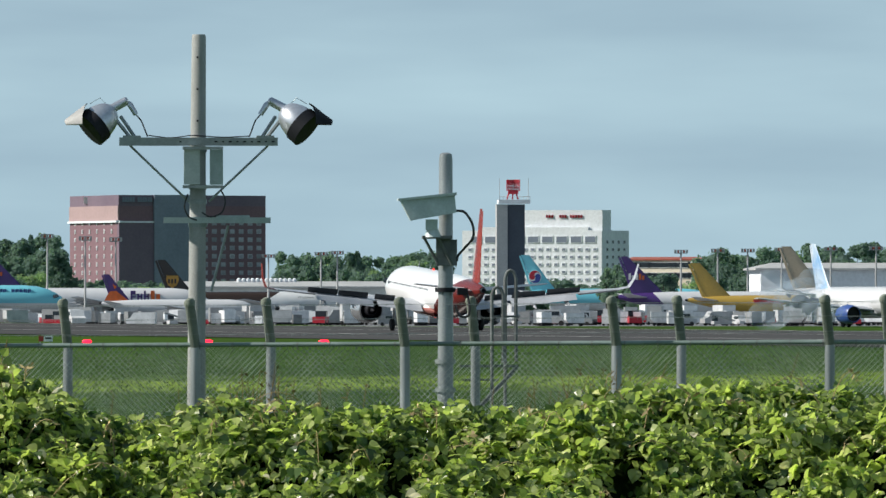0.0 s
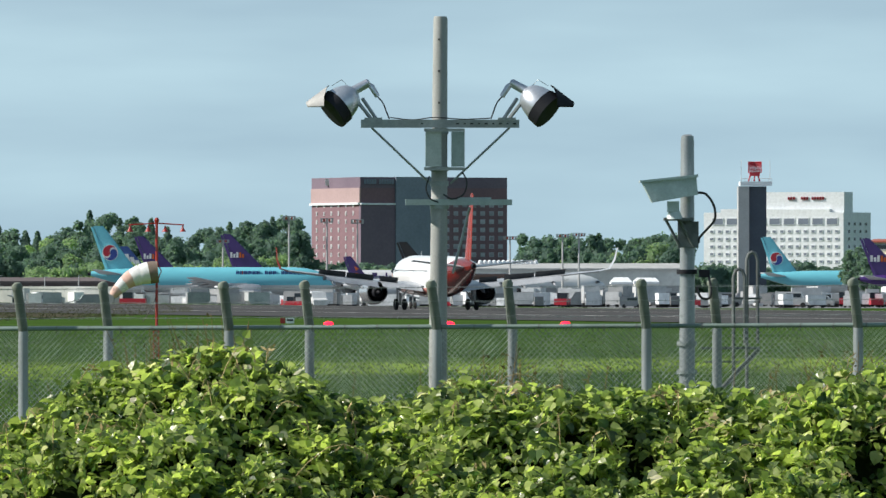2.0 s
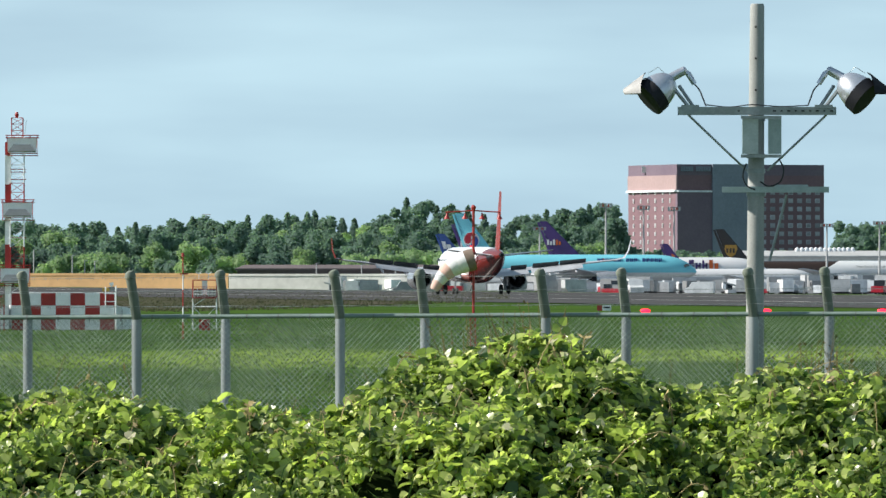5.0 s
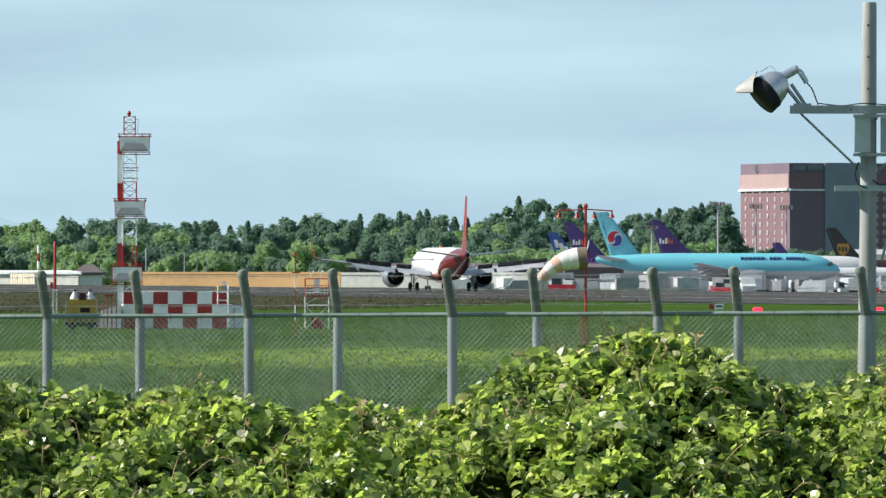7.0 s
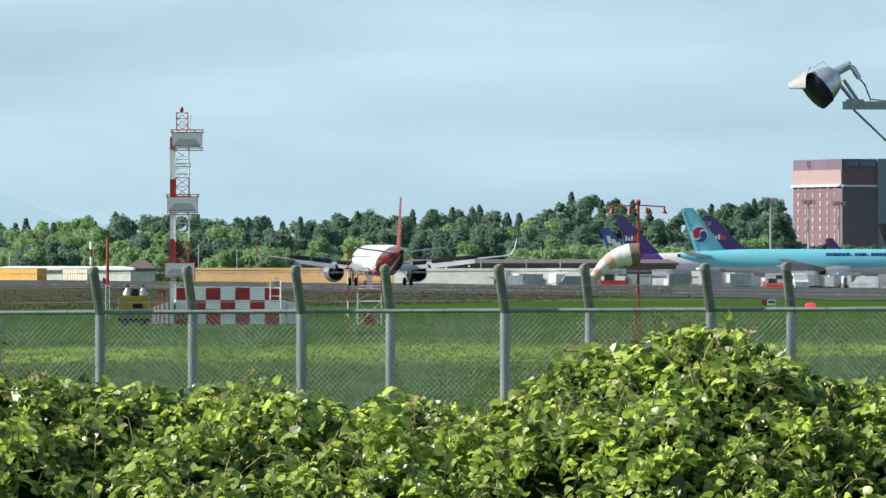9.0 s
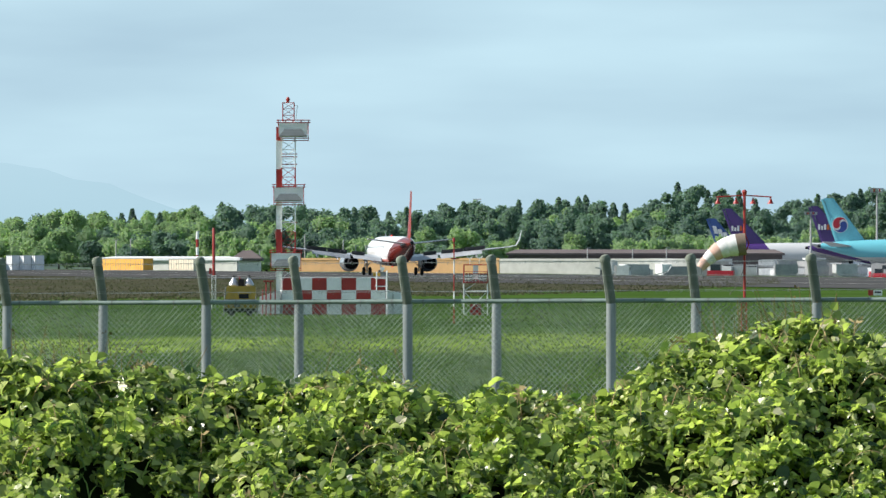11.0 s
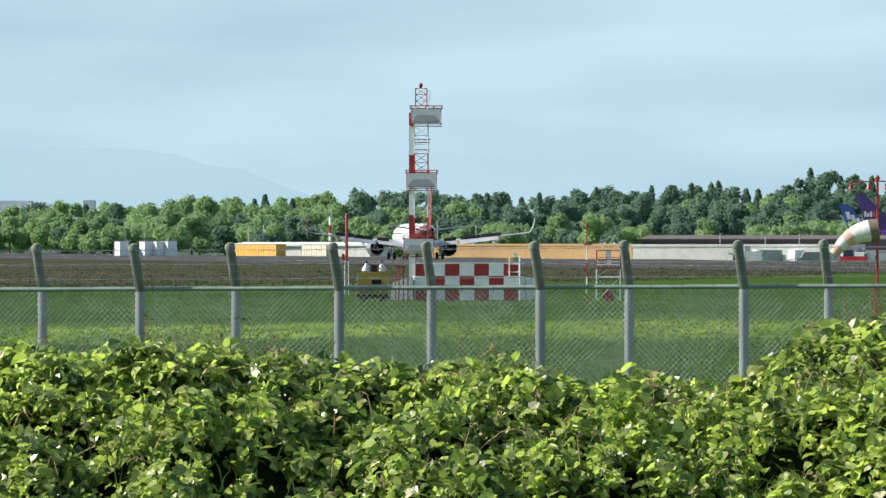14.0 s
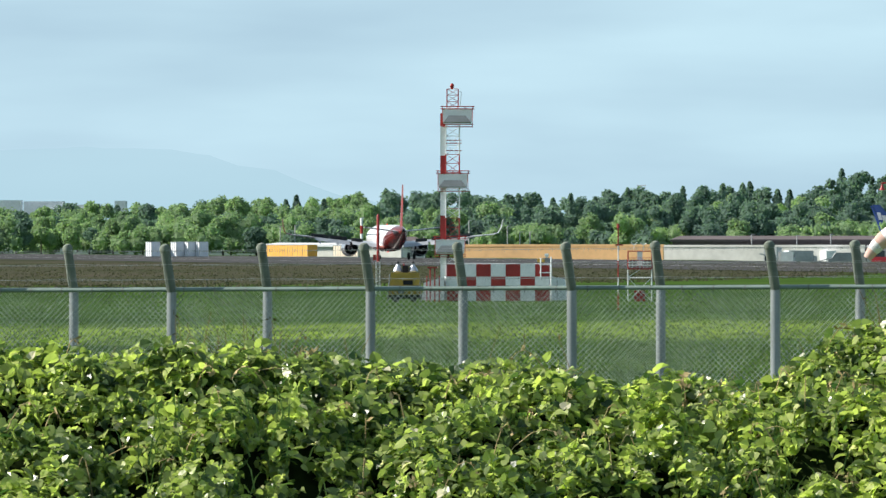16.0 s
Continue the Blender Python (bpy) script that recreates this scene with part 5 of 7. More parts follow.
def yellow_unit():
    foot, d = on_ground(-53, 586)
    k, o = d / STEP, tuple(foot)
    root = thing("generator_trailer", "faded yellow equipment trailer with two silver domes", "trailer", o)
    zz = lambda v: EYE - (v - HORIZON) * k
    xx = lambda u: (u + 53) * k + foot.x
    m = lambda name, s, mat, label="": part(name, s, mat, root, label, o)
    cab = m("body", Shape().add([(xx(-78), foot.y, zz(534)), (xx(-28), foot.y, zz(534)), (xx(-26), foot.y, zz(573)), (xx(-82), foot.y, zz(573)),
                           (xx(-76), foot.y + 1.6, zz(534)), (xx(-30), foot.y + 1.6, zz(534)), (xx(-26), foot.y + 1.6, zz(573)), (xx(-82), foot.y + 1.6, zz(573))],
                          [(0, 3, 2, 1), (4, 5, 6, 7), (0, 1, 5, 4), (1, 2, 6, 5), (2, 3, 7, 6), (3, 0, 4, 7)]), YELLOW)
    part("hatch", Shape().box((xx(-48), foot.y - 0.02, zz(551.5)), (17 * k, 0.05, 8 * k)), DARK, cab, "dark louvred hatch", o)
    part("waist_rail", Shape().box((xx(-54), foot.y - 0.05, zz(558)), (56 * k, 0.06, 2 * k)), PANEL, cab, origin=o)
    for u, w in ((-74, 8), (-60, 11), (-36, 13)):
        part("side_panel", Shape().box((xx(u), foot.y - 0.03, zz(566)), (w * k, 0.05, 10 * k)), PANEL if w == 11 else YELLOW, cab, origin=o)
    m("chassis", Shape().box((xx(-54), foot.y + 0.7, zz(577)), (58 * k, 1.3, 6 * k)), DARK)
    m("outrigger", Shape().tube([(xx(-84), foot.y - 0.1, zz(586)), (xx(-80), foot.y - 0.1, zz(536))], 0.025, 6).tube([(xx(-82), foot.y - 0.1, zz(560)), (xx(-70), foot.y - 0.1, zz(585))], 0.02, 6), PANEL)
    m("outrigger", Shape().tube([(xx(-24), foot.y - 0.1, zz(586)), (xx(-27), foot.y - 0.1, zz(550))], 0.025, 6), PANEL)
    for u in (-67, -40):
        c = lambda v: (xx(u), foot.y + 0.7, zz(v))
        lamp = m("dome", Shape().tube([c(533), c(531), c(527), c(522), c(519)], [0.22, 0.235, 0.19, 0.10, 0.06], 18), LAMP_ALU, "silver bell-shaped lamp")
        part("cap", Shape().tube([c(519.5), c(516), c(514)], [0.07, 0.06, 0.03], 10), DARK, lamp, origin=o)
    for u in (-70, -38):
        m("wheel", Shape().tube([(xx(u), foot.y - 0.05, zz(580)), (xx(u), foot.y + 0.15, zz(580))], 6 * k, 14), TYRE)
    m("engine_box", Shape().box((xx(-53.5), foot.y + 0.7, zz(528)), (10 * k, 0.4, 13 * k)), DARK)
    m("exhaust", Shape().tube([(xx(-56), foot.y + 0.7, zz(524)), (xx(-56), foot.y + 0.7, zz(517))], 0.03, 8), RED)
    return root


def marker_pole(u, v, top, split, label):
    foot, d = on_ground(u, v)
    k, o = d / STEP, tuple(foot)
    root = thing("marker_pole", label, "marker pole", o)
    zz = lambda w: EYE - (w - HORIZON) * k
    lattice(root, o, foot, 7 * k, 0, zz(split), 0.3, lambda z: False, 0.012)
    part("pole", Shape().tube([(foot.x, foot.y, zz(split)), (foot.x, foot.y, zz(top + 3)), (foot.x, foot.y, zz(top))], [2.8 * k, 2.6 * k, 1.2 * k], 10), RED, root, origin=o)
    part("lamp_box", Shape().box((foot.x - 6 * k, foot.y, zz(split - 8)), (5 * k, 0.1, 10 * k)), RED, root, origin=o)
    return root


def monitor_stand(u, v):
    """Low red and white framework with an antenna mast beside it."""
    foot, d = on_ground(u, v)
    k, o = d / STEP, tuple(foot)
    root = thing("monitor_stand", "red and white steel monitor stand in the grass", "antenna stand", o)
    zz = lambda w: EYE - (w - HORIZON) * k
    xx = lambda w: (w - u) * k + foot.x
    for v0, v1, mat in ((v, 543, WHITE), (543, 527, WHITE), (527, 512, RED), (512, 496, RED)):
        for a in (341, 383):
            for dy in (0, 0.9):
                part("leg", Shape().tube([(xx(a), foot.y + dy, zz(v0)), (xx(a), foot.y + dy, zz(v1))], 0.024, 6), mat, root, origin=o)
        for dy in (0, 0.9):
            part("cross_rail", Shape().tube([(xx(341), foot.y + dy, zz(v1)), (xx(383), foot.y + dy, zz(v1))], 0.026, 6), mat, root, origin=o)
    for a, b, c, e, mat in ((343, 583, 381, 545, WHITE), (381, 583, 343, 545, WHITE), (343, 541, 362, 529, WHITE), (350, 528, 362, 521, RED), (374, 528, 362, 521, RED)):
        part("brace", Shape().tube([(xx(a), foot.y, zz(b)), (xx(c), foot.y, zz(e))], 0.016, 6), mat, root, origin=o)
    for w in (508, 516, 521):
        part("guard_rail", Shape().tube([(xx(341), foot.y - 0.02, zz(w)), (xx(383), foot.y - 0.02, zz(w))], 0.014, 6), WHITE if w > 510 else RED, root, origin=o)
    for i in range(7):
        part("guard_bar", Shape().tube([(xx(343 + 6.5 * i), foot.y - 0.02, zz(526)), (xx(343 + 6.5 * i), foot.y - 0.02, zz(510))], 0.008, 5), WHITE, root, origin=o)
    part("shelf", Shape().box((xx(362), foot.y + 0.45, zz(527)), (43 * k, 0.95, 3 * k)), RED, root, origin=o)
    part("receiver_box", Shape().box((xx(362), foot.y + 0.4, zz(509)), (9 * k, 0.3, 26 * k)), WHITE, root, "white receiver box", o)
    part("cabinet", Shape().box((xx(362), foot.y + 0.3, zz(v - 10)), (19 * k, 0.5, 19 * k)), RED, root, "red cabinet at the foot", o)
    for u0 in (352, 369):
        part("aerial", Shape().tube([(xx(u0), foot.y, zz(496)), (xx(u0), foot.y, zz(484))], 0.014, 5).tube([(xx(u0 - 5), foot.y, zz(481)), (xx(u0 - 3), foot.y, zz(484)), (xx(u0 + 3), foot.y, zz(484)), (xx(u0 + 5), foot.y, zz(481))], 0.02, 5), WHITE, root, origin=o)
    return root


def banded_mast(u, v, top):
    foot, d = on_ground(u, v)
    k, o = d / STEP, tuple(foot)
    root = thing("banded_mast", "thin mast banded in red and white", "mast", o)
    zz = lambda w: EYE - (w - HORIZON) * k
    step = (v - top) / 5
    for i in range(5):
        part("band", Shape().tube([(foot.x, foot.y, zz(v - step * i)), (foot.x, foot.y, zz(v - step * (i + 1)))], 1.1 * k, 8), RED if i % 2 == 0 else WHITE, root, origin=o)
    part("head", Shape().tube([(foot.x, foot.y, zz(top)), (foot.x, foot.y, zz(top - 7))], [3 * k, 2 * k], 8).box((foot.x + 2 * k, foot.y, zz(top + 30)), (14 * k, 0.05, 2.5 * k)), RED, root, origin=o)
    return root


def windsock():
    foot, d = on_ground(838, 616)
    k, o = d / STEP, tuple(foot)
    root = thing("windsock", "red windsock pole with lamps and a drooping white and orange sock", "windsock", o)
    zz = lambda w: EYE - (w - HORIZON) * k
    xx = lambda w: (w - 838) * k + foot.x
    m = lambda name, s, mat, label="": part(name, s, mat, root, label, o)
    lattice(root, o, Vector((xx(837), foot.y, 0)), 9 * k, 0, zz(560), 0.25, lambda z: True, 0.02)
    m("pole", Shape().tube([(xx(838), foot.y, zz(562)), (xx(838), foot.y, zz(372))], 2.4 * k, 8), RED)
    m("top_light", Shape().tube([(xx(838), foot.y, zz(372)), (xx(838), foot.y, zz(367)), (xx(838), foot.y, zz(363))], [3 * k, 4.5 * k, 2 * k], 8), RED)
    m("lamp_arm", Shape().tube([(xx(788), foot.y, zz(376)), (xx(838), foot.y, zz(373)), (xx(886), foot.y, zz(376))], 1.3 * k, 6), RED)
    for u in (791, 823, 853, 884):
        m("lamp", Shape().tube([(xx(u), foot.y, zz(377)), (xx(u), foot.y, zz(381)), (xx(u), foot.y, zz(388))], [1.2 * k, 2 * k, 6 * k], 10), RED, "red shaded lamp")
    # the sock hangs from a pivot beside the pole; its bands ride on the cuff
    pivot = Vector((xx(838), foot.y - 0.3, zz(459)))
    spine, at = [], Vector((1.5 * k, 0, 0))
    for a in (8, 14, 24, 36, 46, 52, 54):        # it leaves its hoop level and sags towards the tip
        spine.append(at.copy())
        at = at + Vector((-math.cos(radians(a)), 0, -math.sin(radians(a)))) * (15.5 * k)
    girth = (19, 19.5, 17.5, 15.5, 12.5, 10, 7.5)
    cuff = None
    # the capped brown cuff carries the shaded inside of the mouth as colour
    for i, mat in enumerate((SOCK_B, SOCK_W, SOCK_W, SOCK_R, SOCK_W, SOCK_R)):
        a, c = spine[i], spine[i + 1]
        r, r2 = girth[i] * k, girth[i + 1] * k
        s = Shape().tube([a.lerp(c, q) for q in (-0.06, 0.0, 0.35, 0.7, 1.0, 1.06)], [r * 1.01, r, r * 0.66 + r2 * 0.34 + 0.5 * k, r * 0.3 + r2 * 0.7 + 0.4 * k, r2 * 0.99, r2 * 0.96], 20, i in (0, 5))
        band = part("sock" if i == 0 else "sock_band", s, mat, cuff or root, "dark brown cuff with the mouth's shade painted in" if i == 0 else "")
        if cuff is None:
            cuff = band
            cuff.location = pivot - Vector(o)
    m("hoop", Shape().tube([(xx(838), foot.y, zz(440)), (xx(846), foot.y - 0.15, zz(458)), (xx(838), foot.y, zz(478))], 0.02, 6), RED)
    m("guy_wire", Shape().tube(sag((xx(836), foot.y, zz(505)), (xx(812), foot.y, zz(548)), 0.1), 0.012, 5), CABLE)
    return cuff


glide_tower()
checker_hut()
yellow_unit()
marker_pole(-101, 575, 430, 515, "red marker pole on a white lattice foot")
monitor_stand(362, 585)
banded_mast(324, 600, 455)
sock = windsock()

RED_LAMP = glow("red_runway_light", (1.0, 0.010, 0.035), 3.0)


def runway_light(u, v):
    foot, d = on_ground(u, v + 5)
    root = thing("runway_light", "glowing red approach light on a short stem", "runway light", tuple(foot), "red runway lights")
    part("stem", Shape().tube([(0, 0, 0), (0, 0, 0.16)], 0.05, 8), DARK, root)
    part("lens", Shape().tube([(0.31 * math.cos(math.pi * i / 8), 0, 0.23) for i in range(9)], [0.012 + 0.125 * math.sin(math.pi * i / 8) for i in range(9)], 12), RED_LAMP, root, "bright red lens")


for u in (1142, 1356, 1561):
    runway_light(u, 552)


def distance_sign(u, v):
    foot, d = on_ground(u, v + 7)
    root = thing("runway_sign", "small red and white runway sign on legs", "sign", tuple(foot))
    part("red_face", Shape().box((-0.25, 0, 0.42), (0.3, 0.06, 0.36)), RED, root)
    part("white_face", Shape().box((0.2, 0, 0.42), (0.55, 0.06, 0.36)), WHITE, root)
    part("dark_bar", Shape().box((0.2, -0.04, 0.44), (0.4, 0.02, 0.1)), DARK, root)
    for x in (-0.3, 0.35):
        part("leg", Shape().tube([(x, 0, 0), (x, 0, 0.3)], 0.03, 6), GALV, root)


distance_sign(1068, 550)


# ---- buildings beyond the apron ----
def seg(u, d):
    return place(u, HORIZON, d)


BRICK = surface("red_brown_tile_cladding", (0.20, 0.115, 0.135), (0.175, 0.10, 0.12), 0.7, 0, 0.08, 1.2)
BRICK_TOP = surface("dark_plum_cladding", (0.17, 0.125, 0.165), (0.145, 0.105, 0.145), 0.7, 0, 0.08, 1.2)
PINK = surface("pink_stone_band", (0.38, 0.27, 0.27), (0.34, 0.245, 0.245), 0.7, 0, 0.08, 1.2)
SLATE = surface("blue_grey_glazing", (0.19, 0.22, 0.28), (0.16, 0.19, 0.245), 0.4, 0, 0.1, 1)
PALE = surface("white_render", (0.74, 0.77, 0.80), (0.66, 0.69, 0.73), 0.8, 0, 0.08, 1.0)
FRAME = surface("pale_window_frame", (0.62, 0.62, 0.62), None, 0.6, 0, 1, 5)
SHADE = surface("tower_shaft_shade", (0.06, 0.075, 0.10), (0.05, 0.06, 0.085), 0.6, 0, 0.2, 2)
CONC2 = surface("tower_concrete", (0.42, 0.43, 0.43), (0.34, 0.35, 0.35), 0.85, 0, 0.2, 2)
ROOFRED = surface("red_tile_roof", (0.34, 0.09, 0.06), (0.26, 0.07, 0.05), 0.8, 0, 0.2, 2)
CREAM = surface("cream_render", (0.74, 0.66, 0.53), (0.64, 0.56, 0.44), 0.8, 0, 0.1, 1)
BLUEROOF = surface("blue_steel_roof", (0.10, 0.17, 0.30), (0.08, 0.14, 0.25), 0.5, 0, 0.1, 1)
TAN = surface("tan_screen_wall", (0.70, 0.42, 0.20), (0.58, 0.35, 0.17), 0.85, 0, 0.1, 0.8)
ORANGEW = surface("orange_container_paint", (0.80, 0.42, 0.06), (0.68, 0.36, 0.06), 0.7, 0, 0.3, 2)
DIRTY = surface("dirty_white_wall", (0.70, 0.70, 0.67), (0.54, 0.54, 0.51), 0.85, 0, 0.06, 0.8)
DARKROOF = surface("dark_brown_roof", (0.135, 0.108, 0.108), (0.11, 0.09, 0.09), 0.85, 0, 0.1, 0.8)


CURTAIN = surface("curtained_pane", (0.36, 0.36, 0.40), (0.26, 0.26, 0.30), 0.3, 0, 0.4, 3, per=0.35)


def storeys(root, wall, a, b, z0, dz, rows, cols, w, h, out, mats, start=0.0, end=1.0):
    """Rows of windows with frames and sills along the foot line a to b of a wall; out points away from it."""
    a, b = Vector(a), Vector(b)
    turn = math.atan2((b - a).y, (b - a).x)
    rot = Matrix.Rotation(turn, 3, "Z")
    glass, frame_mat = mats
    sg = Shape().box((0, 0, 0), (w, 0.34, h)).mesh("pane", False)
    sg.materials.append(glass)
    sf = Shape().box((0, 0, 0), (w + 0.5, 0.26, h + 0.5)).mesh("window_frame", False)
    sf.materials.append(frame_mat)
    for r in range(rows):
        for c in range(cols):
            k = start + (end - start) * (c + 0.5) / cols
            p = a.lerp(b, k) + Vector(out) * 0.1
            p.z = z0 + dz * r
            win = new("window", sf)
            win.parent = wall
            win.matrix_basis = Matrix.Translation(p - wall.parent.location) @ rot.to_4x4()
            pane = new("pane", sg)
            pane.parent = win


def prism(pts, z0, z1):
    n = len(pts)
    return Shape().add([(p[0], p[1], z0) for p in pts] + [(p[0], p[1], z1) for p in pts],
                       [tuple(range(n))[::-1], tuple(range(n, 2 * n))] + [(i, (i + 1) % n, n + (i + 1) % n, n + i) for i in range(n)])


def brick_hotel():
    d = 4170.0
    k = d / STEP
    z = lambda v: EYE - (v - HORIZON) * k
    corner = seg(1198, d - 20)
    left = seg(1112, d + 38)
    right = seg(1458, d + 10)
    back = left + (right - corner)
    o = (corner.x, corner.y, -2)
    root = thing("brick_hotel", "broad red-brown hotel block with plum top and small windows", "hotel", o)
    foot = [corner, right, back, left]
    wall = part("wall", prism(foot, -2, z(311)), BRICK, root, origin=o, smooth=False)
    part("top_band", prism(foot, z(311), z(292)), BRICK_TOP, root, "dark plum top storey", o, False)
    ol = (left - corner).normalized()
    nl, nf = Vector((ol.y, -ol.x, 0)), Vector(((right - corner).y, -(right - corner).x, 0)).normalized()
    if nl.y > 0:
        nl = -nl
    if nf.y > 0:
        nf = -nf
    cut = corner.lerp(left, 0.97)
    part("pink_band", prism([corner + nl * 0.3, corner - nl * 0.2, left - nl * 0.2, left + nl * 0.3], z(337), z(311)), PINK, root, "pale pink upper storeys", o, False)
    part("white_ledge", prism([corner + nl * 1.0, corner - nl, left - nl, left + nl * 1.0], z(340.5), z(337)), PALE, root, "white ledge", o, False)
    mid1, mid2 = corner.lerp(right, 0.235), corner.lerp(right, 0.475)
    part("white_ledge", prism([corner + nf * 0.8, mid1 + nf * 0.8, mid1 - nf, corner - nf], z(341), z(338)), PALE, root, "white ledge", o, False)
    part("glazed_bay", prism([mid1 + nf * 0.9, mid2 + nf * 0.9, mid2 - nf, mid1 - nf], -2, z(291.5)), SLATE, root, "blue-grey glazed stair bay", o, False)
    part("plum_bay", prism([corner + nf * 0.4, mid1 + nf * 0.4, mid1 - nf, corner - nf], -2, z(341)), BRICK_TOP, root, "dark plum end bay", o, False)
    storeys(root, wall, corner, left, z(458), 3.05, 9, 6, 1.1, 1.1, nl, (CURTAIN, FRAME), 0.06, 0.96)
    storeys(root, wall, mid2, right, z(458), 3.05, 9, 8, 1.5, 1.2, nf, (CURTAIN, CURTAIN), 0.04, 0.97)
    for i in range(12):
        if i != 5:
            p = corner.lerp(right, 0.03 + 0.017 * i) + nf * 0.4
            part("sign_bar", Shape().box((p.x, p.y, z(300)), (0.8, 0.4, 1.8)), SLATE, root, "unreadable grey roof lettering", o, False)
    p = corner.lerp(left, 0.65) + nl * 0.4
    part("sign_mark", Shape().box((p.x, p.y, z(300)), (1.6, 1.6, 2.4)), FRAME, root, "small pale emblem", o, False)
    return root


def white_hotel():
    d = 4500.0
    k = d / STEP
    z = lambda v: EYE - (v - 54 - HORIZON) * k
    a, c, b = seg(1806, d + 12), seg(2053, d - 9), seg(2101, d + 10)
    back = a + (b - c)
    o = (c.x, c.y, -2)
    root = thing("white_hotel", "white hotel block with rows of dark windows and a stepped roof", "hotel", o)
    nf = Vector(((c - a).y, -(c - a).x, 0)).normalized()
    if nf.y > 0:
        nf = -nf
    ns = Vector(((b - c).y, -(b - c).x, 0)).normalized()
    if ns.y > 0:
        ns = -ns
    wall = part("wall", prism([a, c, b, back], -2, z(408)), PALE, root, origin=o, smooth=False)
    p0, p1 = a.lerp(c, 0.40), a.lerp(c, 0.995)
    q0, q1 = p0 + (b - c) * 0.3, p1 + (b - c) * 0.3
    part("penthouse", prism([p0 - nf * 1.5, p1 - nf * 1.5, q1 - nf * 2, q0 - nf * 2], z(408), z(372)), PALE, root, "tall white roof house", o, False)
    part("penthouse", prism([a.lerp(c, 0.12), a.lerp(c, 0.9) , a.lerp(c, 0.9) + (b - c) * 0.8, a.lerp(c, 0.12) + (b - c) * 0.8], z(408), z(402)), PALE, root, "low parapet storey", o, False)
    storeys(root, wall, a, c, z(495), 3.0, 5, 17, 1.3, 0.9, nf, (SLATE, PALE), 0.03, 0.98)
    storeys(root, wall, a, c, z(424), 3.0, 1, 9, 4.4, 2.4, nf, (SLATE, PALE), 0.05, 0.97)
    storeys(root, wall, c, b, z(495), 3.0, 6, 4, 1.5, 1.2, ns, (GLASS, PALE), 0.08, 0.92)
    for i in range(14):
        if i not in (3, 4, 8):
            p = a.lerp(c, 0.60 + 0.019 * i) - nf * 1.2
            part("sign_bar", Shape().box((p.x, p.y, z(383)), (0.75, 0.5, 1.1)), BADGE_R, root, "unreadable dark red lettering", o, False)
    return root


def radar_tower():
    d = 3300.0
    k = d / STEP
    z = lambda v: EYE - (v - 54 - HORIZON) * k
    c = seg(1896, d)
    o = (c.x, c.y, -2)
    root = thing("radar_tower", "concrete radar tower with a shaft painted half in shade and a red rotating aerial", "tower", o)
    x = lambda u: c.x + (u - 1896) * k
    part("shaft", Shape().box((x(1875.5), c.y, (z(362) - 2) / 2), (19 * k, 7, z(362) + 2)), CONC2, root, "pale concrete shaft", o, False)
    # the shaft's side away from the sun, its shade put into a dark colour
    part("shaft", Shape().box((x(1900.5), c.y + 0.6, (z(362) - 2) / 2), (31 * k, 6, z(362) + 2)), SHADE, root, "dark side of the shaft with shade painted in", o, False)
    part("deck", Shape().box((x(1897), c.y, z(357)), (56 * k, 9, 7 * k)), PALE, root, "white gallery deck", o, False)
    rail = Shape()
    for u in range(1871, 1926, 6):
        rail.tube([(x(u), c.y - 4.4, z(354)), (x(u), c.y - 4.4, z(348))], 0.06, 5)
    rail.tube([(x(1870), c.y - 4.4, z(348)), (x(1925), c.y - 4.4, z(348))], 0.07, 5)
    part("railing", rail, FRAME, root, origin=o)
    legs = Shape()
    for u, v in ((1885, 1889), (1905, 1901), (1895, 1896)):
        legs.tube([(x(u), c.y, z(353)), (x(v), c.y, z(340))], 0.25, 6)
    legs.box((x(1896), c.y, z(340)), (18 * k, 1.5, 1.2))
    part("pedestal", legs, BADGE_R, root, "red lattice pedestal", o)
    dish = Shape()
    for i in range(8):
        dish.tube([(x(1884.5), c.y - 1.2, z(337) + i * 0.43), (x(1896), c.y - 0.2, z(337) + i * 0.43), (x(1907.5), c.y - 1.2, z(337) + i * 0.43)], 0.14, 5)
    for i in range(9):
        u = 1884.5 + i * 23 / 8
        dish.tube([(x(u), c.y - 1.2 + (1 - ((i - 4) / 4) ** 2), z(338)), (x(u), c.y - 1.2 + (1 - ((i - 4) / 4) ** 2), z(318))], 0.12, 5)
    dish.box((x(1896), c.y, z(322)), (23 * k, 0.4, 1.1))
    part("aerial", dish, BADGE_R, root, "red curved radar aerial", o)
    for u in (1871, 1922):
        part("lightning_rod", Shape().tube([(x(u), c.y - 3, z(354)), (x(u), c.y - 3, z(316))], 0.07, 5), FRAME, root, origin=o)
    return root


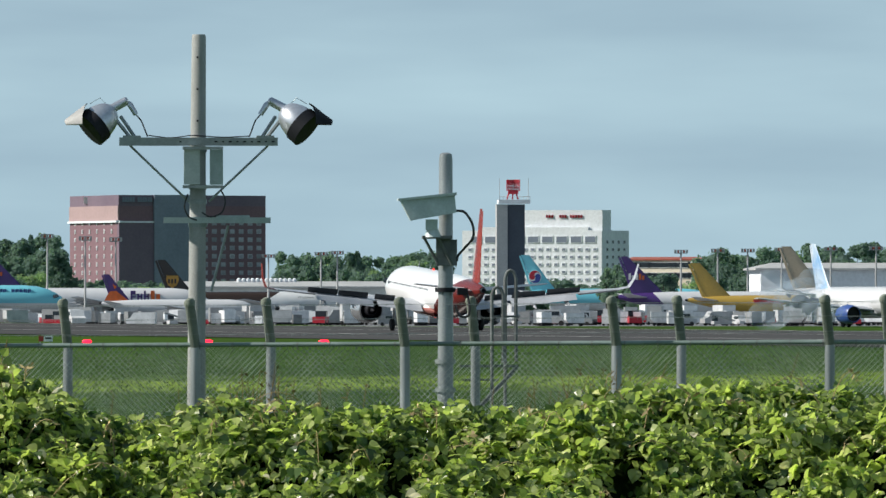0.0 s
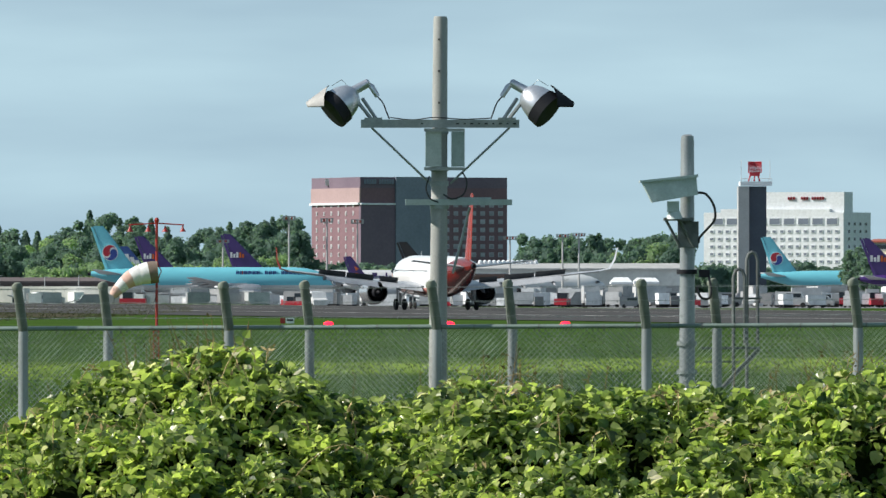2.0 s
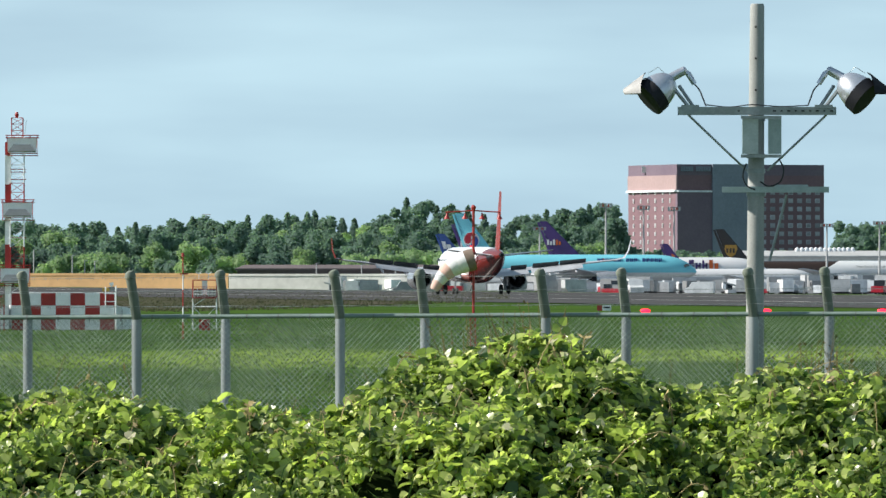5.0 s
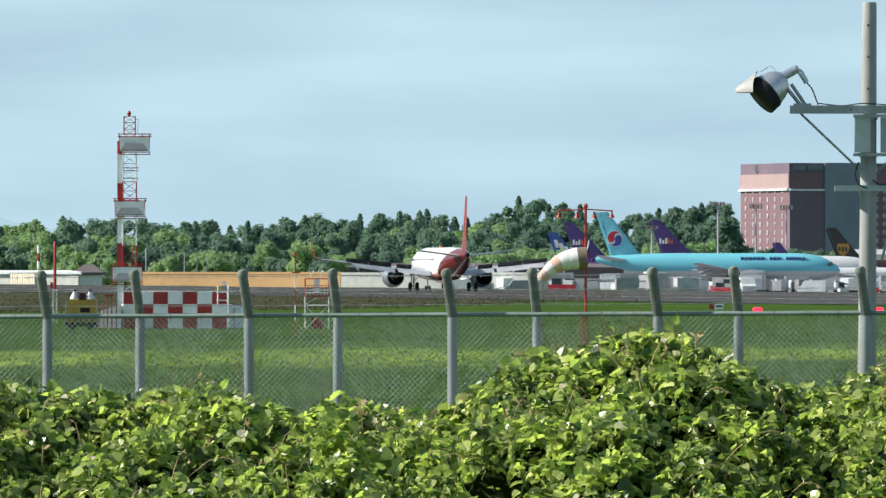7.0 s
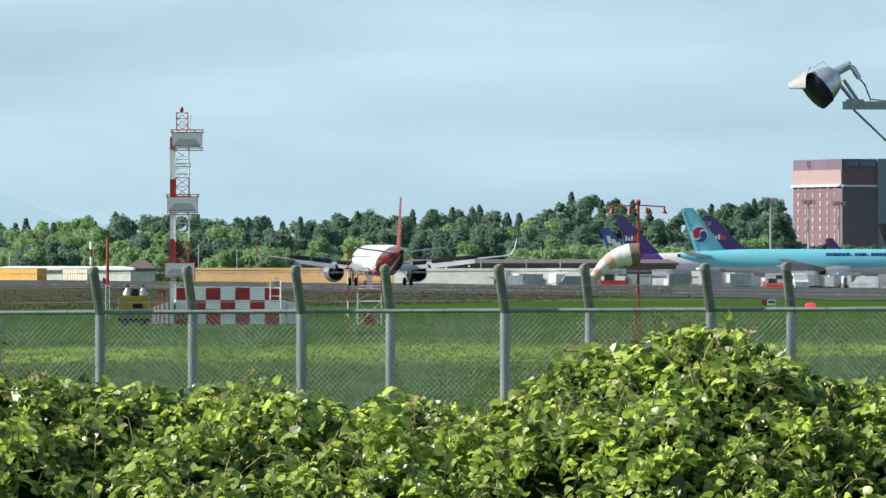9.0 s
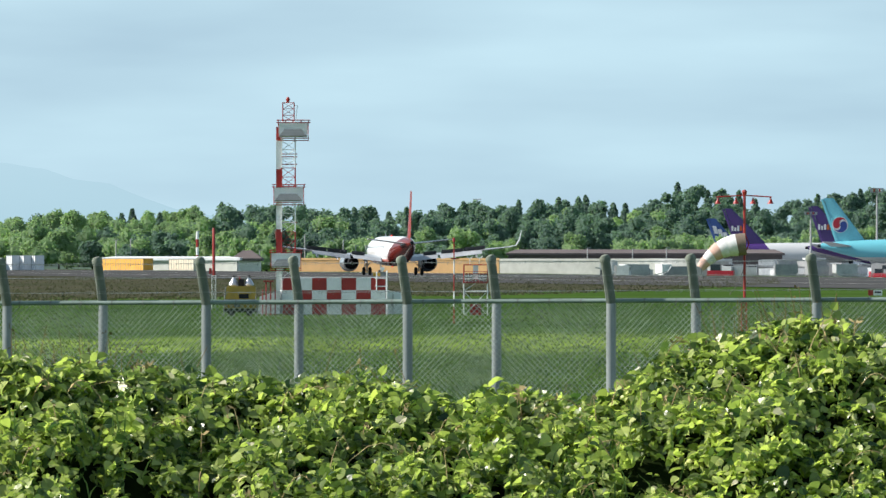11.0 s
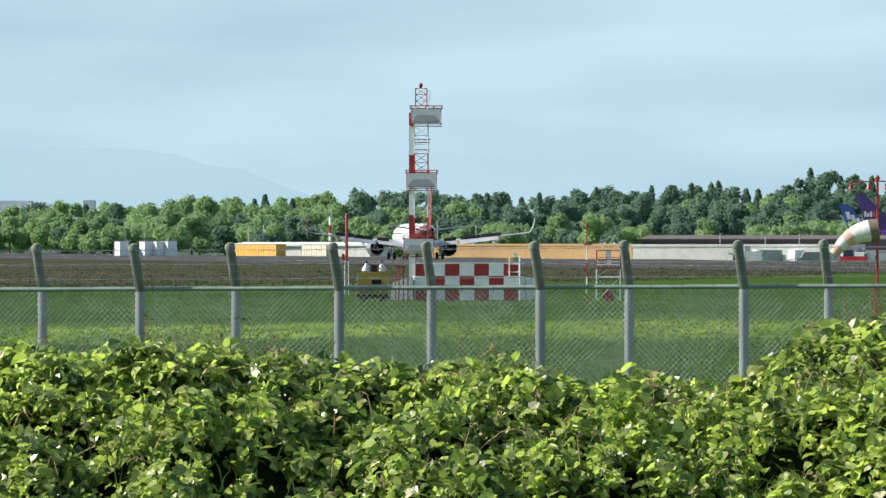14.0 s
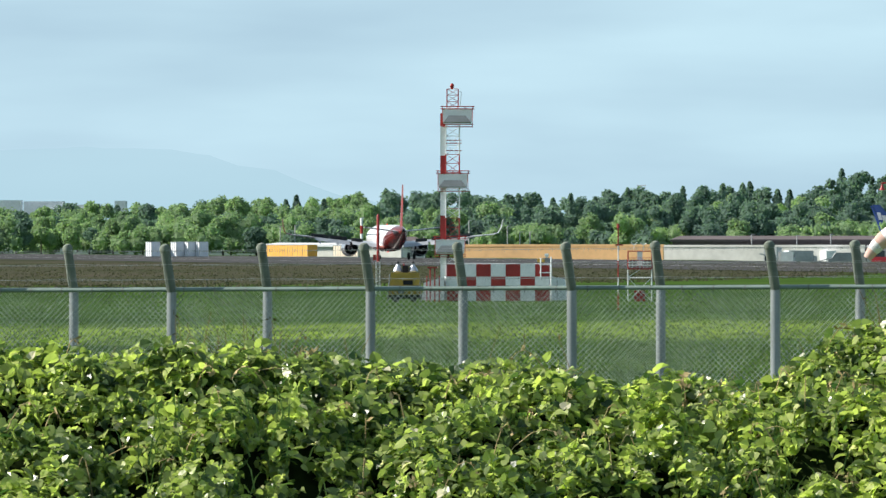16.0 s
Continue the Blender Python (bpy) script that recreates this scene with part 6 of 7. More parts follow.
def low_block(name, label, cat, u0, u1, v0, v1, d, wall_mat, roof_mat, deep=16.0, roof_h=0.0, windows=0, over=0.6, slant=0.0):
    """A long low building between two bearings: wall, roof with eaves, and dark openings."""
    k = d / STEP
    z = lambda v: EYE - (v - HORIZON) * k
    a, b = seg(u0, d + slant), seg(u1, d - slant)
    back = Vector((0, deep, 0))
    o = (a.x, a.y, -2)
    root = thing(name, label, cat, o)
    top = z(v0)
    wall = part("wall", prism([a, b, b + back, a + back], -2, top), wall_mat, root, origin=o, smooth=False)
    e = Vector((over, 0, 0))
    f = Vector((0, over, 0))
    rs = prism([a - e - f, b + e - f, b + e + back + f, a - e + back + f], top, top + 0.5)
    if roof_h:
        ra, rb = a + back / 2 + e * 3, b + back / 2 - e * 3
        rs.add([(*(a - e - f).xy, top + 0.5), (*(b + e - f).xy, top + 0.5), (*(b + e + back + f).xy, top + 0.5), (*(a - e + back + f).xy, top + 0.5), (*ra.xy, top + roof_h), (*rb.xy, top + roof_h)],
               [(0, 1, 5, 4), (1, 2, 5), (2, 3, 4, 5), (3, 0, 4)])
    part("roof", rs, roof_mat, root, origin=o, smooth=False)
    if windows:
        storeys(root, wall, a, b, z((v0 * 0.45 + v1 * 0.55)), 3.4, 2 if (v1 - v0) * k > 7 else 1, windows, 1.8, 1.5, (0, -1, 0), (GLASS, FRAME), 0.03, 0.97)
    return root


brick_hotel()
white_hotel()
radar_tower()
low_block("terminal_annex", "cream building with a red tiled roof", "building", 2102, 2235, 407, 455, 3700, CREAM, ROOFRED, 18, 1.2, 16, 0.6, 5)
low_block("hangar", "long white hangar with a pale steel roof", "hangar", 2334, 2760, 424, 470, 3000, PALE, CONC2, 40, 2.0, 0, 1.5)
low_block("cargo_shed", "long pale cargo shed with grey roof", "shed", 1300, 1790, 456, 510, 3250, DIRTY, CONC2, 40, 2.0, 0)
low_block("cargo_shed", "long dirty white shed along the apron", "shed", 1000, 1300, 470, 510, 3350, DIRTY, CONC2, 30, 1.5, 0)
low_block("screen_wall", "long tan blast screen wall", "wall", 36, 404, 488, 520, 2450, TAN, TAN, 1.0, 0, 0, 0.1, 9)
low_block("perimeter_wall", "long dirty white wall beside the apron", "wall", 405, 760, 489, 520, 2450, DIRTY, DIRTY, 1.0, 0, 0, 0.1, 8)
low_block("long_shed", "long low shed with a dark brown roof", "shed", 420, 905, 479, 492, 2740, DARKROOF, DARKROOF, 14, 1.4, 0)
low_block("white_depot", "long low white depot with flat roof", "depot", -296, -60, 488, 515, 2300, DIRTY, PALE, 10, 0.8, 0, 0.6, 8)
low_block("white_hut", "small white hut with pitched roof", "hut", -66, -20, 489, 516, 2350, DIRTY, DARKROOF, 8, 2.2, 0)


def cargo_box(u, d, w, h, mat, label, group, z=-1.95, deep=2.4, turn=-50.0):
    p = seg(u, d)
    root = thing("cargo_container", label, "container", (p.x, p.y, z), group, turn)
    part("body", Shape().box((0, 0, h / 2 + 0.12), (w, deep, h)), mat, root, smooth=False)
    ribs = Shape()
    for i in range(max(3, int(w / 0.8)) + 1):
        x = -w / 2 + w * i / max(3, int(w / 0.8))
        ribs.box((x, -deep / 2 - 0.02, h / 2 + 0.12), (0.08, 0.06, h))
    ribs.box((0, 0, 0.06), (w, deep, 0.12)).box((0, -deep / 2 - 0.02, h + 0.08), (w, 0.08, 0.1))
    part("frame", ribs, GALV, root, smooth=False)
    return root


low_block("white_marquee", "white tent with a pitched roof beside the shed", "tent", 1643, 1678, 481, 500, 2600, DIRTY, PALE, 6, 1.6, 0, 0.2)
low_block("white_marquee", "white tent with a pitched roof beside the shed", "tent", 1684, 1726, 480, 500, 2620, DIRTY, PALE, 6, 1.4, 0, 0.2)
for i in range(13):
    p = seg(1413 + 8.2 * i, 3255)
    z = EYE - (455 - HORIZON) / STEP * 3255 + 2.2
    vent = thing("roof_vent", "round white vent on the shed roof", "vent", (p.x, p.y + 12, z), "shed roof vents")
    part("hood", Shape().tube([(0, 0, -1.2), (0, 0, -0.2), (0, 0, 0.3), (0, 0, 0.6)], [0.45, 0.7, 0.6, 0.15], 10), PALE, vent)
cargo_box(-255, 2230, 14.0, 2.3, ORANGEW, "orange shipping container beside the depot", "depot boxes", land(*seg(-255, 2250).xy))
cargo_box(-150, 2225, 8.0, 2.2, CREAM, "cream shipping container beside the depot", "depot boxes", land(*seg(-150, 2250).xy))
for u in (-499, -455, -434, -414):
    cargo_box(u, 2250, 1.9, 2.9, PALE, "white upright tank crate", "white crates", land(*seg(u, 2250).xy), 2.2)


# ---- apron clutter: loaders, boxes and vans ----
def van_kind(rng, kind):
    if kind == 0:
        root = thing("cargo_container", "silver air cargo container on a dolly", "container", (0, 0, 0), "apron containers")
        part("body", Shape().add([(-1.5, -0.8, 0.5), (1.1, -0.8, 0.5), (1.6, -0.8, 1.0), (1.6, -0.8, 2.15), (-1.5, -0.8, 2.15),
                                  (-1.5, 0.8, 0.5), (1.1, 0.8, 0.5), (1.6, 0.8, 1.0), (1.6, 0.8, 2.15), (-1.5, 0.8, 2.15)],
                                 [(0, 1, 2, 3, 4), (9, 8, 7, 6, 5), (0, 5, 6, 1), (1, 6, 7, 2), (2, 7, 8, 3), (3, 8, 9, 4), (4, 9, 5, 0)]), CRATE, root, smooth=False)
        part("dolly", Shape().box((0, 0, 0.42), (3.2, 1.6, 0.14)), DARK, root, smooth=False)
        for x in (-1.1, 1.1):
            part("wheel", Shape().tube([(x, -0.75, 0.2), (x, 0.75, 0.2)], 0.2, 8), TYRE, root)
    elif kind == 1:
        root = thing("service_van", "white service van with dark windows", "van", (0, 0, 0), "apron vehicles")
        part("body", Shape().loft([[Vector((x, -0.9, zz)) for x, zz in ((-2.2, 0.35), (2.2, 0.35), (2.25, 1.0), (1.6, 1.25), (1.1, 2.05), (-2.2, 2.1))],
                                   [Vector((x, 0.9, zz)) for x, zz in ((-2.2, 0.35), (2.2, 0.35), (2.25, 1.0), (1.6, 1.25), (1.1, 2.05), (-2.2, 2.1))]]), VEHICLE, root, smooth=False)
        part("window", Shape().box((0.2, -0.91, 1.6), (1.9, 0.04, 0.5)), GLASS, root)
        for x in (-1.4, 1.4):
            part("wheel", Shape().tube([(x, -0.92, 0.35), (x, -0.7, 0.35)], 0.35, 10), TYRE, root)
    elif kind == 2:
        root = thing("cargo_truck", "white high-sided apron truck", "truck", (0, 0, 0), "apron vehicles")
        part("cab", Shape().box((2.5, 0, 1.3), (1.5, 2.0, 1.8)), VEHICLE, root, smooth=False)
        part("box_body", Shape().box((-0.7, 0, 1.9), (4.6, 2.2, 2.4)), VEHICLE, root, smooth=False)
        part("window", Shape().box((2.7, -1.01, 1.7), (0.8, 0.04, 0.6)), GLASS, root)
        for x in (-2, 2.3):
            part("wheel", Shape().tube([(x, -1.0, 0.45), (x, -0.7, 0.45)], 0.45, 10), TYRE, root)
    elif kind == 3:
        root = thing("belt_loader", "grey belt loader with raised ramp", "loader", (0, 0, 0), "apron vehicles")
        part("chassis", Shape().box((0, 0, 0.6), (3.6, 1.6, 0.6)), VEHICLE, root, smooth=False)
        part("ramp", Shape().box((0, 0, 1.6), (5.2, 0.9, 0.25), Matrix.Rotation(-0.25, 3, "Y")), GALV, root, smooth=False)
        part("cab", Shape().box((1.2, -0.3, 1.4), (0.9, 0.9, 1.0)), GLASS, root, smooth=False)
        for x in (-1.3, 1.3):
            part("wheel", Shape().tube([(x, -0.82, 0.32), (x, -0.6, 0.32)], 0.32, 10), TYRE, root)
    else:
        root = thing("apron_tug", "low dark red apron tug", "tug", (0, 0, 0), "apron vehicles")
        part("body", Shape().box((0, 0, 0.75), (3.2, 1.6, 0.8)), BADGE_R if kind == 4 else BLUE_FIN, root, smooth=False)
        part("cab", Shape().box((0.6, 0, 1.5), (1.2, 1.4, 0.8)), GLASS, root, smooth=False)
        for x in (-1.0, 1.0):
            part("wheel", Shape().tube([(x, -0.82, 0.35), (x, -0.6, 0.35)], 0.35, 10), TYRE, root)
    return root


rng = random.Random(11)
CRATE = surface("scuffed_crate_metal", (0.58, 0.59, 0.60), (0.38, 0.39, 0.41), 0.5, 0.2, 0.8, 6, per=0.7)
VEHICLE = surface("service_vehicle_paint", (0.52, 0.53, 0.54), (0.38, 0.39, 0.40), 0.45, 0, 0.8, 6, per=0.5)
kinds = [van_kind(rng, k) for k in range(5)]
spots = []
for i in range(460):
    u = rng.uniform(770, 2640) if i > 80 else rng.uniform(590, 1000)
    if rng.random() < 0.55:                       # most stand in close rows
        u = 24 * round(u / 24) + rng.uniform(-9, 9)
    spots.append((u, rng.uniform(2270, 2560), rng.choices(range(5), (12, 3, 4, 3, 2))[0]))
used = set()
for u, d, kind in spots:
    p = seg(u, d)
    m = pose(p.x, p.y, -1.95, 0, 0, rng.choice((0, 90, 180, 270)) + rng.uniform(-20, 20)) @ Matrix.Scale(rng.uniform(0.85, 1.4), 4)
    if kind in used:
        copy_thing(kinds[kind], m)
    else:
        kinds[kind].matrix_basis = m
        used.add(kind)


# ---- apron floodlight masts ----
def apron_mast():
    root = thing("apron_light_mast", "tall grey apron floodlight mast with a lamp ring", "light mast", (0, 0, 0), "apron masts")
    part("pole", Shape().tube([(0, 0, 0), (0, 0, 19)], [0.35, 0.18], 8), CONC2, root)
    part("lamp_ring", Shape().box((0, 0, 18.2), (3.2, 1.4, 0.2)).box((0, 0, 19.0), (3.4, 1.4, 0.15)), GALV, root)
    for i in range(5):
        part("floodlight", Shape().box((-1.4 + 0.7 * i, -0.8, 18.6), (0.5, 0.4, 0.6)), ROOFRED if i % 2 else GALV, root)
    return root


mast = apron_mast()
spots = ((1139, 364), (1072, 360), (1193, 366), (1463, 396), (1556, 392), (1585, 390), (2193, 388), (2258, 386), (2311, 386), (2371, 384), (2458, 383), (2538, 382), (955, 402))
for i, (u, v) in enumerate(spots):
    d = 2900.0 if u < 2000 else 2750.0
    p = seg(u, d)
    s = (EYE + 1.95 - (v - HORIZON) / STEP * d) / 19.1
    c = mast if i == 0 else copy_thing(mast, pose(0, 0, 0))
    c.matrix_basis = Matrix.Translation((p.x, p.y, -1.95)) @ Matrix.Diagonal((1, 1, s, 1))


# ---- woods ----
def tree_cloud(specs, rng, size):
    """Crowns of many small leaf clumps: (x, y, foot, height, width, pointed) for each tree."""
    nprng = np.random.RandomState(rng)
    vs, fs = [], []
    count = 0
    for x, y, z, h, w, pointed, n in specs:
        lobes = 1 if pointed else 9
        cz = nprng.rand(lobes) * 0.55 + 0.35
        ca = nprng.rand(lobes) * 2 * np.pi
        cr = nprng.rand(lobes) * 0.42 * w
        cx, cy = np.cos(ca) * cr, np.sin(ca) * cr
        lr = (0.22 + 0.13 * nprng.rand(lobes)) * w * (1.15 - 0.45 * cz)
        pick = nprng.randint(lobes, size=n)
        way = nprng.normal(size=(n, 3))
        way /= np.linalg.norm(way, axis=1)[:, None]
        way[:, 1] = -np.abs(way[:, 1]) * 0.8 + way[:, 1] * 0.2
        if pointed:
            t = nprng.rand(n) ** 0.8
            rad = w * 0.5 * (1 - t) ** 0.7 * (0.7 + 0.3 * ((t * 9) % 1.0)) * (0.8 + 0.3 * nprng.rand(n)) + 0.12
            c = np.stack([way[:, 0] * rad, way[:, 1] * rad, (0.08 + 0.92 * t) * h], 1)
        else:
            r = lr[pick] * (0.72 + 0.35 * nprng.rand(n))
            c = np.stack([cx[pick] + way[:, 0] * r, cy[pick] + way[:, 1] * r, cz[pick] * h + way[:, 2] * np.minimum(r, h * 0.28)], 1)
        c += np.array([x, y, z])
        s = size * (0.6 + 0.8 * nprng.rand(n))[:, None]
        out = way * 0.5 + np.array([0.0, -0.35, 0.6]) + nprng.normal(size=(n, 3)) * 0.45
        out /= np.linalg.norm(out, axis=1)[:, None]
        a = np.cross(out, nprng.normal(size=(n, 3)))
        a /= np.linalg.norm(a, axis=1)[:, None]
        b = np.cross(out, a)
        nrm = out * 0.2
        quad = np.stack([c - a * s * 0.55, c - b * s * 0.45 + nrm * s, c + a * s * 0.6, c + b * s * 0.5 + nrm * s], 1).reshape(-1, 3)
        vs.append(quad)
        idx = np.arange(n)[:, None] * 4 + count
        fs.append(np.concatenate([idx, idx + 1, idx + 2, idx + 3], 1))
        count += 4 * n
        # the solid inside of the crown
        for q in range(lobes):
            rows, cols = 4, 7
            th = (np.arange(rows) + 0.7) / (rows + 0.4) * np.pi
            ph = np.arange(cols) / cols * 2 * np.pi
            if pointed:
                rad = w * 0.40 * (1 - np.arange(rows) / rows)
                ring = np.stack([np.outer(rad, np.cos(ph)), np.outer(rad, np.sin(ph)), np.outer(h * (0.1 + 0.8 * np.arange(rows) / (rows - 1)), np.ones(cols))], 2)
            else:
                r0 = lr[q] * 0.80
                ring = np.stack([cx[q] + r0 * np.outer(np.sin(th), np.cos(ph)), cy[q] + r0 * np.outer(np.sin(th), np.sin(ph)),
                                 cz[q] * h + min(r0, h * 0.26) * np.outer(np.cos(th), np.ones(cols))], 2)
            vs.append(ring.reshape(-1, 3) + np.array([x, y, z]))
            fs.append(np.array([[count + i * cols + j, count + i * cols + (j + 1) % cols, count + (i + 1) * cols + (j + 1) % cols, count + (i + 1) * cols + j]
                                for i in range(rows - 1) for j in range(cols)]))
            count += rows * cols
    return Shape().add(np.concatenate(vs).tolist(), np.concatenate(fs).tolist())


WOOD_U = [-900, -780, -600, -450, -300, -150, -80, 20, 120, 190, 300, 350, 430, 500, 580, 660, 720, 770, 800, 880, 960, 1040, 1090, 1160, 1300, 1480, 1560, 1640, 1700, 1760, 1850, 2000,
          2130, 2300, 2400, 2520, 2700]
WOOD_V = [432, 428, 421, 413, 410, 402, 396, 398, 400, 404, 402, 392, 388, 384, 388, 388, 366, 364, 372, 384, 382, 376, 362, 364, 372, 388, 400, 404, 396, 392, 396, 400, 404, 396, 386, 384, 384]
BARK = surface("bark", (0.06, 0.05, 0.04), None, 0.9)
# blue-grey lift in both greens puts distance haze into the leaf colour
HAZED_LEAF = foliage("hazed_wood_leaf", (0.155, 0.240, 0.230), (0.195, 0.290, 0.260), None, 0.58, 0.9, 0.02)
BAMBOO = foliage("pale_hazed_thicket_leaf", (0.26, 0.37, 0.25), (0.34, 0.45, 0.27), None, 0.58, 0.9, 0.03)


def wood_rows():
    rng = random.Random(21)
    dark, pale, trunks = [], [], Shape()

    def plant(out, u, d, top_v, width, pointed, n, front=False):
        if not front and (1098 < u < 1478 or 1770 < u < 2235):      # the two hotels stand in clearings
            top_v = max(top_v, 452 + rng.uniform(0, 14))
        p = seg(u, d)
        h = (EYE + 2 - (top_v - HORIZON) / STEP * d) * (1.05 if pointed else 1.12)
        out.append((p.x, p.y, -2.0, h, width, pointed, n))
        trunks.tube([(p.x, p.y, -2.0), (p.x + rng.uniform(-0.3, 0.3), p.y, -2.0 + h * 0.75)], [0.35, 0.08], 5)
    u = -960.0
    while u < 2700:
        v = float(np.interp(u, WOOD_U, WOOD_V)) + rng.uniform(-3, 12)
        conifer = rng.random() < (0.34 if 180 < u < 1100 else 0.06)
        plant(pale if u < -80 and not conifer and rng.random() < 0.75 else dark, u, 3600 + rng.uniform(0, 90), v - (5 if conifer else 0), rng.uniform(9, 13) if conifer else rng.uniform(8, 13), conifer, 700 if conifer else 1150)
        u += rng.uniform(11, 22)
    u = -960.0
    while u < 2700:
        v = float(np.interp(u, WOOD_U, WOOD_V)) + rng.uniform(14, 44)
        out = pale if (u < 40 and rng.random() < 0.72) or rng.random() < 0.12 else dark
        plant(out, u, 3450 + rng.uniform(0, 90), v, rng.uniform(8, 13), False, 1100)
        u += rng.uniform(12, 22)
    u = -960.0
    while u < 1100:
        v = rng.uniform(436, 470)
        out = pale if rng.random() < (0.75 if u < 60 else 0.3) else dark
        plant(out, u, 3300 + rng.uniform(0, 90), v, rng.uniform(8, 12), False, 1000)
        u += rng.uniform(14, 26)
    for c, w in ((-40, 70), (160, 90), (710, 200), (120, 120), (930, 120)):
        for _ in range(int(w / 11)):
            plant(pale, c + rng.uniform(-w, w) / 2, 3150 + rng.uniform(0, 60), rng.uniform(450, 466), rng.uniform(6, 9), False, 300)
    for c, top in ((2062, 428), (2078, 424), (2094, 430), (2108, 436), (2134, 440), (2150, 434), (2164, 438)):
        plant(dark, c, 2950 + rng.uniform(0, 40), top + rng.uniform(-2, 4), rng.uniform(5, 7), False, 700, True)
    return dark, pale, trunks


dark, pale, trunks = wood_rows()
woods = thing("far_woods", "dark green mixed woods with pale bamboo thickets behind the airfield", "woods", (0, 3300, -2))
woods["kind"] = "stuff"
tagged(part("foliage", tree_cloud(dark, 3, 0.85), HAZED_LEAF, woods, "dark green tree crowns, paled by haze put into the colour", (0, 3300, -2), False), kind="stuff")
tagged(part("foliage", tree_cloud(pale, 4, 0.75), BAMBOO, woods, "pale green bamboo crowns, with haze put into the colour", (0, 3300, -2), False), kind="stuff")
tagged(part("trunk", trunks, BARK, woods, origin=(0, 3300, -2)), kind="stuff")

# the rising ground under the woods, in the same hazed green
bank = Shape()
bp = []
for i in range(70):
    u = -1300 + i * 65
    v = float(np.interp(u, WOOD_U, WOOD_V))
    for d, k in ((3330, 0.1), (3480, 0.5), (3600, 0.84), (3900, 0.84)):
        p = seg(u, d)
        h = (HORIZON - v) / STEP * d
        if 1060 < u < 1500 or 1740 < u < 2260:
            h = 3.0
        bp.append((p.x, p.y, -2 + max(0, h * k)))
bank.add(bp, [(4 * i + j, 4 * i + 4 + j, 4 * i + 5 + j, 4 * i + 1 + j) for i in range(69) for j in range(3)])
single("wooded_bank", bank, HAZED_LEAF, "dark wooded slope with haze put into its green", "slope", kind="structure", smooth=False)


# ---- far mountain and town ----
def mountain():
    s, pts, n = Shape(), [], 120
    for i in range(n + 1):
        u = -1500 + 2000 * i / n
        top = float(np.interp(u, (-1500, -1100, -800, -620, -470, -400, -352, -318, -285, -230, -170, -90, 500),
                              (352, 326, 318, 312, 316, 326, 344, 348, 352, 376, 396, 412, 425))) + 2.0 * noise.noise((u * 0.02, 0, 0)) + 0.8 * noise.noise((u * 0.08, 5, 0))
        for v, d in ((480, 4930), (top, 4930)):
            pts.append(tuple(place(u, v, d)))
    return s.add(pts, [(2 * i, 2 * i + 2, 2 * i + 3, 2 * i + 1) for i in range(n)])


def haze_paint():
    m, n, l, p = nodes_of("mountain_haze_glow")
    # air haze is put into a pale blue glow on the flat sheet
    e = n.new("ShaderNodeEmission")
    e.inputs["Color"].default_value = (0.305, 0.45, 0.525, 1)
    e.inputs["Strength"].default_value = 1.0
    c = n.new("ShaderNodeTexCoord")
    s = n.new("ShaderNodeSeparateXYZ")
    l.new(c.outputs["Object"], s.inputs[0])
    clear = n.new("ShaderNodeMapRange")           # fades the sheet upwards, as haze would the peak
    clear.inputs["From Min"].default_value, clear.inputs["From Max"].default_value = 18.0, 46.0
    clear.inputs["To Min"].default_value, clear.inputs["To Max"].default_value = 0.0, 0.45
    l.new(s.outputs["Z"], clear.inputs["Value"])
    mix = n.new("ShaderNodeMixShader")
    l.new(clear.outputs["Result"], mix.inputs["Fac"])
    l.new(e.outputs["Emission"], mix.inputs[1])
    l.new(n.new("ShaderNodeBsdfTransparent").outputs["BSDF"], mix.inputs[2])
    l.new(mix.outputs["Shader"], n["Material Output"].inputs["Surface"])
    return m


single("backdrop", mountain(), haze_paint(), "pale blue distant mountain, a glowing sheet with haze painted in", "mountain", kind="structure", smooth=False)
for u, w, h, d in ((-775, 42, 12, 4700), (-728, 70, 10, 4720), (-567, 19, 11, 4680), (-640, 34, 4, 4700)):
    p = seg(u, d)
    z0 = EYE + (HORIZON - 418) / STEP * d
    single("far_building", prism([p, p + Vector((w * d / STEP, 0, 0)), p + Vector((w * d / STEP, 12, 0)), p + Vector((0, 12, 0))], -2, z0 + h * d / STEP),
           PALE, "tiny white building far off over the woods", "building", "far buildings", origin=(p.x, p.y, -2), smooth=False)


# ---- thin poles before the woods ----
def thin_post(u, top, d, label, banded=False, lattice_top=False):
    p = seg(u, d)
    z0, z1 = land(p.x, p.y), EYE - (top - HORIZON) / STEP * d
    root = thing("lamp_post" if not banded else "banded_chimney", label, "pole", (p.x, p.y, z0), "thin poles")
    n = 5 if banded else 1
    for i in range(n):
        a, b = (z1 - z0) * i / n, (z1 - z0) * (i + 1) / n
        part("shaft", Shape().tube([(0, 0, a), (0, 0, b)], 0.34 if banded else 0.13, 8), (RED if i % 2 else WHITE) if banded else CONC2, root)
    if lattice_top:
        for i in range(4):
            part("aerial_arm", Shape().tube([(-1.4, 0, z1 - z0 - 0.8 * i), (1.4, 0, z1 - z0 - 0.8 * i)], 0.14, 5), CONC2, root)
    else:
        part("lamp_head", Shape().box((0.35, 0, z1 - z0), (0.9, 0.3, 0.15)), CONC2, root)
    return root


for u, v in ((-274, 452), (-248, 450), (60, 442), (128, 452), (150, 462), (168, 462), (560, 466), (640, 468), (700, 466), (800, 470), (-20, 470)):
    thin_post(u, v, 2650, "thin grey lamp post before the woods")
thin_post(-130, 437, 2550, "red and white banded chimney pole", True)
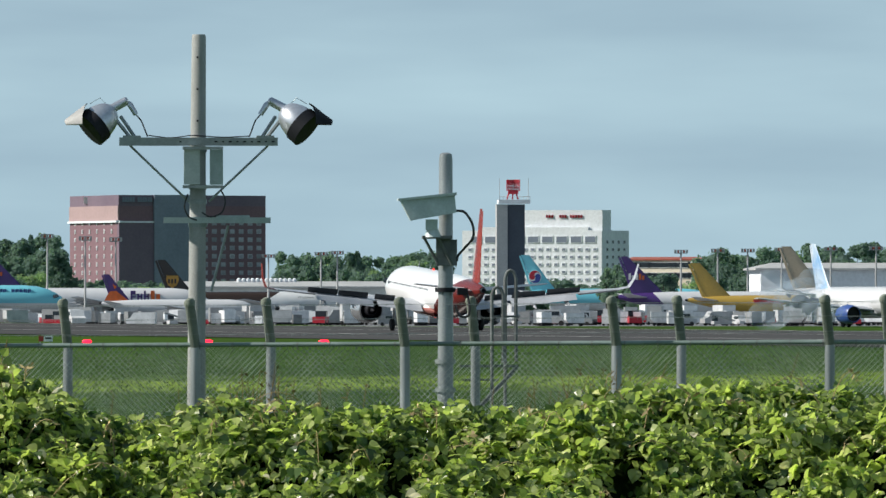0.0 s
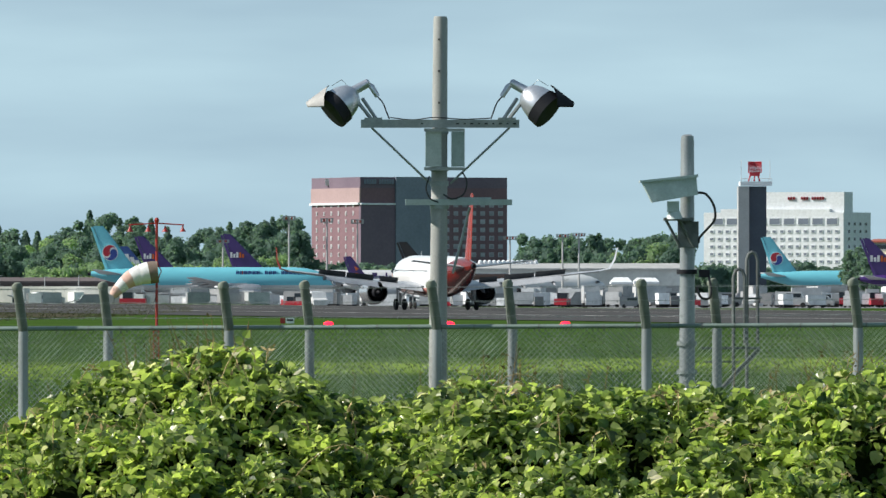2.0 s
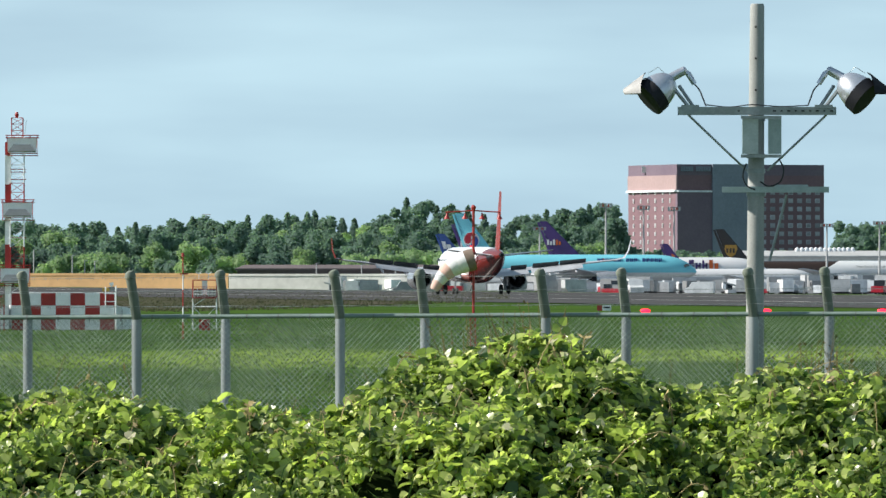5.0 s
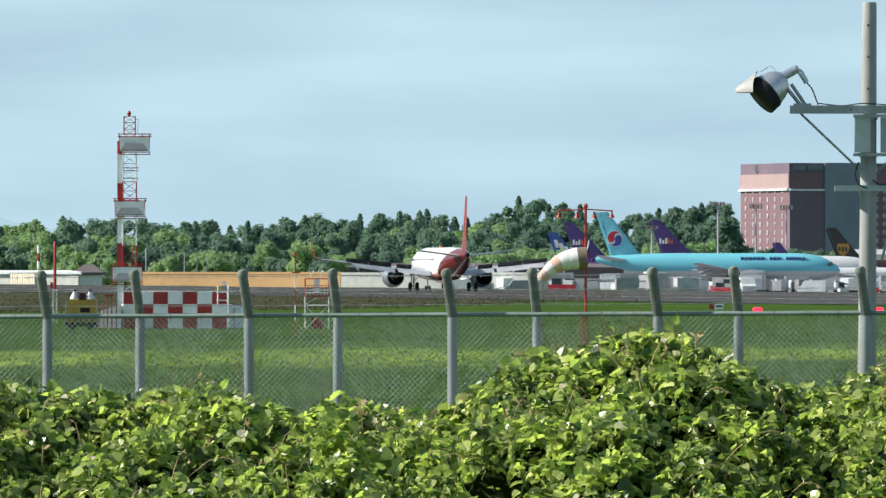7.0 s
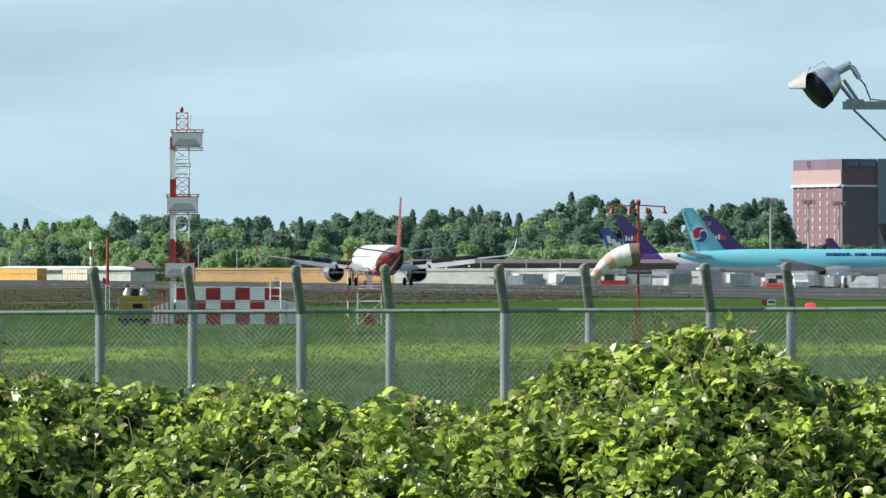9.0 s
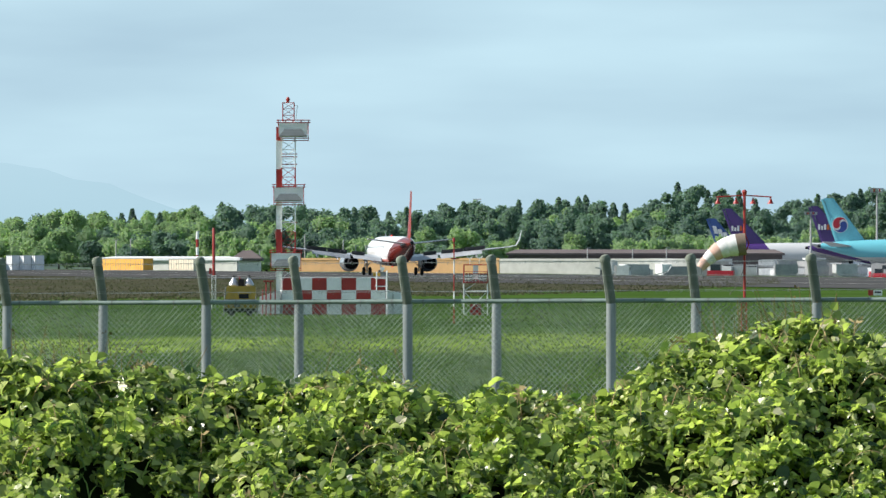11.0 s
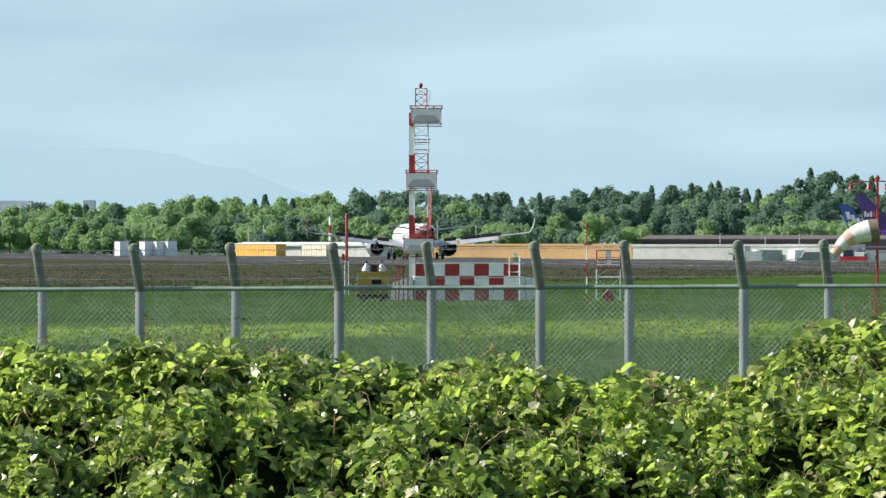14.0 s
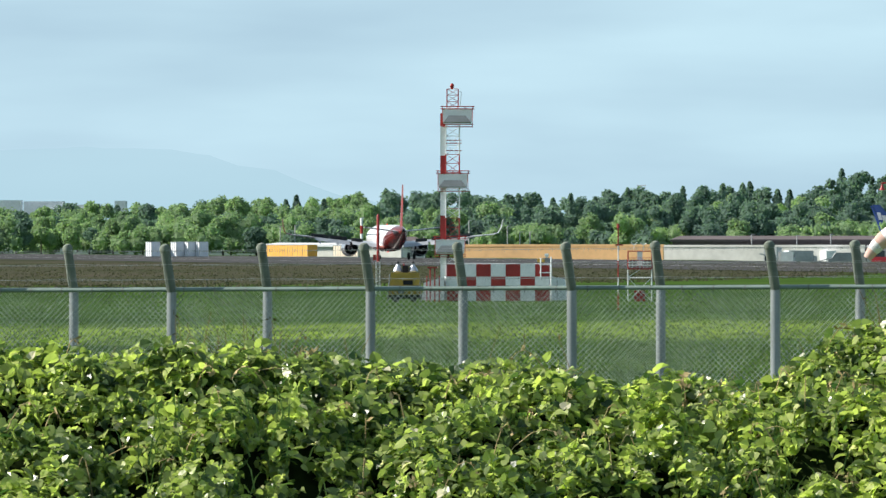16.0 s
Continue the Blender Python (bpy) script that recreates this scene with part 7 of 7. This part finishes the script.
thin_post(365, 380, 3640, "grey lattice mast over the treetops", False, True)


# ---- puffs of tyre smoke over the touchdown mark ----
def smoke_paint():
    m, n, l, p = nodes_of("thin_tyre_smoke")
    p.inputs["Base Color"].default_value = (0.62, 0.76, 0.88, 1)
    p.inputs["Roughness"].default_value = 1.0
    p.inputs["Specular IOR Level"].default_value = 0.0
    t = n.new("ShaderNodeBsdfTransparent")
    mix = n.new("ShaderNodeMixShader")
    mix.inputs["Fac"].default_value = 0.075
    l.new(t.outputs["BSDF"], mix.inputs[1])
    l.new(p.outputs["BSDF"], mix.inputs[2])
    l.new(mix.outputs["Shader"], n["Material Output"].inputs["Surface"])
    return m


SMOKE = smoke_paint()
smoke_at, smoke_d = on_ground(2400, 531)
tyre_smoke = thing("tyre_smoke", "faint bluish puff of tyre smoke hanging over the runway", "smoke", (smoke_at.x, smoke_at.y, 0.2))
puff_rng = random.Random(17)
for i in range(16):
    r = puff_rng.uniform(0.7, 1.9)
    c = Vector((puff_rng.gauss(0, 1.5), puff_rng.gauss(0, 3), abs(puff_rng.gauss(0, 2.2)) + r * 0.55))
    rings = []
    for j in range(1, 8):
        a = math.pi * j / 8
        rings.append([c + Vector((r * 1.2 * math.sin(a) * math.cos(b), r * math.sin(a) * math.sin(b), r * 0.8 * math.cos(a))) * (1 + 0.10 * noise.noise((i * 3.1, j * 0.9, b)))
                      for b in [2 * math.pi * k / 12 for k in range(12)]])
    part("puff", Shape().loft(rings), SMOKE, tyre_smoke)


# ---- what moves ----
def motions():
    """The airliner rolls out along the runway, slowing, its nose coming down."""
    rolled = ((0, 0), (1.5, 87.5), (3.5, 202.5), (5, 287.5), (7.5, 422), (8, 447.5), (10.5, 563.5), (11.5, 608), (13, 673), (14.5, 731), (16, 784))
    rows = []
    for t in [0.25 * i for i in range(65)]:
        ts, ss = [a for a, _ in rolled], [b for _, b in rolled]
        c = np.polyfit(ts, ss, 4)
        s = float(np.polyval(c, t) - np.polyval(c, 0))
        p = RUN_START + RUN_WAY * (s + 17.2)
        nose_up = 2.6 * (1 - ease(t, 0.0, 2.6))
        rows.append((t, pose(p.x, p.y, 0.05, nose_up, 0, -math.degrees(RUN_TURN))))
    walk(landing_airliner, rows)
    # the pale blue freighter taxies slowly along the apron
    rows = []
    for t in range(0, 17, 2):
        p = place(TAXI_START + TAXI_PACE * t + TAXI_GAIN * t * t, HORIZON, 2650)
        rows.append((t, pose(p.x, p.y, -1.95, 0, 0, -90)))
    walk(blue_1, rows)
    # the windsock lifts and sinks in the breeze
    hang = ((0, 35), (1.5, 32), (2, 34), (3.5, 39), (5, 43), (6.2, 36), (7.3, 30), (8.2, 33), (10.3, 33), (11, 34), (12.5, 42), (14.5, 33.5), (16, 39.5))
    at = sock.location.copy()
    walk(sock, [(t, pose(at.x, at.y, at.z, 0, 36 - a, 0)) for t, a in hang])
    # the smoke drifts off with the wind
    walk(tyre_smoke, [(t, pose(smoke_at.x - 0.9 * t, smoke_at.y, 0.2 + 0.05 * t)) for t in (0, 4, 8, 16)])


motions()
